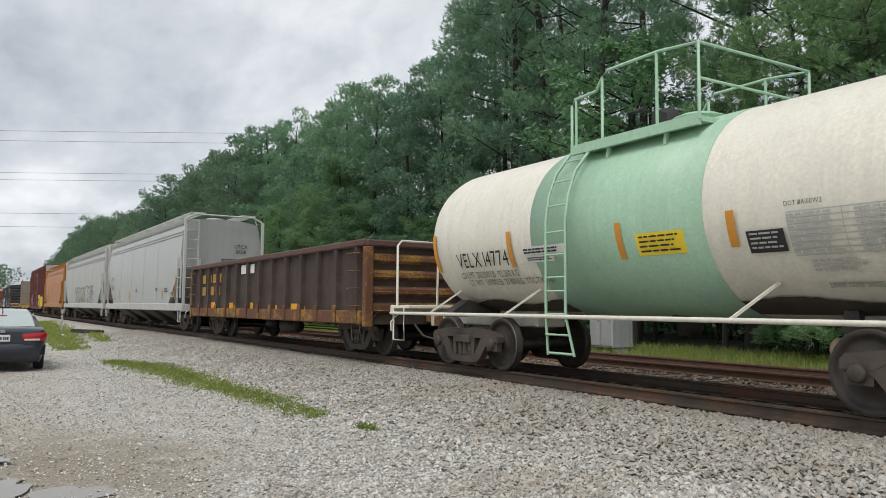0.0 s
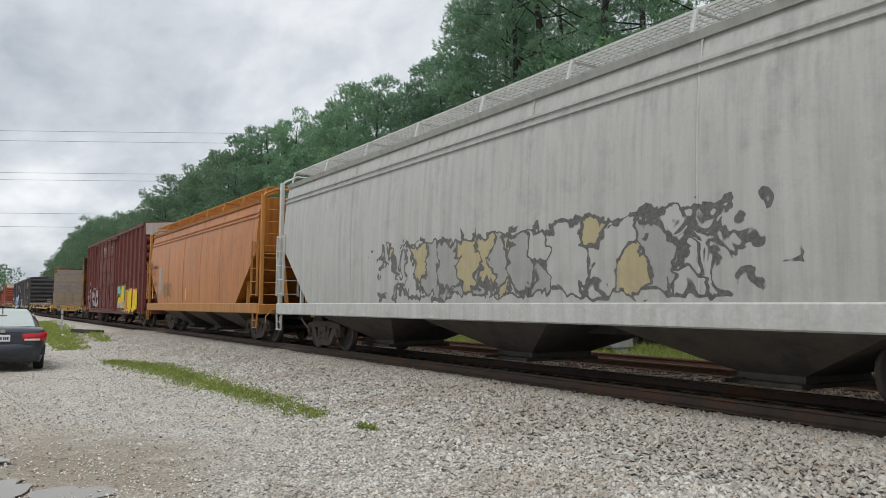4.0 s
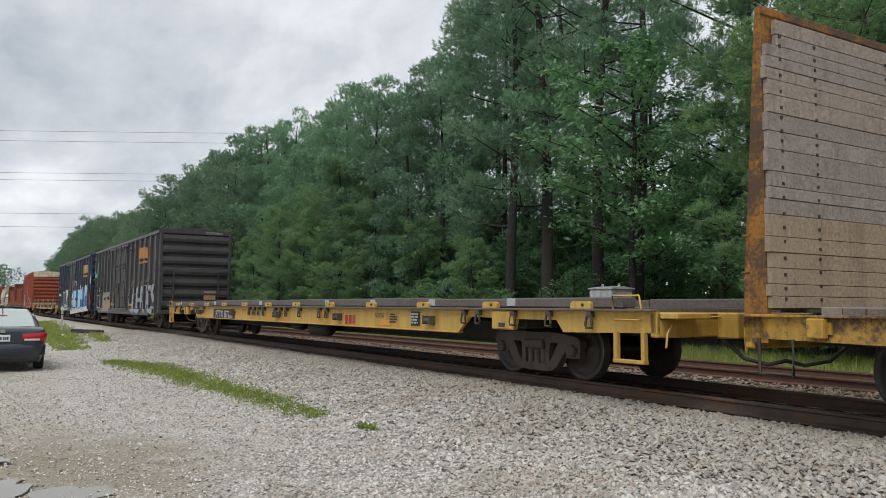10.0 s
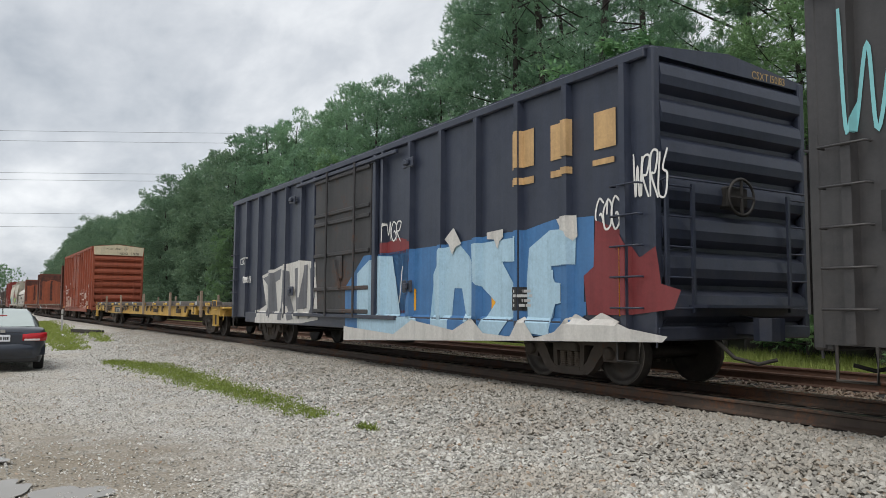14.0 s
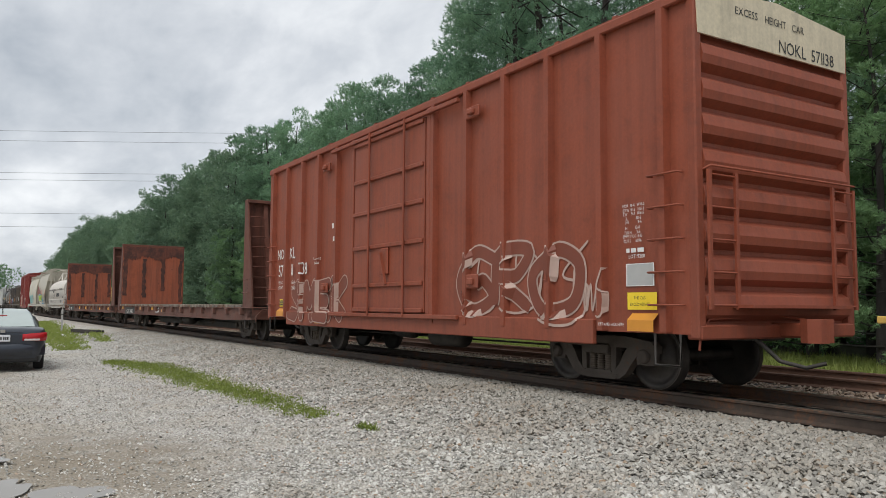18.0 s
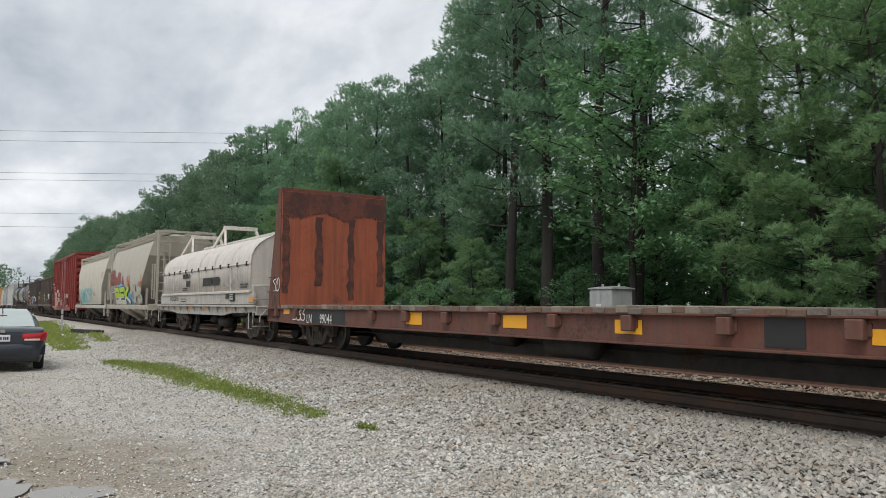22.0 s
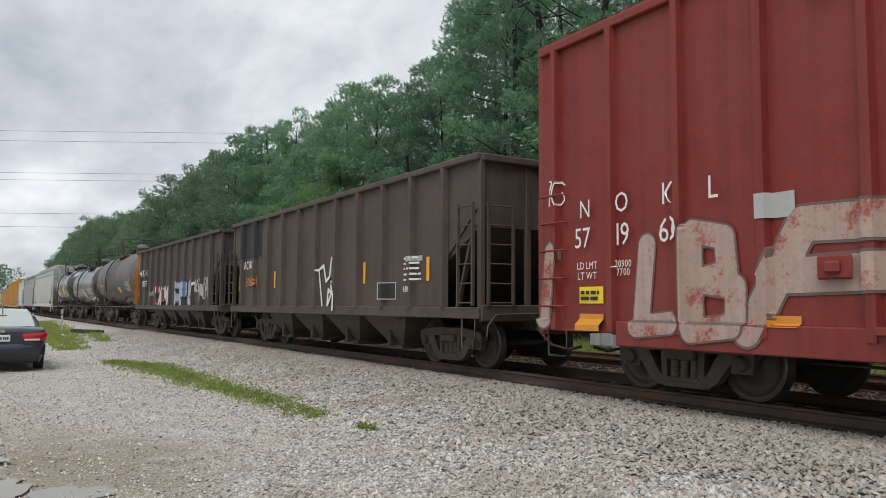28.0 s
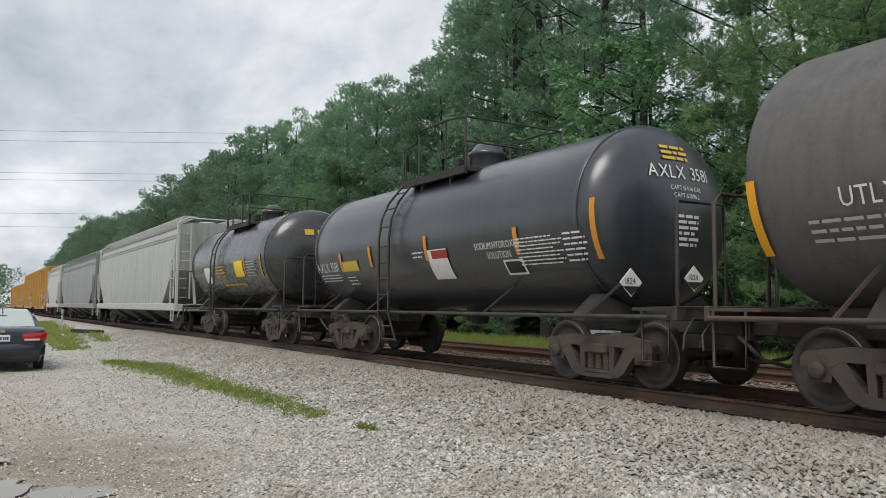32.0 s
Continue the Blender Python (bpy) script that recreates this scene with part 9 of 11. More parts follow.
writing(ttpx, "LT WT   80200", -2.30, 0.66, 0.090, flat_wrap(1.520), STENCILK, 0.85)
for x0, x1, z0, z1 in ((3.22, 3.58, 0.86, 0.92), (3.36, 3.44, 0.66, 0.86), (3.62, 3.92, 0.86, 0.92), (3.72, 3.80, 0.66, 0.86)):
    patch(ttpx, x0, x1, z0, z1, flat_wrap(1.520), REDST, "maker_mark")
patch(ttpx, 3.96, 4.06, 0.66, 0.92, flat_wrap(1.520), REDST, "maker_mark", 0.24)
patch(ttpx, 4.20, 4.30, 0.66, 0.92, flat_wrap(1.520), REDST, "maker_mark", -0.24)
patch(ttpx, -1.54, -1.06, 0.73, 0.84, flat_wrap(1.520), ORANGEREF, "reflector", n=1)
patch(ttpx, 7.76, 8.14, 0.58, 0.88, flat_wrap(1.520), STENCILK, "consolidated_stencil", n=1)
bars(ttpx, 7.95, 0.74, 0.34, 0.22, 3, proud(flat_wrap(1.520)), GREYST, 109, 0.60)
scrawl(ttpx, 8.98, 9.71, 0.56, 0.85, flat_wrap(1.520), STENCILW, STENCILW, 3, 0.030, 113)
patch(ttpx, 0.85, 2.17, 0.57, 1.05, flat_wrap(1.520), RUSTST, "bare_patch", n=1)
patch(xt1, -6.61, -4.13, 0.69, 0.99, flat_wrap(1.520), STENCILK, "number_panel", n=1)
writing(xt1, "PTTX  137208", -5.29, 0.83, 0.230, flat_wrap(1.520), STENCILW, 1.00)
patch(xt1, -4.13, -3.67, 0.72, 0.85, flat_wrap(1.520), ORANGEREF, "reflector", n=1)
writing(xt1, "EXCEEDS", -3.25, 0.97, 0.041, flat_wrap(1.520), STENCILK, 0.85)
writing(xt1, "PLATE", -3.25, 0.89, 0.041, flat_wrap(1.520), STENCILK, 0.85)
writing(xt1, "F", -3.27, 0.83, 0.047, flat_wrap(1.520), STENCILK, 0.85)
patch(xt1, -7.68, -7.26, 0.95, 1.05, flat_wrap(1.520), ORANGEREF, "reflector", n=1)
patch(xt1, 4.19, 4.34, 0.71, 0.92, flat_wrap(1.520), REDST, "logo_bar", n=1)
patch(xt1, 4.38, 4.53, 0.72, 0.92, flat_wrap(1.520), REDST, "logo_bar", n=1)
patch(xt1, 4.59, 4.72, 0.73, 0.92, flat_wrap(1.520), REDST, "logo_bar", n=1)
writing(xt1, "NX190R", 5.92, 0.93, 0.095, flat_wrap(1.520), STENCILK, 0.85)
bars(xt1, 6.53, 0.88, 0.34, 0.20, 4, proud(flat_wrap(1.520)), STENCILK, 123, 0.60)
patch(xt1, 2.64, 3.10, 0.87, 1.02, flat_wrap(1.520), ORANGEREF, "reflector", n=1)
patch(xt1, 5.94, 6.38, 0.73, 0.84, flat_wrap(1.520), ORANGEREF, "reflector", n=1)
patch(xt1, -1.18, -0.80, 0.70, 0.88, flat_wrap(1.520), ORANGEREF, "reflector", n=1)
patch(xt1, 7.20, 7.55, 0.75, 1.02, flat_wrap(1.520), STENCILK, "consolidated_stencil", n=1)
bars(xt1, 7.38, 0.89, 0.31, 0.22, 4, proud(flat_wrap(1.520)), GREYST, 128, 0.60)
patch(csxk, -8.61, -7.77, 1.84, 2.23, flat_wrap(1.480), STENCILK, "number_panel", n=1)
writing(csxk, "15", -8.17, 2.03, 0.280, flat_wrap(1.480), STENCILW, 0.85)
patch(csxk, -7.79, -7.01, 1.84, 2.21, flat_wrap(1.480), STENCILK, "number_panel", n=1)
writing(csxk, "01", -7.39, 2.03, 0.269, flat_wrap(1.480), STENCILW, 0.85)
patch(csxk, -6.87, -6.15, 1.84, 2.18, flat_wrap(1.480), STENCILK, "number_panel", n=1)
writing(csxk, "79", -6.51, 2.02, 0.257, flat_wrap(1.480), STENCILW, 0.85)
writing(csxk, "CLOSE AND LOCK", 0.31, 3.16, 0.066, flat_wrap(1.480), GOLDST, 0.85)
writing(csxk, "DOORS BEFORE", 0.31, 3.04, 0.066, flat_wrap(1.480), GOLDST, 0.85)
writing(csxk, "MOVING CAR", 0.29, 2.91, 0.066, flat_wrap(1.480), GOLDST, 0.85)
patch(csxk, 2.62, 3.09, 1.05, 1.16, flat_wrap(1.480), ORANGEREF, "reflector", n=1)
patch(csxk, -3.30, -2.81, 1.06, 1.23, flat_wrap(1.480), ORANGEREF, "reflector", n=1)
patch(csxk, -5.90, -5.40, 1.01, 1.21, flat_wrap(1.480), ORANGEREF, "reflector", n=1)
patch(csxk, -2.67, -2.00, 1.40, 1.85, flat_wrap(1.480), WOODST, "plywood_patch", n=1)
patch(csxk, 1.09, 1.20, 1.60, 1.77, flat_wrap(1.480), STENCILW, "notice", n=1)
patch(csxk, 4.86, 5.49, 3.35, 3.89, flat_wrap(1.480), ORANGELOGO, "logo_block", n=1)
patch(csxk, 4.88, 5.47, 3.11, 3.21, flat_wrap(1.480), ORANGELOGO, "logo_bar", n=1)
patch(csxk, 5.74, 6.31, 3.33, 3.84, flat_wrap(1.480), ORANGELOGO, "logo_block", n=1)
patch(csxk, 5.76, 6.29, 3.11, 3.20, flat_wrap(1.480), ORANGELOGO, "logo_bar", n=1)
patch(csxk, 6.63, 7.13, 3.36, 3.84, flat_wrap(1.480), ORANGELOGO, "logo_block", n=1)
patch(csxk, 6.65, 7.13, 3.15, 3.24, flat_wrap(1.480), ORANGELOGO, "logo_bar", n=1)
piece(csxk, "GEPKS", 2.68, 8.16, 0.66, 2.15, SIDE["csxk"], LAVSILVER, BLACKTAG, 0.32, 152, None, lap=1.25, rim=1.14)
raster(csxk, [[(3.05, 2.0), (3.2, 2.3), (3.4, 2.1), (3.55, 2.32), (3.75, 2.05)], [(6.5, 2.2), (7.0, 2.38), (7.5, 2.2)], [(8.3, 2.1), (8.5, 1.4), (8.4, 1.2)], [(5.3, 2.1), (5.6, 2.25), (6.0, 1.6)]], 0.05, SIDE["csxk"], WOODST, 0.05)
scrawl(csxk, -6.24, -3.59, 0.72, 1.88, SIDE["csxk"], TANTAG, DARKST, 4, 0.120, 153)
scrawl(csxk, -2.90, -1.76, 0.70, 1.42, SIDE["csxk"], CYANTAG, CYANTAG, 3, 0.050, 154)
scrawl(csxk, -8.93, -7.98, 2.75, 4.26, SIDE["csxk"], CYANTAG, CYANTAG, 2, 0.040, 155)
scrawl(csxk, -7.85, -7.01, 0.83, 1.75, SIDE["csxk"], SILVTAG, SILVTAG, 2, 0.050, 156)
scrawl(csxk, 1.78, 2.33, 1.03, 1.77, SIDE["csxk"], GREYST, GREYST, 4, 0.015, 157)
patch(csxk, 5.91, 6.29, 1.29, 1.62, flat_wrap(1.480), STENCILK, "stencil_box", n=1)
bars(csxk, 6.10, 1.46, 0.29, 0.27, 3, proud(flat_wrap(1.480)), GREYST, 156, 0.60)
patch(csxb, 5.81, 6.35, 3.28, 3.86, flat_wrap(1.480), TANLOGO, "logo_block", n=1)
patch(csxb, 5.81, 6.35, 3.01, 3.12, flat_wrap(1.480), TANLOGO, "logo_bar", n=1)
patch(csxb, 6.75, 7.23, 3.28, 3.81, flat_wrap(1.480), TANLOGO, "logo_block", n=1)
patch(csxb, 6.75, 7.23, 3.02, 3.12, flat_wrap(1.480), TANLOGO, "logo_bar", n=1)
patch(csxb, 7.68, 8.10, 3.28, 3.80, flat_wrap(1.480), TANLOGO, "logo_block", n=1)
patch(csxb, 7.65, 8.07, 3.06, 3.14, flat_wrap(1.480), TANLOGO, "logo_bar", n=1)
patch(csxb, 8.13, 8.24, 1.01, 1.92, flat_wrap(1.480), REFLECT, "reflector", n=1)
patch(csxb, 5.25, 5.36, 1.03, 1.47, flat_wrap(1.480), REFLECT, "reflector", n=1)
patch(csxb, 2.66, 2.77, 1.04, 1.45, flat_wrap(1.480), REFLECT, "reflector", n=1)
scrawl(csxb, 8.41, 8.98, 2.47, 3.12, SIDE["csxb"], STENCILW, STENCILW, 4, 0.030, 169)
scrawl(csxb, 7.70, 8.16, 2.13, 2.62, SIDE["csxb"], STENCILW, STENCILW, 3, 0.030, 170)
scrawl(csxb, 1.50, 2.15, 2.39, 2.88, SIDE["csxb"], STENCILW, STENCILW, 3, 0.030, 171)
scrawl(csxb, 1.61, 2.19, 1.14, 1.99, SIDE["csxb"], STENCILW, STENCILW, 1, 0.030, 172)
scrawl(csxb, 7.72, 8.10, 1.38, 1.94, SIDE["csxb"], BLACKTAG, BLACKTAG, 1, 0.050, 173)
filled(csxb, [(-0.29, 1.52), (0.65, 2.19), (2.56, 2.22), (4.07, 2.23), (5.40, 2.30), (6.13, 2.30), (6.80, 2.40), (7.66, 2.37), (7.66, 1.63), (7.45, 1.55), (7.48, 1.01), (6.82, 0.70), (-0.27, 0.47)], SIDE["csxb"], MIDBLUE, 0.004)
filled(csxb, [(7.69, 2.31), (8.21, 2.12), (8.34, 1.93), (8.50, 1.75), (8.80, 1.90), (8.82, 1.42), (9.16, 1.33), (9.05, 1.10), (8.32, 1.02), (7.52, 1.01), (7.45, 1.55), (7.66, 1.68)], SIDE["csxb"], CRIMSON, 0.007)
filled(csxb, [(3.46, 0.62), (3.40, 1.70), (3.72, 2.16), (4.26, 2.22), (4.64, 1.94), (4.81, 0.97), (4.54, 0.83), (4.37, 1.43), (4.12, 1.44), (4.01, 0.64)], SIDE["csxb"], SKYTAG, 0.011)
filled(csxb, [(4.81, 2.17), (6.01, 2.21), (6.01, 1.82), (5.54, 1.84), (5.92, 1.40), (5.90, 0.98), (5.52, 0.64), (4.89, 0.68), (5.14, 0.97), (5.38, 1.19), (4.85, 1.53)], SIDE["csxb"], SKYTAG, 0.015)
filled(csxb, [(6.24, 2.01), (6.74, 2.25), (7.31, 2.23), (7.29, 1.72), (6.78, 1.72), (6.82, 1.48), (7.08, 1.45), (7.08, 1.19), (6.85, 1.16), (6.80, 0.70), (6.22, 0.73), (6.19, 1.49)], SIDE["csxb"], SKYTAG, 0.018)
filled(csxb, [(0.38, 0.50), (0.36, 1.82), (1.11, 2.16), (1.81, 2.12), (2.18, 0.91), (2.92, 0.93), (3.02, 0.60)], SIDE["csxb"], SKYTAG, 0.022)
filled(csxb, [(6.89, 2.40), (7.33, 2.42), (7.35, 2.11), (7.24, 2.05), (7.18, 2.19), (6.99, 2.25)], SIDE["csxb"], CHALK, 0.025)
filled(csxb, [(5.14, 2.34), (5.59, 2.36), (5.59, 2.23), (5.48, 2.17), (5.44, 2.02), (5.35, 2.21), (5.14, 2.23)], SIDE["csxb"], CHALK, 0.029)
filled(csxb, [(3.82, 2.32), (4.12, 2.51), (4.37, 2.21), (4.18, 2.16), (4.07, 2.02), (3.97, 2.21)], SIDE["csxb"], CHALK, 0.032)
filled(csxb, [(-0.27, 0.67), (2.08, 0.57), (2.79, 0.86), (4.26, 0.71), (4.81, 0.93), (5.17, 0.69), (5.90, 0.66), (6.15, 0.99), (6.49, 0.66), (6.95, 0.76), (7.31, 1.03), (7.58, 0.93), (7.83, 1.05), (8.40, 0.85), (9.05, 0.77), (8.97, 0.70), (6.82, 0.63), (-0.27, 0.36)], SIDE["csxb"], CHALK, 0.036)
filled(csxb, [(1.36, 2.40), (2.06, 2.49), (2.65, 2.36), (2.62, 1.38), (2.37, 1.00), (1.62, 0.90), (1.49, 1.29)], SIDE["csxb"], CRIMSON, 0.004)
filled(csxb, [(-6.32, 1.98), (-4.70, 2.21), (-3.28, 2.29), (-2.04, 2.18), (-1.85, 0.78), (-2.98, 0.67), (-6.64, 0.61), (-6.55, 0.98), (-5.92, 1.13)], SIDE["csxb"], CHALK, 0.004)
filled(csxb, [(-6.22, 1.90), (-4.70, 2.13), (-4.79, 1.84), (-5.15, 1.77), (-4.94, 0.96), (-5.65, 0.80), (-5.82, 1.70)], SIDE["csxb"], SLATE, 0.007)
filled(csxb, [(-4.58, 2.15), (-4.07, 2.02), (-3.97, 1.33), (-3.51, 0.77), (-3.95, 0.72), (-4.31, 1.27), (-4.37, 0.72), (-4.70, 0.73)], SIDE["csxb"], SLATE, 0.011)
filled(csxb, [(-3.68, 2.08), (-3.38, 2.12), (-3.30, 1.33), (-3.07, 1.33), (-3.02, 2.15), (-2.77, 2.16), (-2.79, 1.07), (-3.51, 0.97)], SIDE["csxb"], SLATE, 0.015)
filled(csxb, [(-2.60, 2.05), (-2.04, 2.07), (-2.04, 1.82), (-2.35, 1.80), (-2.33, 1.51), (-2.04, 1.51), (-2.04, 1.31), (-2.31, 1.26), (-1.91, 0.93), (-2.48, 0.78)], SIDE["csxb"], SLATE, 0.018)
writing(csxb, "CS  XT", -7.97, 2.48, 0.211, flat_wrap(1.480), STENCILW, 0.85)
writing(csxb, "15 01 83", -7.59, 1.90, 0.208, flat_wrap(1.480), STENCILW, 0.85)
patch(csxb, 5.95, 6.39, 1.06, 1.42, flat_wrap(1.480), STENCILK, "stencil_box", n=1)
bars(csxb, 6.17, 1.25, 0.36, 0.29, 4, proud(flat_wrap(1.480)), GREYST, 190, 0.60)
patch(xt2, -6.77, -4.34, 0.64, 0.99, flat_wrap(1.520), STENCILK, "number_panel", n=1)
writing(xt2, "XTTX  137150", -5.47, 0.84, 0.187, flat_wrap(1.520), STENCILW, 0.85)
writing(xt2, "LD LMT  206100", -1.96, 0.96, 0.067, flat_wrap(1.520), STENCILK, 0.85)
writing(xt2, "LT  WT    79900", -1.94, 0.80, 0.067, flat_wrap(1.520), STENCILK, 0.85)
patch(xt2, -3.16, -2.68, 0.83, 0.93, flat_wrap(1.520), ORANGEREF, "reflector", n=1)
patch(xt2, -7.30, -6.79, 0.80, 0.95, flat_wrap(1.520), ORANGEREF, "reflector", n=1)
bars(xt2, -3.46, 0.89, 0.31, 0.22, 3, proud(flat_wrap(1.520)), STENCILK, 197, 0.36)
bars(xt2, -8.10, 0.82, 1.18, 0.17, 2, proud(flat_wrap(1.520)), STENCILK, 198, 0.60)
writing(nokl1, "NO", -6.62, 2.51, 0.268, SIDE["nokl1"], STENCILW, 0.85)
writing(nokl1, "KL", -5.74, 2.51, 0.293, SIDE["nokl1"], STENCILW, 0.85)
writing(nokl1, "57", -6.60, 2.06, 0.314, SIDE["nokl1"], STENCILW, 0.85)
writing(nokl1, "11", -5.74, 2.07, 0.307, SIDE["nokl1"], STENCILW, 0.85)
writing(nokl1, "38", -4.86, 2.07, 0.311, SIDE["nokl1"], STENCILW, 0.85)
writing(nokl1, "LD LMT", -6.58, 1.74, 0.086, SIDE["nokl1"], STENCILW, 0.85)
writing(nokl1, "LT WT", -6.60, 1.60, 0.086, SIDE["nokl1"], STENCILW, 0.85)
writing(nokl1, "213600", -5.65, 1.73, 0.087, SIDE["nokl1"], STENCILW, 0.85)
writing(nokl1, "72400", -5.63, 1.58, 0.087, SIDE["nokl1"], STENCILW, 0.85)
writing(nokl1, "PLATE", -3.91, 2.26, 0.062, SIDE["nokl1"], STENCILW, 0.85)
writing(nokl1, "F", -3.93, 2.14, 0.086, SIDE["nokl1"], STENCILW, 0.85)
writing(nokl1, "50K", -3.05, 1.32, 0.067, SIDE["nokl1"], STENCILW, 0.85)
patch(nokl1, -6.77, -6.26, 1.09, 1.29, flat_wrap(1.480), LABELY, "placard", n=1)
bars(nokl1, -6.52, 1.19, 0.42, 0.15, 3, proud(flat_wrap(1.480)), STENCILK, 212, 0.60)
patch(nokl1, -6.77, -6.26, 0.83, 1.04, flat_wrap(1.480), ORANGEREF, "reflector", n=1)
patch(nokl1, -4.04, -3.55, 0.69, 0.80, flat_wrap(1.480), ORANGEREF, "reflector", n=1)
patch(nokl1, -3.26, -2.99, 2.95, 3.07, flat_wrap(1.480), STENCILW, "torn_notice", n=1)
patch(nokl1, -3.11, -2.86, 2.62, 2.73, flat_wrap(1.480), STENCILW, "torn_notice", n=1)
piece(nokl1, "SMEK", -5.95, -2.48, 0.70, 1.86, SIDE["nokl1"], NOKFILL, PALEST, 0.30, 220, lap=1.2)
scrawl(nokl1, 2.37, 5.41, 0.98, 2.09, SIDE["nokl1"], NOKFILL, PALEST, 3, 0.200, 222)
scrawl(nokl1, 5.30, 5.99, 1.00, 1.69, SIDE["nokl1"], PALEST, PALEST, 3, 0.030, 223)
writing(nokl1, "EXH    16-6   W 8-2", 6.50, 2.43, 0.040, SIDE["nokl1"], STENCILW, 0.85)
writing(nokl1, "EXW  10-8    H 6-9", 6.50, 2.37, 0.040, SIDE["nokl1"], STENCILW, 0.85)
writing(nokl1, "EW      9-7   H 16-5", 6.50, 2.32, 0.040, SIDE["nokl1"], STENCILW, 0.85)
writing(nokl1, "IL             50-6", 6.50, 2.26, 0.040, SIDE["nokl1"], STENCILW, 0.85)
writing(nokl1, "IW              9-6", 6.50, 2.21, 0.040, SIDE["nokl1"], STENCILW, 0.85)
writing(nokl1, "IH             12-8", 6.48, 2.14, 0.040, SIDE["nokl1"], STENCILW, 0.85)
writing(nokl1, "FLR H        3-8", 6.48, 2.08, 0.040, SIDE["nokl1"], STENCILW, 0.85)
writing(nokl1, "EMPTY CG  4-10", 6.48, 2.03, 0.040, SIDE["nokl1"], STENCILW, 0.85)
writing(nokl1, "CU FT       6076", 6.48, 1.97, 0.040, SIDE["nokl1"], STENCILW, 0.85)
bars(nokl1, 6.53, 1.85, 0.38, 0.07, 1, proud(flat_wrap(1.480)), STENCILW, 230, 0.80)
writing(nokl1, "LOT 19200", 6.55, 1.77, 0.051, SIDE["nokl1"], STENCILW, 0.85)
patch(nokl1, 6.32, 6.80, 1.39, 1.68, flat_wrap(1.480), STENCILW, "stencil_box", n=1)
patch(nokl1, 6.34, 6.78, 1.40, 1.67, flat_wrap(1.480), GREYST, "stencil_box", n=1)
patch(nokl1, 6.34, 6.84, 1.09, 1.31, flat_wrap(1.480), LABELY, "placard", n=1)
writing(nokl1, "THIS CAR", 6.59, 1.24, 0.039, SIDE["nokl1"], STENCILK, 0.85)
writing(nokl1, "EXCESS HEIGHT", 6.59, 1.16, 0.039, SIDE["nokl1"], STENCILK, 0.85)
patch(nokl1, 6.42, 6.86, 0.82, 1.05, flat_wrap(1.480), ORANGEREF, "reflector", n=1)
writing(nokl1, "LIFT AND JACK HERE", 6.17, 0.90, 0.041, SIDE["nokl1"], STENCILW, 0.85)
scrawl(nokl1, 2.41, 5.62, 0.88, 2.12, SIDE["nokl1"], PALEST, PALEST, 3, 0.040, 242)
patch(bk1, -9.09, -6.59, 0.63, 0.98, flat_wrap(1.520), STENCILK, "number_panel", n=1)
writing(bk1, "CSXT  603829", -7.71, 0.80, 0.193, flat_wrap(1.520), STENCILW, 1.00)
writing(bk1, "LD LMT      176300", -4.66, 0.88, 0.088, flat_wrap(1.520), STENCILK, 0.85)
writing(bk1, "LT WT         86700", -4.66, 0.75, 0.088, flat_wrap(1.520), STENCILK, 0.85)
patch(bk1, -10.12, -9.62, 0.90, 1.11, flat_wrap(1.520), REFLECT, "reflector", n=1)
patch(bk1, -5.36, -4.94, 0.88, 1.05, flat_wrap(1.520), REFLECT, "reflector", n=1)
patch(bk1, -2.75, -2.29, 0.89, 1.03, flat_wrap(1.520), REFLECT, "reflector", n=1)
patch(bk1, -0.65, -0.21, 0.82, 0.92, flat_wrap(1.520), REFLECT, "reflector", n=1)
patch(bk1, 2.48, 2.65, 0.95, 1.02, flat_wrap(1.520), REFLECT, "reflector", n=1)
scrawl(bk1, -1.85, -1.16, 0.79, 0.99, flat_wrap(1.520), STENCILW, STENCILW, 3, 0.050, 252)
patch(bk2, -8.36, -5.88, 0.67, 1.11, flat_wrap(1.520), STENCILK, "number_panel", n=1)
writing(bk2, "LN", -8.00, 0.80, 0.231, flat_wrap(1.520), STENCILW, 0.85)
writing(bk2, "99044", -6.95, 0.81, 0.227, flat_wrap(1.520), STENCILW, 0.85)
patch(bk2, -9.91, -9.45, 0.89, 1.03, flat_wrap(1.520), REFLECT, "reflector", n=1)
scrawl(bk2, -9.18, -8.32, 0.72, 1.04, flat_wrap(1.520), STENCILW, STENCILW, 3, 0.030, 257)
scrawl(bk2, -10.81, -10.27, 1.49, 1.90, flat_wrap(1.520), STENCILW, STENCILW, 2, 0.030, 258)
patch(bk2, 9.16, 9.64, 0.82, 0.95, flat_wrap(1.520), REFLECT, "reflector", n=1)
patch(bk2, 6.03, 6.45, 0.78, 0.93, flat_wrap(1.520), REFLECT, "reflector", n=1)
patch(bk2, 2.67, 3.15, 0.78, 0.96, flat_wrap(1.520), REFLECT, "reflector", n=1)
patch(bk2, 0.19, 0.80, 0.79, 0.99, flat_wrap(1.520), REFLECT, "reflector", n=1)
patch(bk2, -3.00, -2.39, 0.77, 1.00, flat_wrap(1.520), REFLECT, "reflector", n=1)
patch(bk2, 4.89, 5.36, 0.71, 1.04, flat_wrap(1.520), STENCILK, "stencil_box", n=1)
patch(bk2, 10.22, 10.33, 1.30, 2.10, flat_wrap(1.520), REFLECT, "reflector", n=1)
bars(coil, -1.77, 2.22, 1.11, 0.21, 1, proud(flat_wrap(1.520)), DARKST, 263, 0.85)
bars(coil, 1.72, 1.93, 2.18, 0.39, 1, proud(flat_wrap(1.520)), DARKST, 264, 0.75)
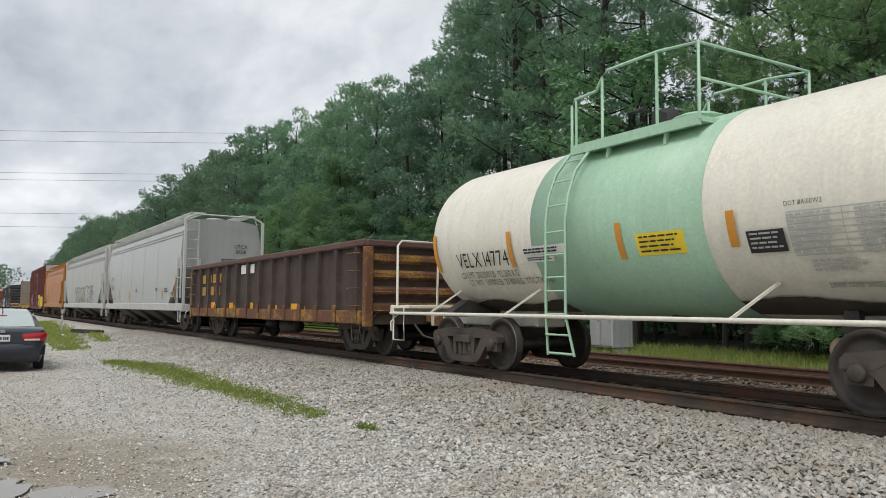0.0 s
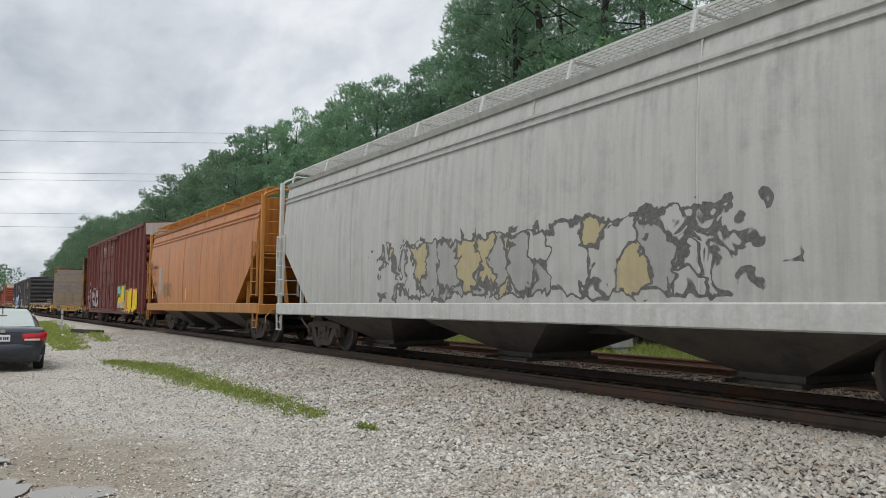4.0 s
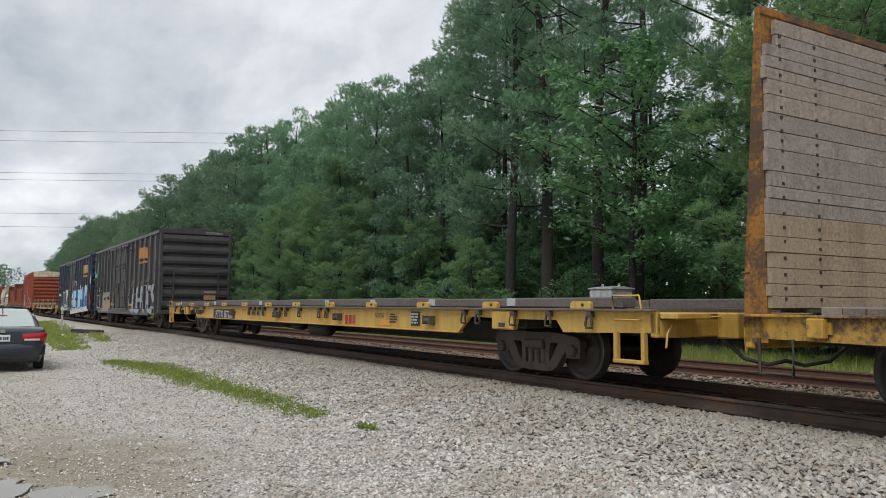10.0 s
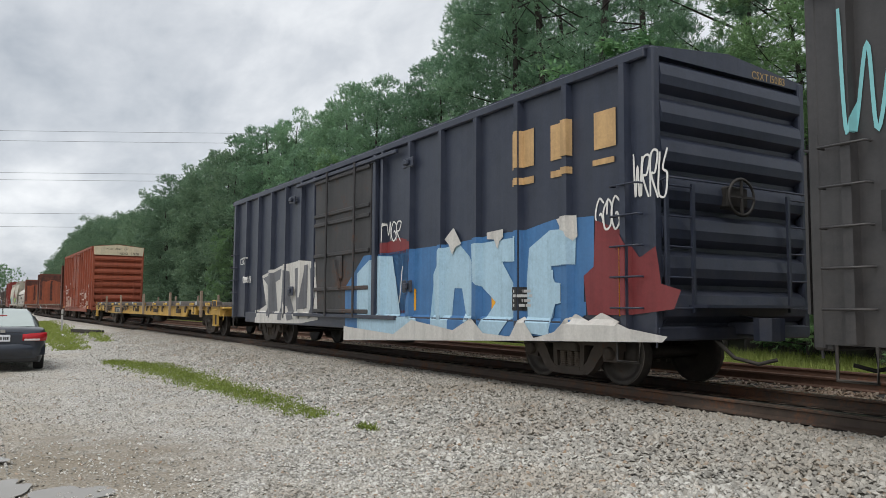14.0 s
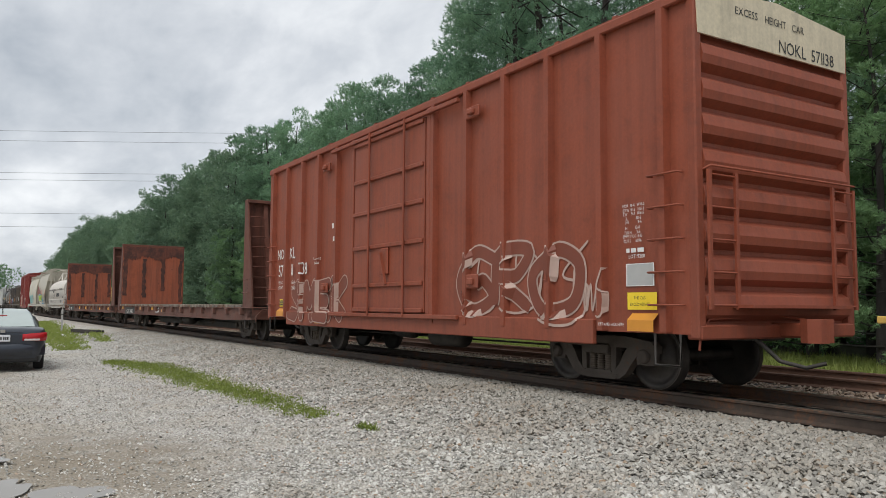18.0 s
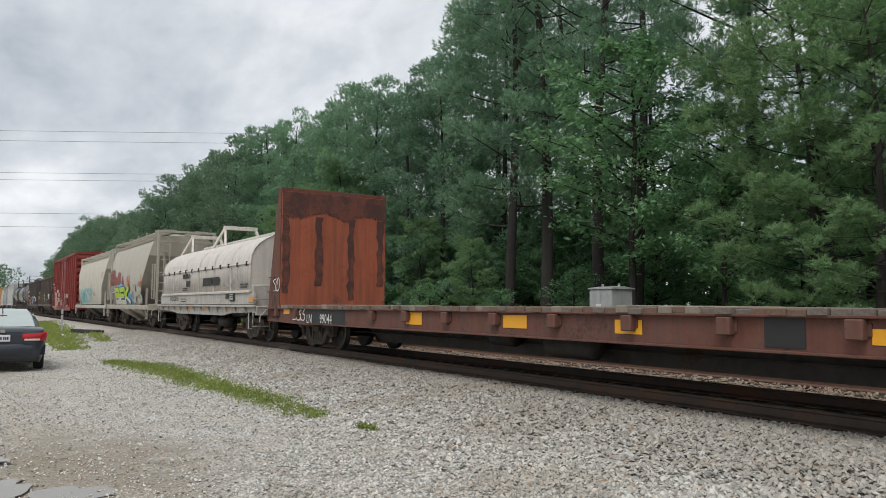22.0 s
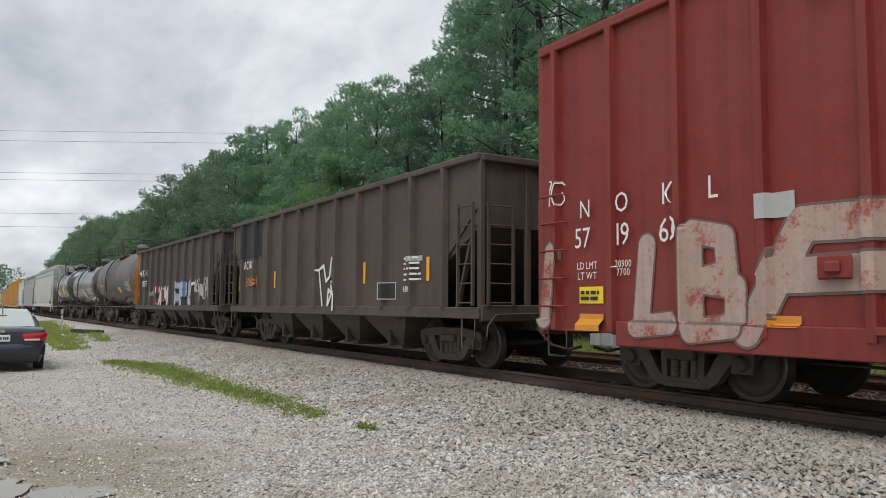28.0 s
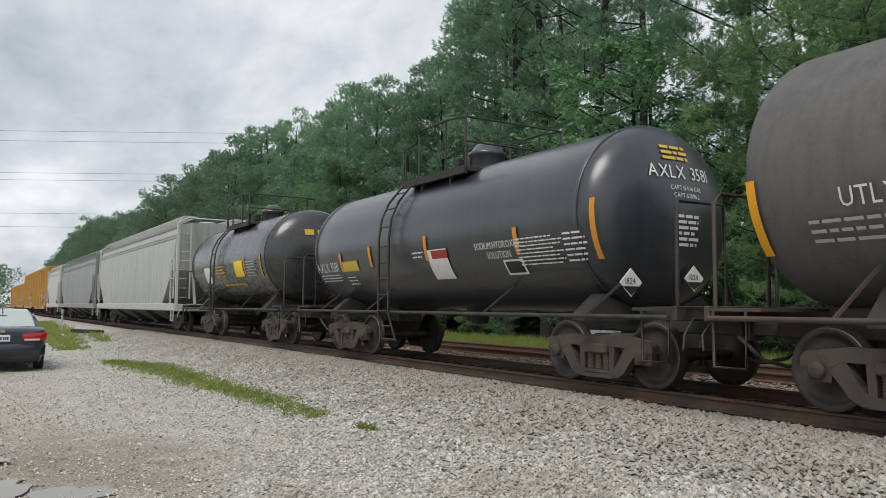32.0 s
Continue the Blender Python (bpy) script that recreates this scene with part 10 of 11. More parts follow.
bars(coil, -1.87, 1.72, 0.88, 0.13, 2, proud(flat_wrap(1.520)), DARKST, 265, 0.70)
patch(coil, -1.83, -1.28, 1.82, 2.04, flat_wrap(1.520), DARKST, "logo_block", n=1)
writing(coil, "NYC 623848", -3.72, 1.38, 0.207, flat_wrap(1.520), STENCILK, 0.85)
writing(coil, "GBSR", -0.34, 1.27, 0.094, flat_wrap(1.520), STENCILK, 0.85)
writing(coil, "F51", 3.05, 1.29, 0.109, flat_wrap(1.520), STENCILK, 0.85)
bars(coil, 5.39, 1.72, 0.78, 0.16, 2, proud(flat_wrap(1.520)), STENCILK, 270, 0.60)
bars(coil, -2.12, 1.30, 0.84, 0.19, 2, proud(flat_wrap(1.520)), STENCILK, 271, 0.36)
patch(coil, 3.88, 4.41, 1.25, 1.51, flat_wrap(1.520), STENCILK, "consolidated_stencil", n=1)
bars(coil, 4.15, 1.39, 0.44, 0.21, 3, proud(flat_wrap(1.520)), GREYST, 273, 0.60)
patch(coil, 3.42, 3.80, 1.33, 1.50, flat_wrap(1.520), STENCILK, "logo_block", n=1)
patch(coil, -3.95, -3.51, 0.93, 1.11, flat_wrap(1.520), ORANGEREF, "reflector", n=1)
patch(coil, -1.49, -0.86, 0.97, 1.12, flat_wrap(1.520), ORANGEREF, "reflector", n=1)
patch(coil, 0.76, 1.34, 0.98, 1.11, flat_wrap(1.520), ORANGEREF, "reflector", n=1)
patch(coil, 3.49, 3.91, 0.99, 1.09, flat_wrap(1.520), ORANGEREF, "reflector", n=1)
patch(coil, 5.84, 6.28, 1.22, 1.38, flat_wrap(1.520), ORANGEREF, "reflector", n=1)
scrawl(coil, -4.91, -2.54, 1.62, 2.01, flat_wrap(1.520), GREYST, GREYST, 3, 0.020, 283)
scrawl(coil, 3.09, 5.10, 1.70, 2.40, flat_wrap(1.520), GREYST, GREYST, 4, 0.025, 284)
writing(cefx, "LD LMT  229800", -3.66, 1.99, 0.088, WRAP["cefx"], STENCILW, 0.85)
writing(cefx, "LT WT   56200", -3.60, 1.82, 0.087, WRAP["cefx"], STENCILW, 0.85)
patch(cefx, -4.86, -4.75, 2.14, 2.58, WRAP["cefx"], ORANGEREF, "reflector", n=6)
patch(cefx, 3.64, 3.75, 2.04, 2.60, WRAP["cefx"], ORANGEREF, "reflector", n=6)
scrawl(cefx, 0.18, 1.07, 2.01, 2.62, WRAP["cefx"], ORTAG, ORTAG, 4, 0.050, 289)
scrawl(cefx, 3.22, 4.04, 1.78, 2.27, WRAP["cefx"], REDST, REDST, 3, 0.050, 290)
filled(cefx, [(-4.69, 3.03), (-3.95, 3.07), (-3.41, 3.01), (-3.32, 2.76), (-2.59, 2.57), (-2.32, 2.89), (-1.50, 2.84), (-1.43, 2.18), (-2.44, 2.18), (-4.63, 2.15)], WRAP["cefx"], BRICKTAG, 0.004)
filled(cefx, [(-1.27, 2.28), (-0.97, 2.67), (-0.59, 2.35), (-0.66, 2.12), (-1.20, 2.13)], WRAP["cefx"], BRICKTAG, 0.007)
filled(cefx, [(-3.16, 1.90), (-2.04, 2.15), (-1.31, 2.25), (-0.34, 2.07), (0.33, 1.99), (0.77, 1.72), (1.25, 1.62), (1.32, 1.39), (1.46, 1.10), (-2.44, 1.08), (-3.16, 1.20), (-3.01, 1.47)], WRAP["cefx"], BLUETAG, 0.011)
piece(cefx, "BEK", -3.25, 0.95, 1.10, 2.12, WRAP["cefx"], LIMETAG, BLACKTAG, 0.25, 290, None, CHALK, base=0.012, rim=1.3)
piece(cefx, "OHS", 1.30, 3.95, 1.10, 2.12, WRAP["cefx"], GREYPALE, GREYDULL, 0.24, 291)
filled(csxk, [(-6.15, 1.88), (-4.85, 1.80), (-4.18, 1.86), (-3.63, 1.86), (-3.57, 0.73), (-5.90, 0.71)], SIDE["csxk"], TANTAG, 0.004)
writing(cefx, "CEFX", -3.89, 2.71, 0.249, WRAP["cefx"], DARKST, 0.85)
writing(cefx, "96461", -3.83, 2.32, 0.248, WRAP["cefx"], DARKST, 0.85)
writing(cream, "LBKX", -4.87, 2.56, 0.233, WRAP["cream"], STENCILK, 0.85)
writing(cream, "2047", -4.56, 2.10, 0.230, WRAP["cream"], STENCILK, 0.85)
scrawl(cream, -3.59, 1.30, 1.29, 2.21, WRAP["cream"], TEALTAG, BLUETAG, 4, 0.120, 309)
scrawl(cream, 4.60, 5.33, 2.67, 3.15, WRAP["cream"], DARKST, DARKST, 2, 0.020, 310)
scrawl(cream, 1.66, 2.56, 1.68, 1.97, WRAP["cream"], DARKST, DARKST, 2, 0.030, 311)
writing(nokl2, "N", -6.28, 2.48, 0.249, flat_wrap(1.480), STENCILW, 0.85)
writing(nokl2, "O", -5.57, 2.50, 0.264, flat_wrap(1.480), STENCILW, 0.85)
writing(nokl2, "K", -4.77, 2.52, 0.273, flat_wrap(1.480), STENCILW, 0.85)
writing(nokl2, "L", -4.10, 2.51, 0.269, flat_wrap(1.480), STENCILW, 0.85)
writing(nokl2, "57", -6.33, 2.08, 0.281, flat_wrap(1.480), STENCILW, 0.85)
writing(nokl2, "19", -5.55, 2.08, 0.293, flat_wrap(1.480), STENCILW, 0.85)
writing(nokl2, "60", -4.75, 2.07, 0.300, flat_wrap(1.480), STENCILW, 0.85)
writing(nokl2, "LD LMT", -6.24, 1.69, 0.101, flat_wrap(1.480), STENCILW, 0.85)
writing(nokl2, "LT WT", -6.24, 1.55, 0.101, flat_wrap(1.480), STENCILW, 0.85)
writing(nokl2, "20900", -5.55, 1.69, 0.095, flat_wrap(1.480), STENCILW, 0.85)
writing(nokl2, "7700", -5.55, 1.58, 0.095, flat_wrap(1.480), STENCILW, 0.85)
patch(nokl2, -6.45, -5.97, 1.17, 1.40, flat_wrap(1.480), LABELY, "placard", n=1)
bars(nokl2, -6.21, 1.28, 0.40, 0.16, 2, proud(flat_wrap(1.480)), STENCILK, 321, 0.60)
patch(nokl2, -6.45, -5.97, 0.80, 1.03, flat_wrap(1.480), ORANGEREF, "reflector", n=1)
patch(nokl2, -3.53, -3.07, 0.92, 1.04, flat_wrap(1.480), ORANGEREF, "reflector", n=1)
patch(nokl2, -3.55, -3.11, 2.07, 2.34, flat_wrap(1.480), GREYST, "bill_board", n=1)
scrawl(nokl2, -7.10, -6.75, 2.58, 2.96, SIDE["nokl2"], STENCILW, STENCILW, 2, 0.030, 331)
piece(nokl2, "I", -7.55, -6.75, 0.74, 2.12, SIDE["nokl2"], WORNPINK, DULLMARK, 0.34, 328)
piece(nokl2, "LB", -5.45, -3.75, 0.72, 2.15, SIDE["nokl2"], WORNPINK, DULLMARK, 0.27, 329)
piece(nokl2, "PA", -3.65, 0.50, 0.68, 2.18, SIDE["nokl2"], WORNPINK, DULLMARK, 0.36, 330)
piece(nokl2, "K", 1.85, 3.6, 0.72, 2.10, SIDE["nokl2"], WORNPINK, DULLMARK, 0.30, 331)
filled(nokl2, [(0.50, 1.98), (0.95, 2.08), (1.30, 2.02), (1.38, 1.42), (0.9, 1.34), (0.52, 1.40)], SIDE["nokl2"], WORNPINK, 0.05)
raster(nokl2, [[(0.74, 1.86), (0.58, 1.74), (0.62, 1.56), (0.76, 1.54)], [(0.82, 1.56), (0.88, 1.84), (0.95, 1.66), (1.02, 1.86), (1.06, 1.56)], [(1.14, 1.84), (1.13, 1.54)], [(1.28, 1.84), (1.14, 1.68), (1.30, 1.54)]], 0.03, SIDE["nokl2"], DARKST, 0.056)
raster(nokl2, [[(0.42, 2.42), (0.46, 2.74), (0.56, 2.48), (0.66, 2.78), (0.72, 2.46)], [(0.80, 2.48), (0.90, 2.80), (1.0, 2.46)], [(1.02, 2.84), (1.34, 2.80)], [(1.18, 2.80), (1.2, 2.42)], [(0.84, 2.98), (0.96, 2.90)], [(0.9, 3.0), (0.9, 2.86)], [(0.78, 2.3), (0.86, 1.98)]], 0.045, SIDE["nokl2"], PALEST, 0.01)
writing(acwx, "ACWX", -5.22, 2.33, 0.253, SIDE["acwx"], STENCILW, 0.85)
writing(acwx, "300 789", -4.97, 1.82, 0.268, SIDE["acwx"], ORLET, 0.85)
patch(acwx, -6.31, -4.27, 2.56, 3.60, flat_wrap(1.500), DARKST, "paint_patch", n=1)
patch(acwx, -6.12, -6.01, 1.55, 2.04, flat_wrap(1.500), REFLECT, "reflector", n=1)
patch(acwx, 2.57, 2.68, 1.60, 2.06, flat_wrap(1.500), REFLECT, "reflector", n=1)
patch(acwx, 5.26, 5.37, 1.59, 2.04, flat_wrap(1.500), REFLECT, "reflector", n=1)
patch(acwx, 4.55, 5.11, 1.98, 2.08, flat_wrap(1.500), GREYST, "stencil_box", n=1)
bars(acwx, 4.76, 1.84, 0.71, 0.52, 5, proud(flat_wrap(1.500)), STENCILW, 337, 0.36)
patch(acwx, 3.45, 4.08, 1.25, 1.60, flat_wrap(1.500), GREYST, "stencil_box", n=1)
patch(acwx, 3.50, 4.04, 1.27, 1.58, flat_wrap(1.500), DARKST, "stencil_box", n=1)
writing(acwx, "H462R", 4.65, 1.45, 0.109, SIDE["acwx"], STENCILW, 0.85)
raster(acwx, [[(0.38, 1.04), (0.14, 1.98), (0.42, 2.08), (0.58, 1.70), (0.78, 1.80), (0.86, 2.14), (1.12, 2.22), (1.02, 1.72), (1.22, 1.38), (1.2, 1.04)], [(0.66, 1.1), (0.72, 1.5), (0.92, 1.42), (0.66, 1.1)]], 0.075, SIDE["acwx"], STENCILW, 0.02)
for x in (-3.04, -0.22):
    patch(acwx, x - 0.055, x + 0.055, 1.60, 2.07, flat_wrap(1.520), REFLECT, "reflector")
writing(ofox, "OFI  OX", -5.22, 2.60, 0.331, SIDE["ofox"], STENCILW, 0.85)
writing(ofox, "500 668", -5.16, 2.10, 0.263, SIDE["ofox"], STENCILW, 0.85)
patch(ofox, -6.13, -6.02, 1.50, 1.86, flat_wrap(1.500), REFLECT, "reflector", n=1)
piece(ofox, "TAM", -3.2, -0.4, 1.06, 1.96, SIDE["ofox"], CHALK, WINETAG, 0.26, 348)
piece(ofox, "SEPE", 0.75, 3.45, 1.06, 2.10, SIDE["ofox"], PALEBLUE, GREYBLUE, 0.24, 349)
scrawl(ofox, 3.60, 4.65, 1.58, 2.14, SIDE["ofox"], STENCILW, STENCILW, 4, 0.030, 350)
scrawl(ofox, 4.78, 5.58, 1.27, 2.14, SIDE["ofox"], GREYST, GREYST, 3, 0.050, 351)
scrawl(ofox, -3.87, -3.27, 1.44, 1.94, SIDE["ofox"], TANTAG, TANTAG, 3, 0.040, 352)
patch(utlx, -2.98, -2.16, 1.75, 2.34, WRAP["utlx"], BLUEPATCH, "paint_patch", n=6)
patch(utlx, -0.14, 2.17, 1.40, 2.18, WRAP["utlx"], BLUEPATCH, "paint_patch", n=6)
patch(utlx, 3.39, 4.58, 1.84, 2.34, WRAP["utlx"], GREYST, "test_table", n=6)
bars(utlx, 3.98, 2.09, 1.11, 0.46, 7, proud(WRAP["utlx"]), STENCILK, 353, 0.36)
patch(utlx, 1.10, 1.87, 1.80, 2.08, WRAP["utlx"], LABELY, "placard", n=6)
bars(utlx, 1.50, 1.93, 0.63, 0.21, 3, proud(WRAP["utlx"]), STENCILK, 355, 0.36)
writing(utlx, "UTLX 65723", -3.86, 2.22, 0.190, WRAP["utlx"], STENCILW, 0.85)
bars(utlx, -3.94, 1.91, 1.85, 0.28, 3, proud(WRAP["utlx"]), GREYST, 357, 0.36)
patch(utlx, 2.27, 2.74, 1.92, 2.21, WRAP["utlx"], GREYST, "stencil_box", n=6)
patch(utlx, 2.32, 2.69, 1.94, 2.18, WRAP["utlx"], STENCILK, "stencil_box", n=6)
bars(utlx, 1.25, 1.64, 0.53, 0.18, 3, proud(WRAP["utlx"]), GREYST, 360, 0.36)
bars(utlx, -1.97, 1.58, 0.76, 0.38, 4, proud(WRAP["utlx"]), GREYST, 361, 0.36)
bars(utlx, 3.00, 1.62, 0.86, 0.13, 2, proud(WRAP["utlx"]), GREYST, 362, 0.36)
bars(utlx, 0.20, 1.54, 0.69, 0.46, 4, proud(WRAP["utlx"]), GREYST, 363, 0.36)
patch(utlx, 4.74, 4.85, 1.68, 2.52, WRAP["utlx"], REFLECT, "reflector", n=6)
patch(utlx, 1.99, 2.10, 1.42, 1.83, WRAP["utlx"], REFLECT, "reflector", n=6)
patch(utlx, -1.16, -1.05, 1.40, 1.84, WRAP["utlx"], REFLECT, "reflector", n=6)
patch(utlx, -4.08, -3.97, 1.34, 1.78, WRAP["utlx"], REFLECT, "reflector", n=6)
patch(utlx, -5.52, -5.41, 1.70, 2.50, WRAP["utlx"], REFLECT, "reflector", n=6)
writing(axlx, "AXLX 3581", -4.60, 2.04, 0.220, WRAP["axlx"], STENCILW, 0.85)
writing(axlx, "SODIUM HYDROXIDE", 2.48, 2.14, 0.111, WRAP["axlx"], STENCILW, 0.85)
writing(axlx, "SOLUTION", 2.48, 1.98, 0.112, WRAP["axlx"], STENCILW, 0.85)
bars(axlx, 3.59, 1.99, 1.22, 0.45, 8, proud(WRAP["axlx"]), STENCILW, 372, 0.36)
bars(axlx, 4.39, 2.00, 0.50, 0.46, 6, proud(WRAP["axlx"]), STENCILW, 373, 0.36)
bars(axlx, -4.48, 1.79, 1.28, 0.19, 3, proud(WRAP["axlx"]), STENCILW, 374, 0.36)
patch(axlx, -3.76, -2.92, 1.92, 2.14, WRAP["axlx"], LABELY2, "placard", n=6)
bars(axlx, -3.43, 1.71, 0.48, 0.22, 3, proud(WRAP["axlx"]), STENCILW, 376, 0.36)
patch(axlx, 0.19, 0.88, 1.64, 2.18, WRAP["axlx"], STENCILW, "placard", n=6)
patch(axlx, 0.34, 0.90, 2.01, 2.16, WRAP["axlx"], REDST, "placard_head", n=6)
patch(axlx, 2.52, 3.05, 1.65, 1.89, WRAP["axlx"], STENCILW, "stencil_box", n=6)
patch(axlx, 2.56, 3.00, 1.68, 1.86, WRAP["axlx"], STENCILK, "stencil_box", n=6)
bars(axlx, -0.13, 2.11, 0.42, 0.16, 2, proud(WRAP["axlx"]), STENCILW, 381, 0.36)
patch(axlx, 4.74, 4.85, 1.80, 2.64, WRAP["axlx"], ORANGEREF, "reflector", n=6)
patch(axlx, 2.94, 3.05, 1.97, 2.38, WRAP["axlx"], ORANGEREF, "reflector", n=6)
patch(axlx, 0.11, 0.22, 1.99, 2.45, WRAP["axlx"], ORANGEREF, "reflector", n=6)
patch(axlx, -2.29, -2.18, 1.97, 2.40, WRAP["axlx"], ORANGEREF, "reflector", n=6)
patch(axlx, -3.84, -3.73, 1.91, 2.34, WRAP["axlx"], ORANGEREF, "reflector", n=6)
patch(utl2, 0.91, 1.80, 2.04, 2.54, WRAP["utl2"], LABELY, "placard", n=6)
bars(utl2, -0.61, 2.27, 1.07, 0.42, 4, proud(WRAP["utl2"]), LABELY2, 388, 0.36)
patch(utl2, -2.70, -1.96, 1.91, 2.45, WRAP["utl2"], STENCILW, "placard", n=6)
bars(utl2, 2.66, 2.26, 1.05, 0.50, 6, proud(WRAP["utl2"]), GREYST, 390, 0.36)
bars(utl2, 0.47, 1.81, 2.35, 0.15, 1, proud(WRAP["utl2"]), LABELY2, 391, 0.36)
patch(utl2, 3.45, 3.56, 1.98, 2.65, WRAP["utl2"], ORANGEREF, "reflector", n=6)
patch(utl2, 1.90, 2.01, 2.12, 2.64, WRAP["utl2"], ORANGEREF, "reflector", n=6)

# ---- grass ----
def grass_mesh(name, P, size, k, width, material, seed, spread=0.55):
    rng = np.random.default_rng(seed)
    C = np.column_stack([P, ground_z(P[:, 0], P[:, 1])])
    D = np.tile(np.array([0, 0, 1.0]), (len(P), 1))
    V, F = tufts(rng, C, D, size, k, width, spread)
    return blades_mesh(name, V, F, material)


GRASS = leaf_material("yard_grass", (0.15, 0.20, 0.04), (0.24, 0.30, 0.06), (0.36, 0.39, 0.11), 0.35)
VERGE = leaf_material("verge_grass", (0.13, 0.18, 0.035), (0.22, 0.28, 0.06), (0.33, 0.36, 0.11), 0.35)


def strip(rng, pts, n):
    """Points scattered along a strip: rows of x, y, half width."""
    A = np.array(pts, float)
    ln = np.linalg.norm(np.diff(A[:, :2], axis=0), axis=1) * (A[1:, 2] + A[:-1, 2])
    seg = rng.choice(len(A) - 1, n, p=ln / ln.sum())
    t = rng.random((n, 1))
    Q = A[seg] * (1 - t) + A[seg + 1] * t
    d = unit(A[seg + 1, :2] - A[seg, :2])
    u = rng.normal(0, 0.5, (n, 1))
    return Q[:, :2] + np.column_stack([-d[:, 1], d[:, 0]]) * u * Q[:, 2:]


rng = np.random.default_rng(8)
P = strip(rng, [(-23.5, 3.15, 0.3), (-21, 3.5, 0.6), (-17, 3.85, 0.5), (-14.2, 3.95, 0.42), (-12, 4.0, 0.38), (-10.2, 4.12, 0.22)], 4200)
tagged(part("grass_strip", grass_mesh("grass_strip", P, 0.05, 6, 0.011, GRASS, 1, 1.1)), "low green weeds growing through the gravel", "grass", "", "stuff")
P = strip(rng, [(-9.2, 4.23, 0.07), (-8.9, 4.30, 0.05)], 90)
tagged(part("grass_tuft", grass_mesh("grass_tuft", P, 0.07, 5, 0.008, GRASS, 2, 0.9)), "small green weed tuft in the gravel", "grass", "", "stuff")
P = np.concatenate([strip(rng, [(-72, 3.8, 1.0), (-50, 3.4, 1.2), (-36, 2.8, 0.9), (-29.5, 2.6, 0.6)], 2600), strip(rng, [(-46, 5.0, 0.4), (-34, 4.3, 0.3)], 250)])
tagged(part("grass_clump", grass_mesh("grass_clump", P, 0.14, 6, 0.016, GRASS, 3, 0.8)), "rough green grass beside the track's foot", "grass", "", "stuff")
P = np.column_stack([-2 - 75 * rng.random(16000) ** 1.35, 15.6 + 5.4 * rng.random(16000)])
tagged(part("verge_grass", grass_mesh("verge_grass", P, 0.36, 6, 0.014, VERGE, 4)), "tall pale green grass between track and wood", "grass", "", "stuff")
P = np.column_stack([-75 - 220 * rng.random(3500), 15.6 + 5.4 * rng.random(3500)])
tagged(part("verge_grass", grass_mesh("verge_grass", P, 0.8, 6, 0.06, VERGE, 5)), "tall pale green grass between track and wood", "grass", "", "stuff")

# ---- puddles ----
m, nt, b = nodes_of("muddy_sky_water")
# mud colour lifted: part of the sky's reflection is put into it
b.inputs["Base Color"].default_value = (0.27, 0.25, 0.215, 1)
b.inputs["Roughness"].default_value = 0.06
b.inputs["IOR"].default_value = 1.33
PUDDLE = m
rnd = random.Random(5)
for cx, cy, rx, ry, nm in ((-7.05, 0.62, 0.30, 0.42, 0), (-7.45, 0.06, 0.24, 0.55, 1), (-9.05, 0.12, 0.16, 0.14, 2)):
    ring = []
    for k in range(40):
        t = 2 * math.pi * k / 40
        q = 1 + 0.22 * math.sin(3 * t + nm) + 0.08 * math.sin(7 * t + 2 * nm)
        across, deep = rx * q * math.cos(t), ry * q * math.sin(t)
        ring.append(Vector((cx + 0.512 * across - 0.859 * deep, cy + 0.859 * across + 0.512 * deep, 0.022)))
    g = G()
    g.add(ring, [list(range(40))])
    tagged(part("puddle", g, PUDDLE), "shallow muddy rain puddle on the gravel", "puddle", "puddles", "structure")

# ---- signal cabinet beyond the tracks ----
CABM = paint("cabinet_aluminium", (0.50, 0.52, 0.52), 0.45, 0.3, dirt=0.15, streak=0.2)
cab = thing("signal_cabinet", "silver metal signal cabinet on short legs in the grass", "cabinet", pose(-18.75, 17.6, float(ground_z(-18.75, 17.6)), 0, 0, 0))
part("body", G().box(-0.52, 0.52, -0.45, 0.45, 0.32, 2.20, 0.02), CABM, cab)
part("roof", G().prism([(-0.50, 2.20), (0.50, 2.20), (0.50, 2.24), (0, 2.30), (-0.50, 2.24)], "x", -0.57, 0.57), CABM, cab)
for x in (-0.51, 0.01):
    d = part("door", G().box(x, x + 0.50, -0.475, -0.452, 0.38, 2.15, 0.01), CABM, cab)
    part("handle", G().box(x + 0.40, x + 0.45, -0.51, -0.475, 1.15, 1.35, 0.01), BRIGHTSTEEL, d)
for x in (-0.38, 0.38):
    part("lifting_eye", G().lathe([(-0.015, 0.05), (0.015, 0.05), (0.015, 0.03), (-0.015, 0.03), (-0.015, 0.05)], "y", (x, 0, 2.34), 10), CABM, cab)
for x in (-0.42, 0.0, 0.42):
    part("leg", G().box(x - 0.05, x + 0.05, -0.3, 0.3, 0.0, 0.32, 0.01), CABM, cab)
part("notice", G().box(-0.20, 0.05, -0.482, -0.477, 1.55, 1.72), STENCILW, cab)
part("step_board", G().box(0.6, 1.5, -0.4, 0.1, 0.12, 0.17, 0.01).box(0.7, 0.8, -0.35, 0.05, 0.0, 0.12).box(1.3, 1.4, -0.35, 0.05, 0.0, 0.12), CABM, cab)

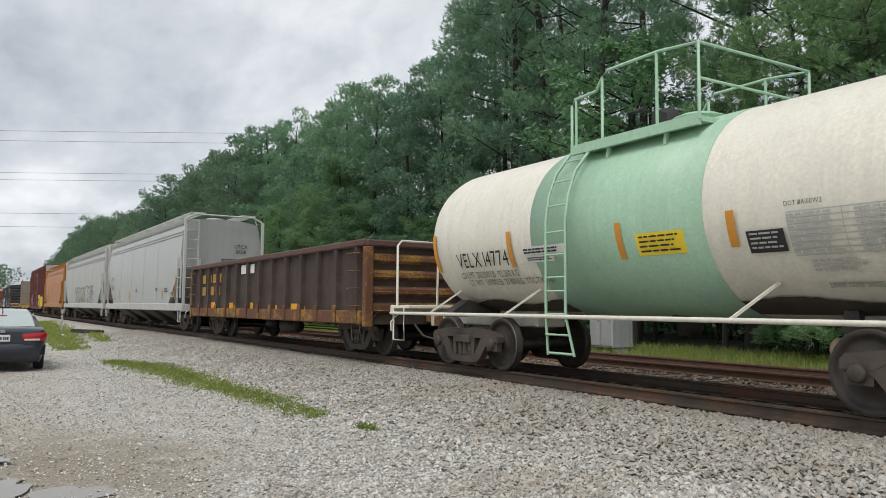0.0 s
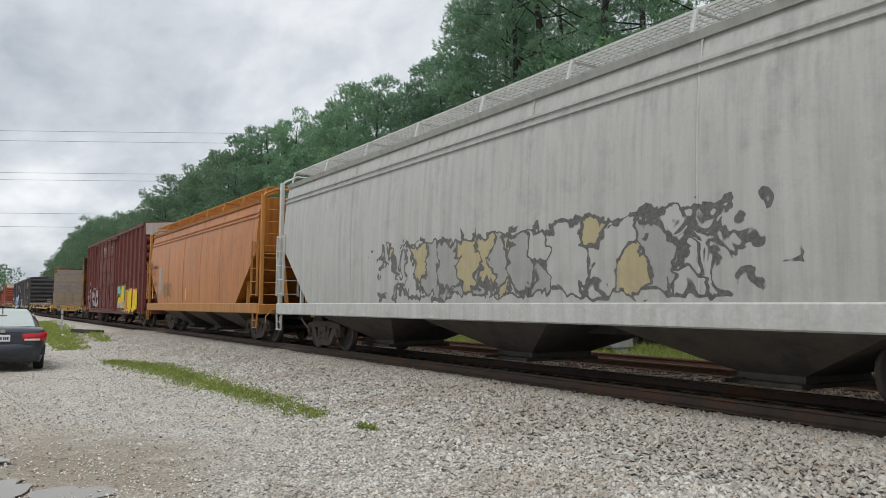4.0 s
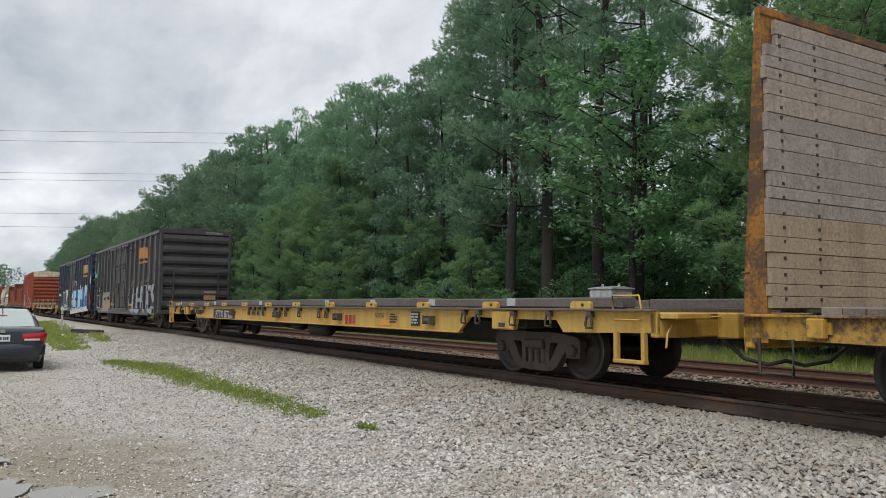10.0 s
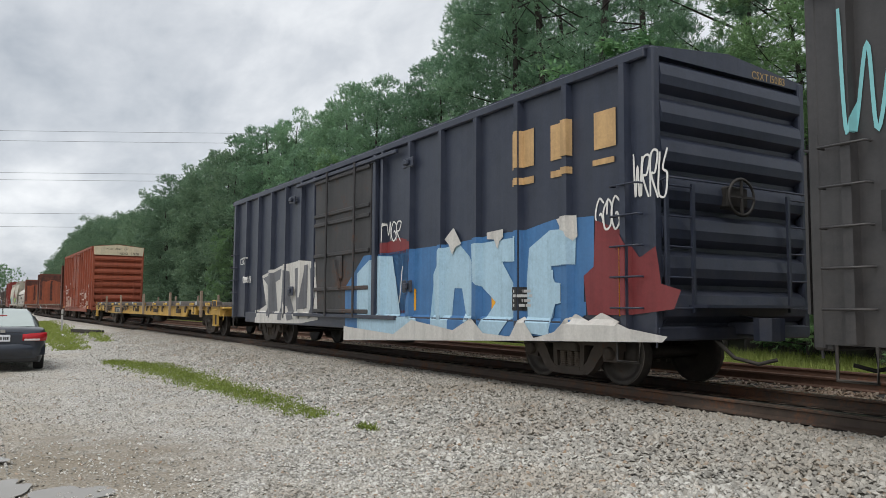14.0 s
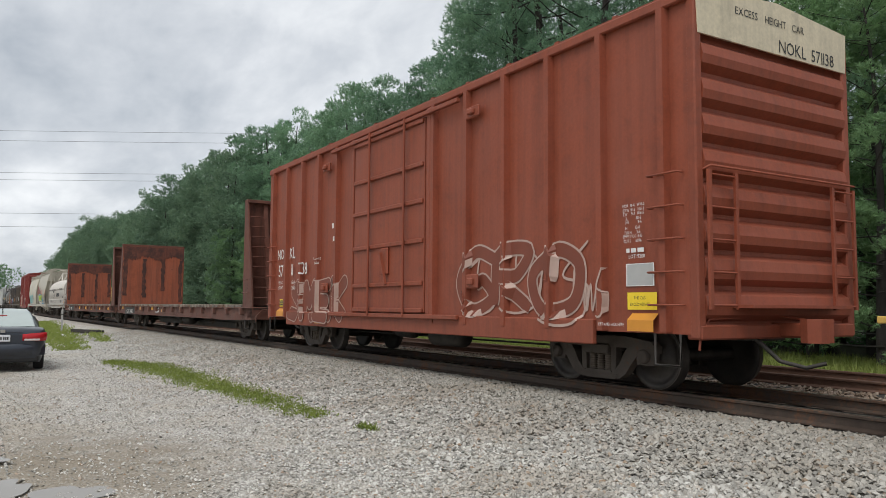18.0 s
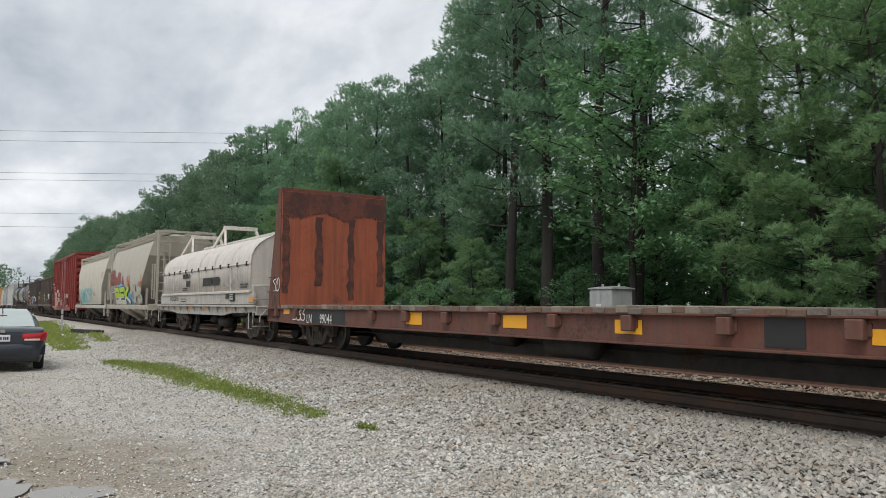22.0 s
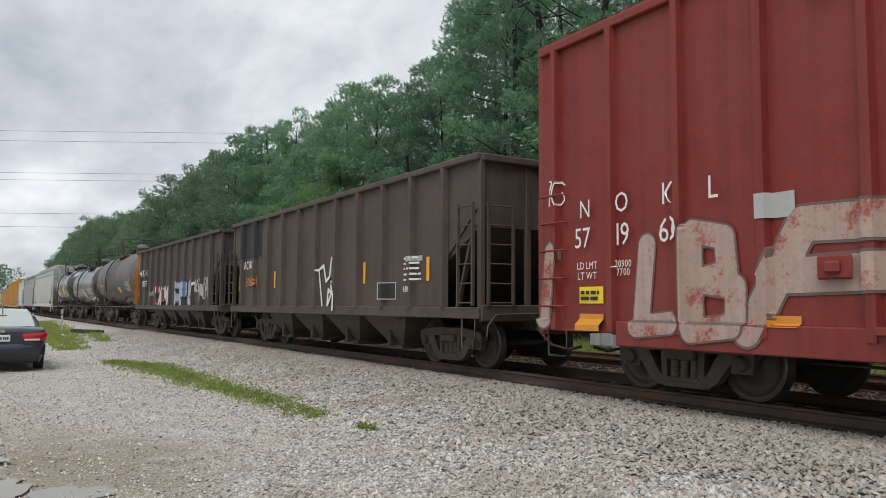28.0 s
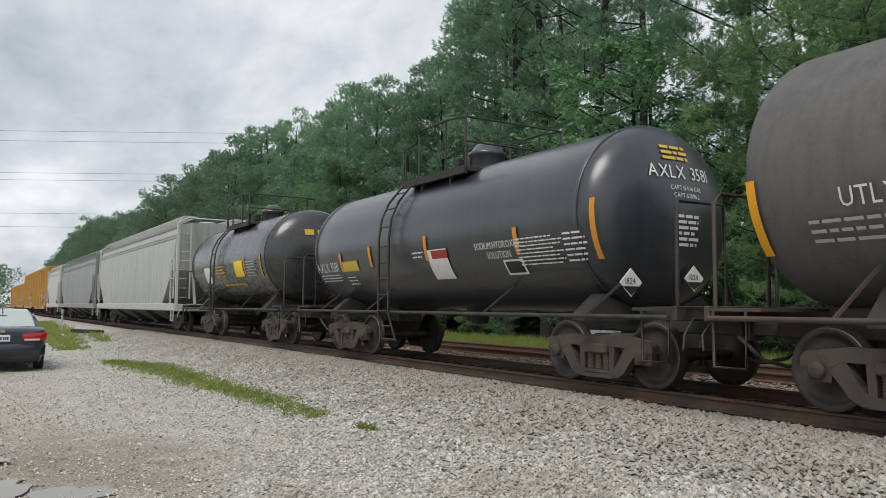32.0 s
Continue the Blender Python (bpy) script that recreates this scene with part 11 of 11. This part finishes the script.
# ---- overhead wires ----
WIRE = plain("wire", (0.10, 0.10, 0.11), 0.5, 0.6)
fx, fy, rx_, ry_ = -math.sin(YAW), math.cos(YAW), math.cos(YAW), math.sin(YAW)
for k, (z, tilt) in enumerate(((42.6, -0.006), (40.2, -0.006), (32.7, -0.004), (31.0, -0.004), (23.1, -0.003), (19.9, -0.003))):
    pts = []
    for j in range(17):
        u = -190 + 190 * j / 16
        w = (u + 95) / 95
        pts.append((fx * 180 + rx_ * u, fy * 180 + ry_ * u, z + tilt * u - 0.35 + 1.1 * w * w * 0.35))
    g = G()
    g.tube(pts, 0.035, 5, False)
    tagged(part("power_line", g, WIRE), "thin grey overhead power cable above the wood", "power line", "power lines")

# ---- marker post and litter by the track ----
pst = thing("marker_post", "thin weathered white post beside the track", "post", pose(-48.5, 3.75, float(ground_z(-48.5, 3.75))))
part("shaft", G().box(-0.05, 0.05, -0.05, 0.05, 0, 1.25, 0.01), paint("post_white", (0.5, 0.5, 0.48), 0.8), pst)
part("collar", G().box(-0.07, 0.07, -0.07, 0.07, 0.95, 1.0, 0.01), BLACKIRON, pst)
tim = thing("timber_baulk", "dark old timber lying in the grass", "timber", pose(-44.0, 4.6, float(ground_z(-44, 4.6)), 0, 0, 20))
part("beam", G().box(-1.6, 1.6, -0.12, 0.12, 0, 0.2, 0.02), TIEMAT, tim)
lit = thing("white_rag", "small white scrap lying on the gravel", "litter", pose(-41.5, 3.3, float(ground_z(-41.5, 3.3))))
part("scrap", G().loft([[(-0.2, -0.1, 0), (0.2, -0.12, 0), (0.25, 0.1, 0), (-0.15, 0.12, 0)], [(-0.15, -0.08, 0.06), (0.1, -0.08, 0.12), (0.18, 0.06, 0.08), (-0.1, 0.08, 0.05)]], True, False, True), STENCILW, lit)

# ---- parked sedan ----
SEDAN = plain("dark_blue_car_paint", (0.018, 0.024, 0.037), 0.3, 0.0, 0.08, 3.0)
MATS["dark_blue_car_paint"].node_tree.nodes["Principled BSDF"].inputs["Coat Weight"].default_value = 0.5
# pale half-metal base puts the sky's reflection into the window colour
GLASSC = plain("sky_reflection_glass", (0.50, 0.56, 0.54), 0.08, 0.6, 0.05)
LIGHTR = plain("red_lens", (0.42, 0.012, 0.018), 0.15, 0.0, 0.1)
LIGHTW = plain("clear_lens", (0.60, 0.52, 0.52), 0.15, 0.0, 0.1)
TYRE = plain("tyre_rubber", (0.018, 0.018, 0.018), 0.9, 0.0, 0.2)
ALLOY = plain("alloy_rim", (0.40, 0.40, 0.41), 0.3, 0.9)
PLASTIC = plain("black_trim", (0.015, 0.015, 0.016), 0.6)
PLATE = plain("number_plate", (0.66, 0.68, 0.72), 0.5)
sedan = thing("sedan_car", "dark blue four-door sedan parked on the gravel", "car", pose(-22.7, 0.36, 0.0, 0, 0, 180))


def shell_ring(x, w, z0, z1, r=0.16, tuck=0.1, n=4):
    """Rounded cross-section of a car body, tucked in towards the bottom."""
    half = [(w - tuck, z0), (w - 0.03, z0 + (z1 - z0) * 0.28), (w, z0 + (z1 - z0) * 0.55)]
    for k in range(n + 1):
        t = math.pi / 2 * k / n
        half.append((w - r * 0.55 + r * 0.55 * math.cos(t) - 0.0, z1 - r + r * math.sin(t)))
    half.append((w * 0.45, z1 + 0.025))
    return [(x, -y, z) for y, z in half] + [(x, y, z) for y, z in reversed(half)]


rings = [shell_ring(x, w, z0, z1) for x, w, z0, z1 in ((-2.40, 0.66, 0.42, 0.86), (-2.38, 0.78, 0.33, 0.94), (-2.28, 0.86, 0.27, 1.00), (-2.0, 0.905, 0.22, 1.03), (-1.4, 0.91, 0.20, 1.02), (-0.6, 0.91, 0.20, 0.97), (0.6, 0.91, 0.20, 0.95), (1.3, 0.90, 0.20, 0.93), (1.9, 0.88, 0.22, 0.86), (2.25, 0.80, 0.27, 0.76), (2.40, 0.62, 0.36, 0.66))]
body = part("body", G().loft(rings, True, True, True), SEDAN, sedan)
def cabin_ring(x, wb, wt, zb, zt):
    half = [(wb, zb), (wb - 0.03, zb + (zt - zb) * 0.45), (wt + 0.05, zt - 0.10), (wt, zt - 0.04), (wt - 0.12, zt), (wt * 0.4, zt + 0.02)]
    return [(x, -y, z) for y, z in half] + [(x, y, z) for y, z in reversed(half)]


cab_r = [cabin_ring(x, wb, wt, zb, zt) for x, wb, wt, zb, zt in ((-1.75, 0.78, 0.66, 0.97, 1.06), (-1.35, 0.80, 0.62, 0.97, 1.28), (-0.85, 0.82, 0.60, 0.96, 1.43), (-0.2, 0.83, 0.60, 0.95, 1.455), (0.35, 0.83, 0.60, 0.94, 1.42), (0.85, 0.82, 0.64, 0.92, 1.20), (1.25, 0.80, 0.70, 0.90, 0.97))]
part("roof", G().loft(cab_r, True, True, True), SEDAN, sedan)
part("rear_window", G().loft([[(-1.80, -0.68, 1.055), (-1.80, 0.68, 1.055)], [(-1.40, -0.60, 1.318), (-1.40, 0.60, 1.318)], [(-0.93, -0.52, 1.468), (-0.93, 0.52, 1.468)]], False, True, False), GLASSC, sedan)
for s in (-1, 1):
    part("side_window", G().loft([[(-1.2, s * 0.815, 1.0), (-1.0, s * 0.715, 1.28)], [(-0.2, s * 0.845, 1.0), (-0.2, s * 0.70, 1.36)], [(0.75, s * 0.835, 0.98), (0.4, s * 0.70, 1.32)]], False, True, False), GLASSC, sedan)
    lamp = part("tail_light", G().loft([[(xx, s * yy, zlo), (xx - 0.02, s * (yy + 0.004), zlo), (xx - 0.02, s * (yy + 0.004), zhi), (xx, s * yy, zhi)] for xx, yy, zlo, zhi in ((-2.41, 0.40, 0.745, 0.89), (-2.415, 0.60, 0.735, 0.91), (-2.39, 0.78, 0.73, 0.925), (-2.30, 0.885, 0.735, 0.93), (-2.10, 0.925, 0.77, 0.925))], True, True, True), LIGHTR, sedan)
    part("reverse_lens", G().box(-2.445, -2.40, min(s * 0.44, s * 0.76), max(s * 0.44, s * 0.76), 0.74, 0.785, 0.008), LIGHTW, lamp)
    for x in (-1.42, 1.38):
        w = part("wheel", G().lathe([(-0.10, 0.20), (-0.105, 0.27), (-0.09, 0.315), (0.0, 0.325), (0.09, 0.315), (0.105, 0.27), (0.10, 0.20)], "y", (x, s * 0.80, 0.325), 26), TYRE, sedan)
        part("rim", G().lathe([(s * 0.085, 0.21), (s * 0.095, 0.19), (s * 0.05, 0.05), (s * 0.07, 0.0)], "y", (x, s * 0.80, 0.325), 20), ALLOY, w)
part("bumper", G().loft([[(-2.455 + abs(y) ** 3 * 0.28, y, 0.40), (-2.475 + abs(y) ** 3 * 0.28, y, 0.56), (-2.45 + abs(y) ** 3 * 0.28, y, 0.66), (-2.36 + abs(y) ** 3 * 0.28, y, 0.68), (-2.30, y * 0.98, 0.40)] for y in np.linspace(-0.89, 0.89, 15)], True, True, True), SEDAN, sedan)
part("lower_valance", G().box(-2.38, -2.2, -0.75, 0.75, 0.25, 0.40, 0.03), PLASTIC, sedan)
part("trunk_seam", G().box(-2.412, -2.404, -0.40, 0.40, 0.935, 0.945), PLASTIC, sedan)
pl = part("number_plate", G().box(-2.425, -2.408, -0.155, 0.155, 0.725, 0.88, 0.006), PLATE, sedan)
for k, y in enumerate((-0.105, -0.065, -0.025, 0.03, 0.07, 0.11)):
    part("plate_bar", G().box(-2.428, -2.4255, y - 0.014, y + 0.014, 0.765, 0.83), STENCILK, pl)
part("badge", G().box(-2.425, -2.41, -0.05, 0.05, 0.925, 0.995, 0.012), BRIGHTSTEEL, sedan)
part("antenna", G().loft([[(-1.18, -0.012, 1.335), (-1.18, 0.012, 1.335)], [(-1.36, -0.01, 1.42), (-1.36, 0.01, 1.42)]], False, False, False).tube([(-1.0, 0.0, 1.41), (-1.08, 0, 1.47)], 0.012, 5), PLASTIC, sedan)
part("rear_shelf_light", G().box(-1.42, -1.36, -0.09, 0.09, 1.305, 1.325, 0.004), LIGHTR, sedan)
part("front_bumper", G().box(2.2, 2.44, -0.80, 0.80, 0.32, 0.52, 0.06), SEDAN, sedan)

# ---- white box truck further along the yard ----
TRUCKW = paint("truck_white", (0.62, 0.62, 0.60), 0.5, dirt=0.3)
van = thing("flatbed_truck", "white low flatbed truck parked by the line", "truck", pose(-63, -0.85, 0.0, 0, 0, 90))
part("bed_side", G().box(-2.2, 1.3, -1.0, 1.0, 1.15, 1.82, 0.04), TRUCKW, van)
part("chassis", G().box(-2.6, 2.6, -0.5, 0.5, 0.6, 0.9, 0.02), BLACKIRON, van)
part("cab", G().box(-3.6, -2.3, -0.95, 0.95, 0.8, 1.75, 0.1), TRUCKW, van)
for x in (-2.9, 1.2):
    for y in (-0.9, 0.9):
        part("wheel", G().lathe([(-0.12, 0.0), (-0.12, 0.38), (0.0, 0.42), (0.12, 0.38), (0.12, 0.0)], "y", (x, y, 0.42), 18), TYRE, van)
part("stripe", G().box(-2.0, 1.0, -1.012, -1.004, 1.45, 1.55), STENCILK, van)


# ---- what moves ----
def motions():
    """The whole train runs along the line; its wheels roll while they pass."""
    rows_t = [k * 0.5 for k in range(65)]
    runs = {t: run(t) for t in rows_t}
    at_car = {}
    for car, s0 in TRAIN:
        at_car[car.name] = s0
        rows = []
        for t in rows_t:
            x, y, a = line_at(s0 + runs[t])
            rows.append((t, pose(x, y, RAIL_Z, 0, 0, math.degrees(a))))
        walk(car, rows)
    times = [k / 30 for k in range(961)]
    dist = np.array([run(t) for t in times])
    for wheelset, car, along, local in WHEELSETS:
        s0 = at_car[car.name] + along
        near = np.nonzero((dist + s0 > -45) & (dist + s0 < 10))[0]
        rows = []
        turn = lambda k: pose(local, 0, 0.46, 0, math.degrees((dist[k] - dist[near[0]]) / 0.46), 0)
        if len(near) == 0:
            rows = [(0, pose(local, 0, 0.46)), (32, pose(local, 0, 0.46))]
        else:
            if near[0] > 0:
                rows.append((0, turn(near[0])))
            rows += [(times[k], turn(k)) for k in near]
            if near[-1] < 960:
                rows.append((32, turn(near[-1])))
        walk(wheelset, rows)


motions()
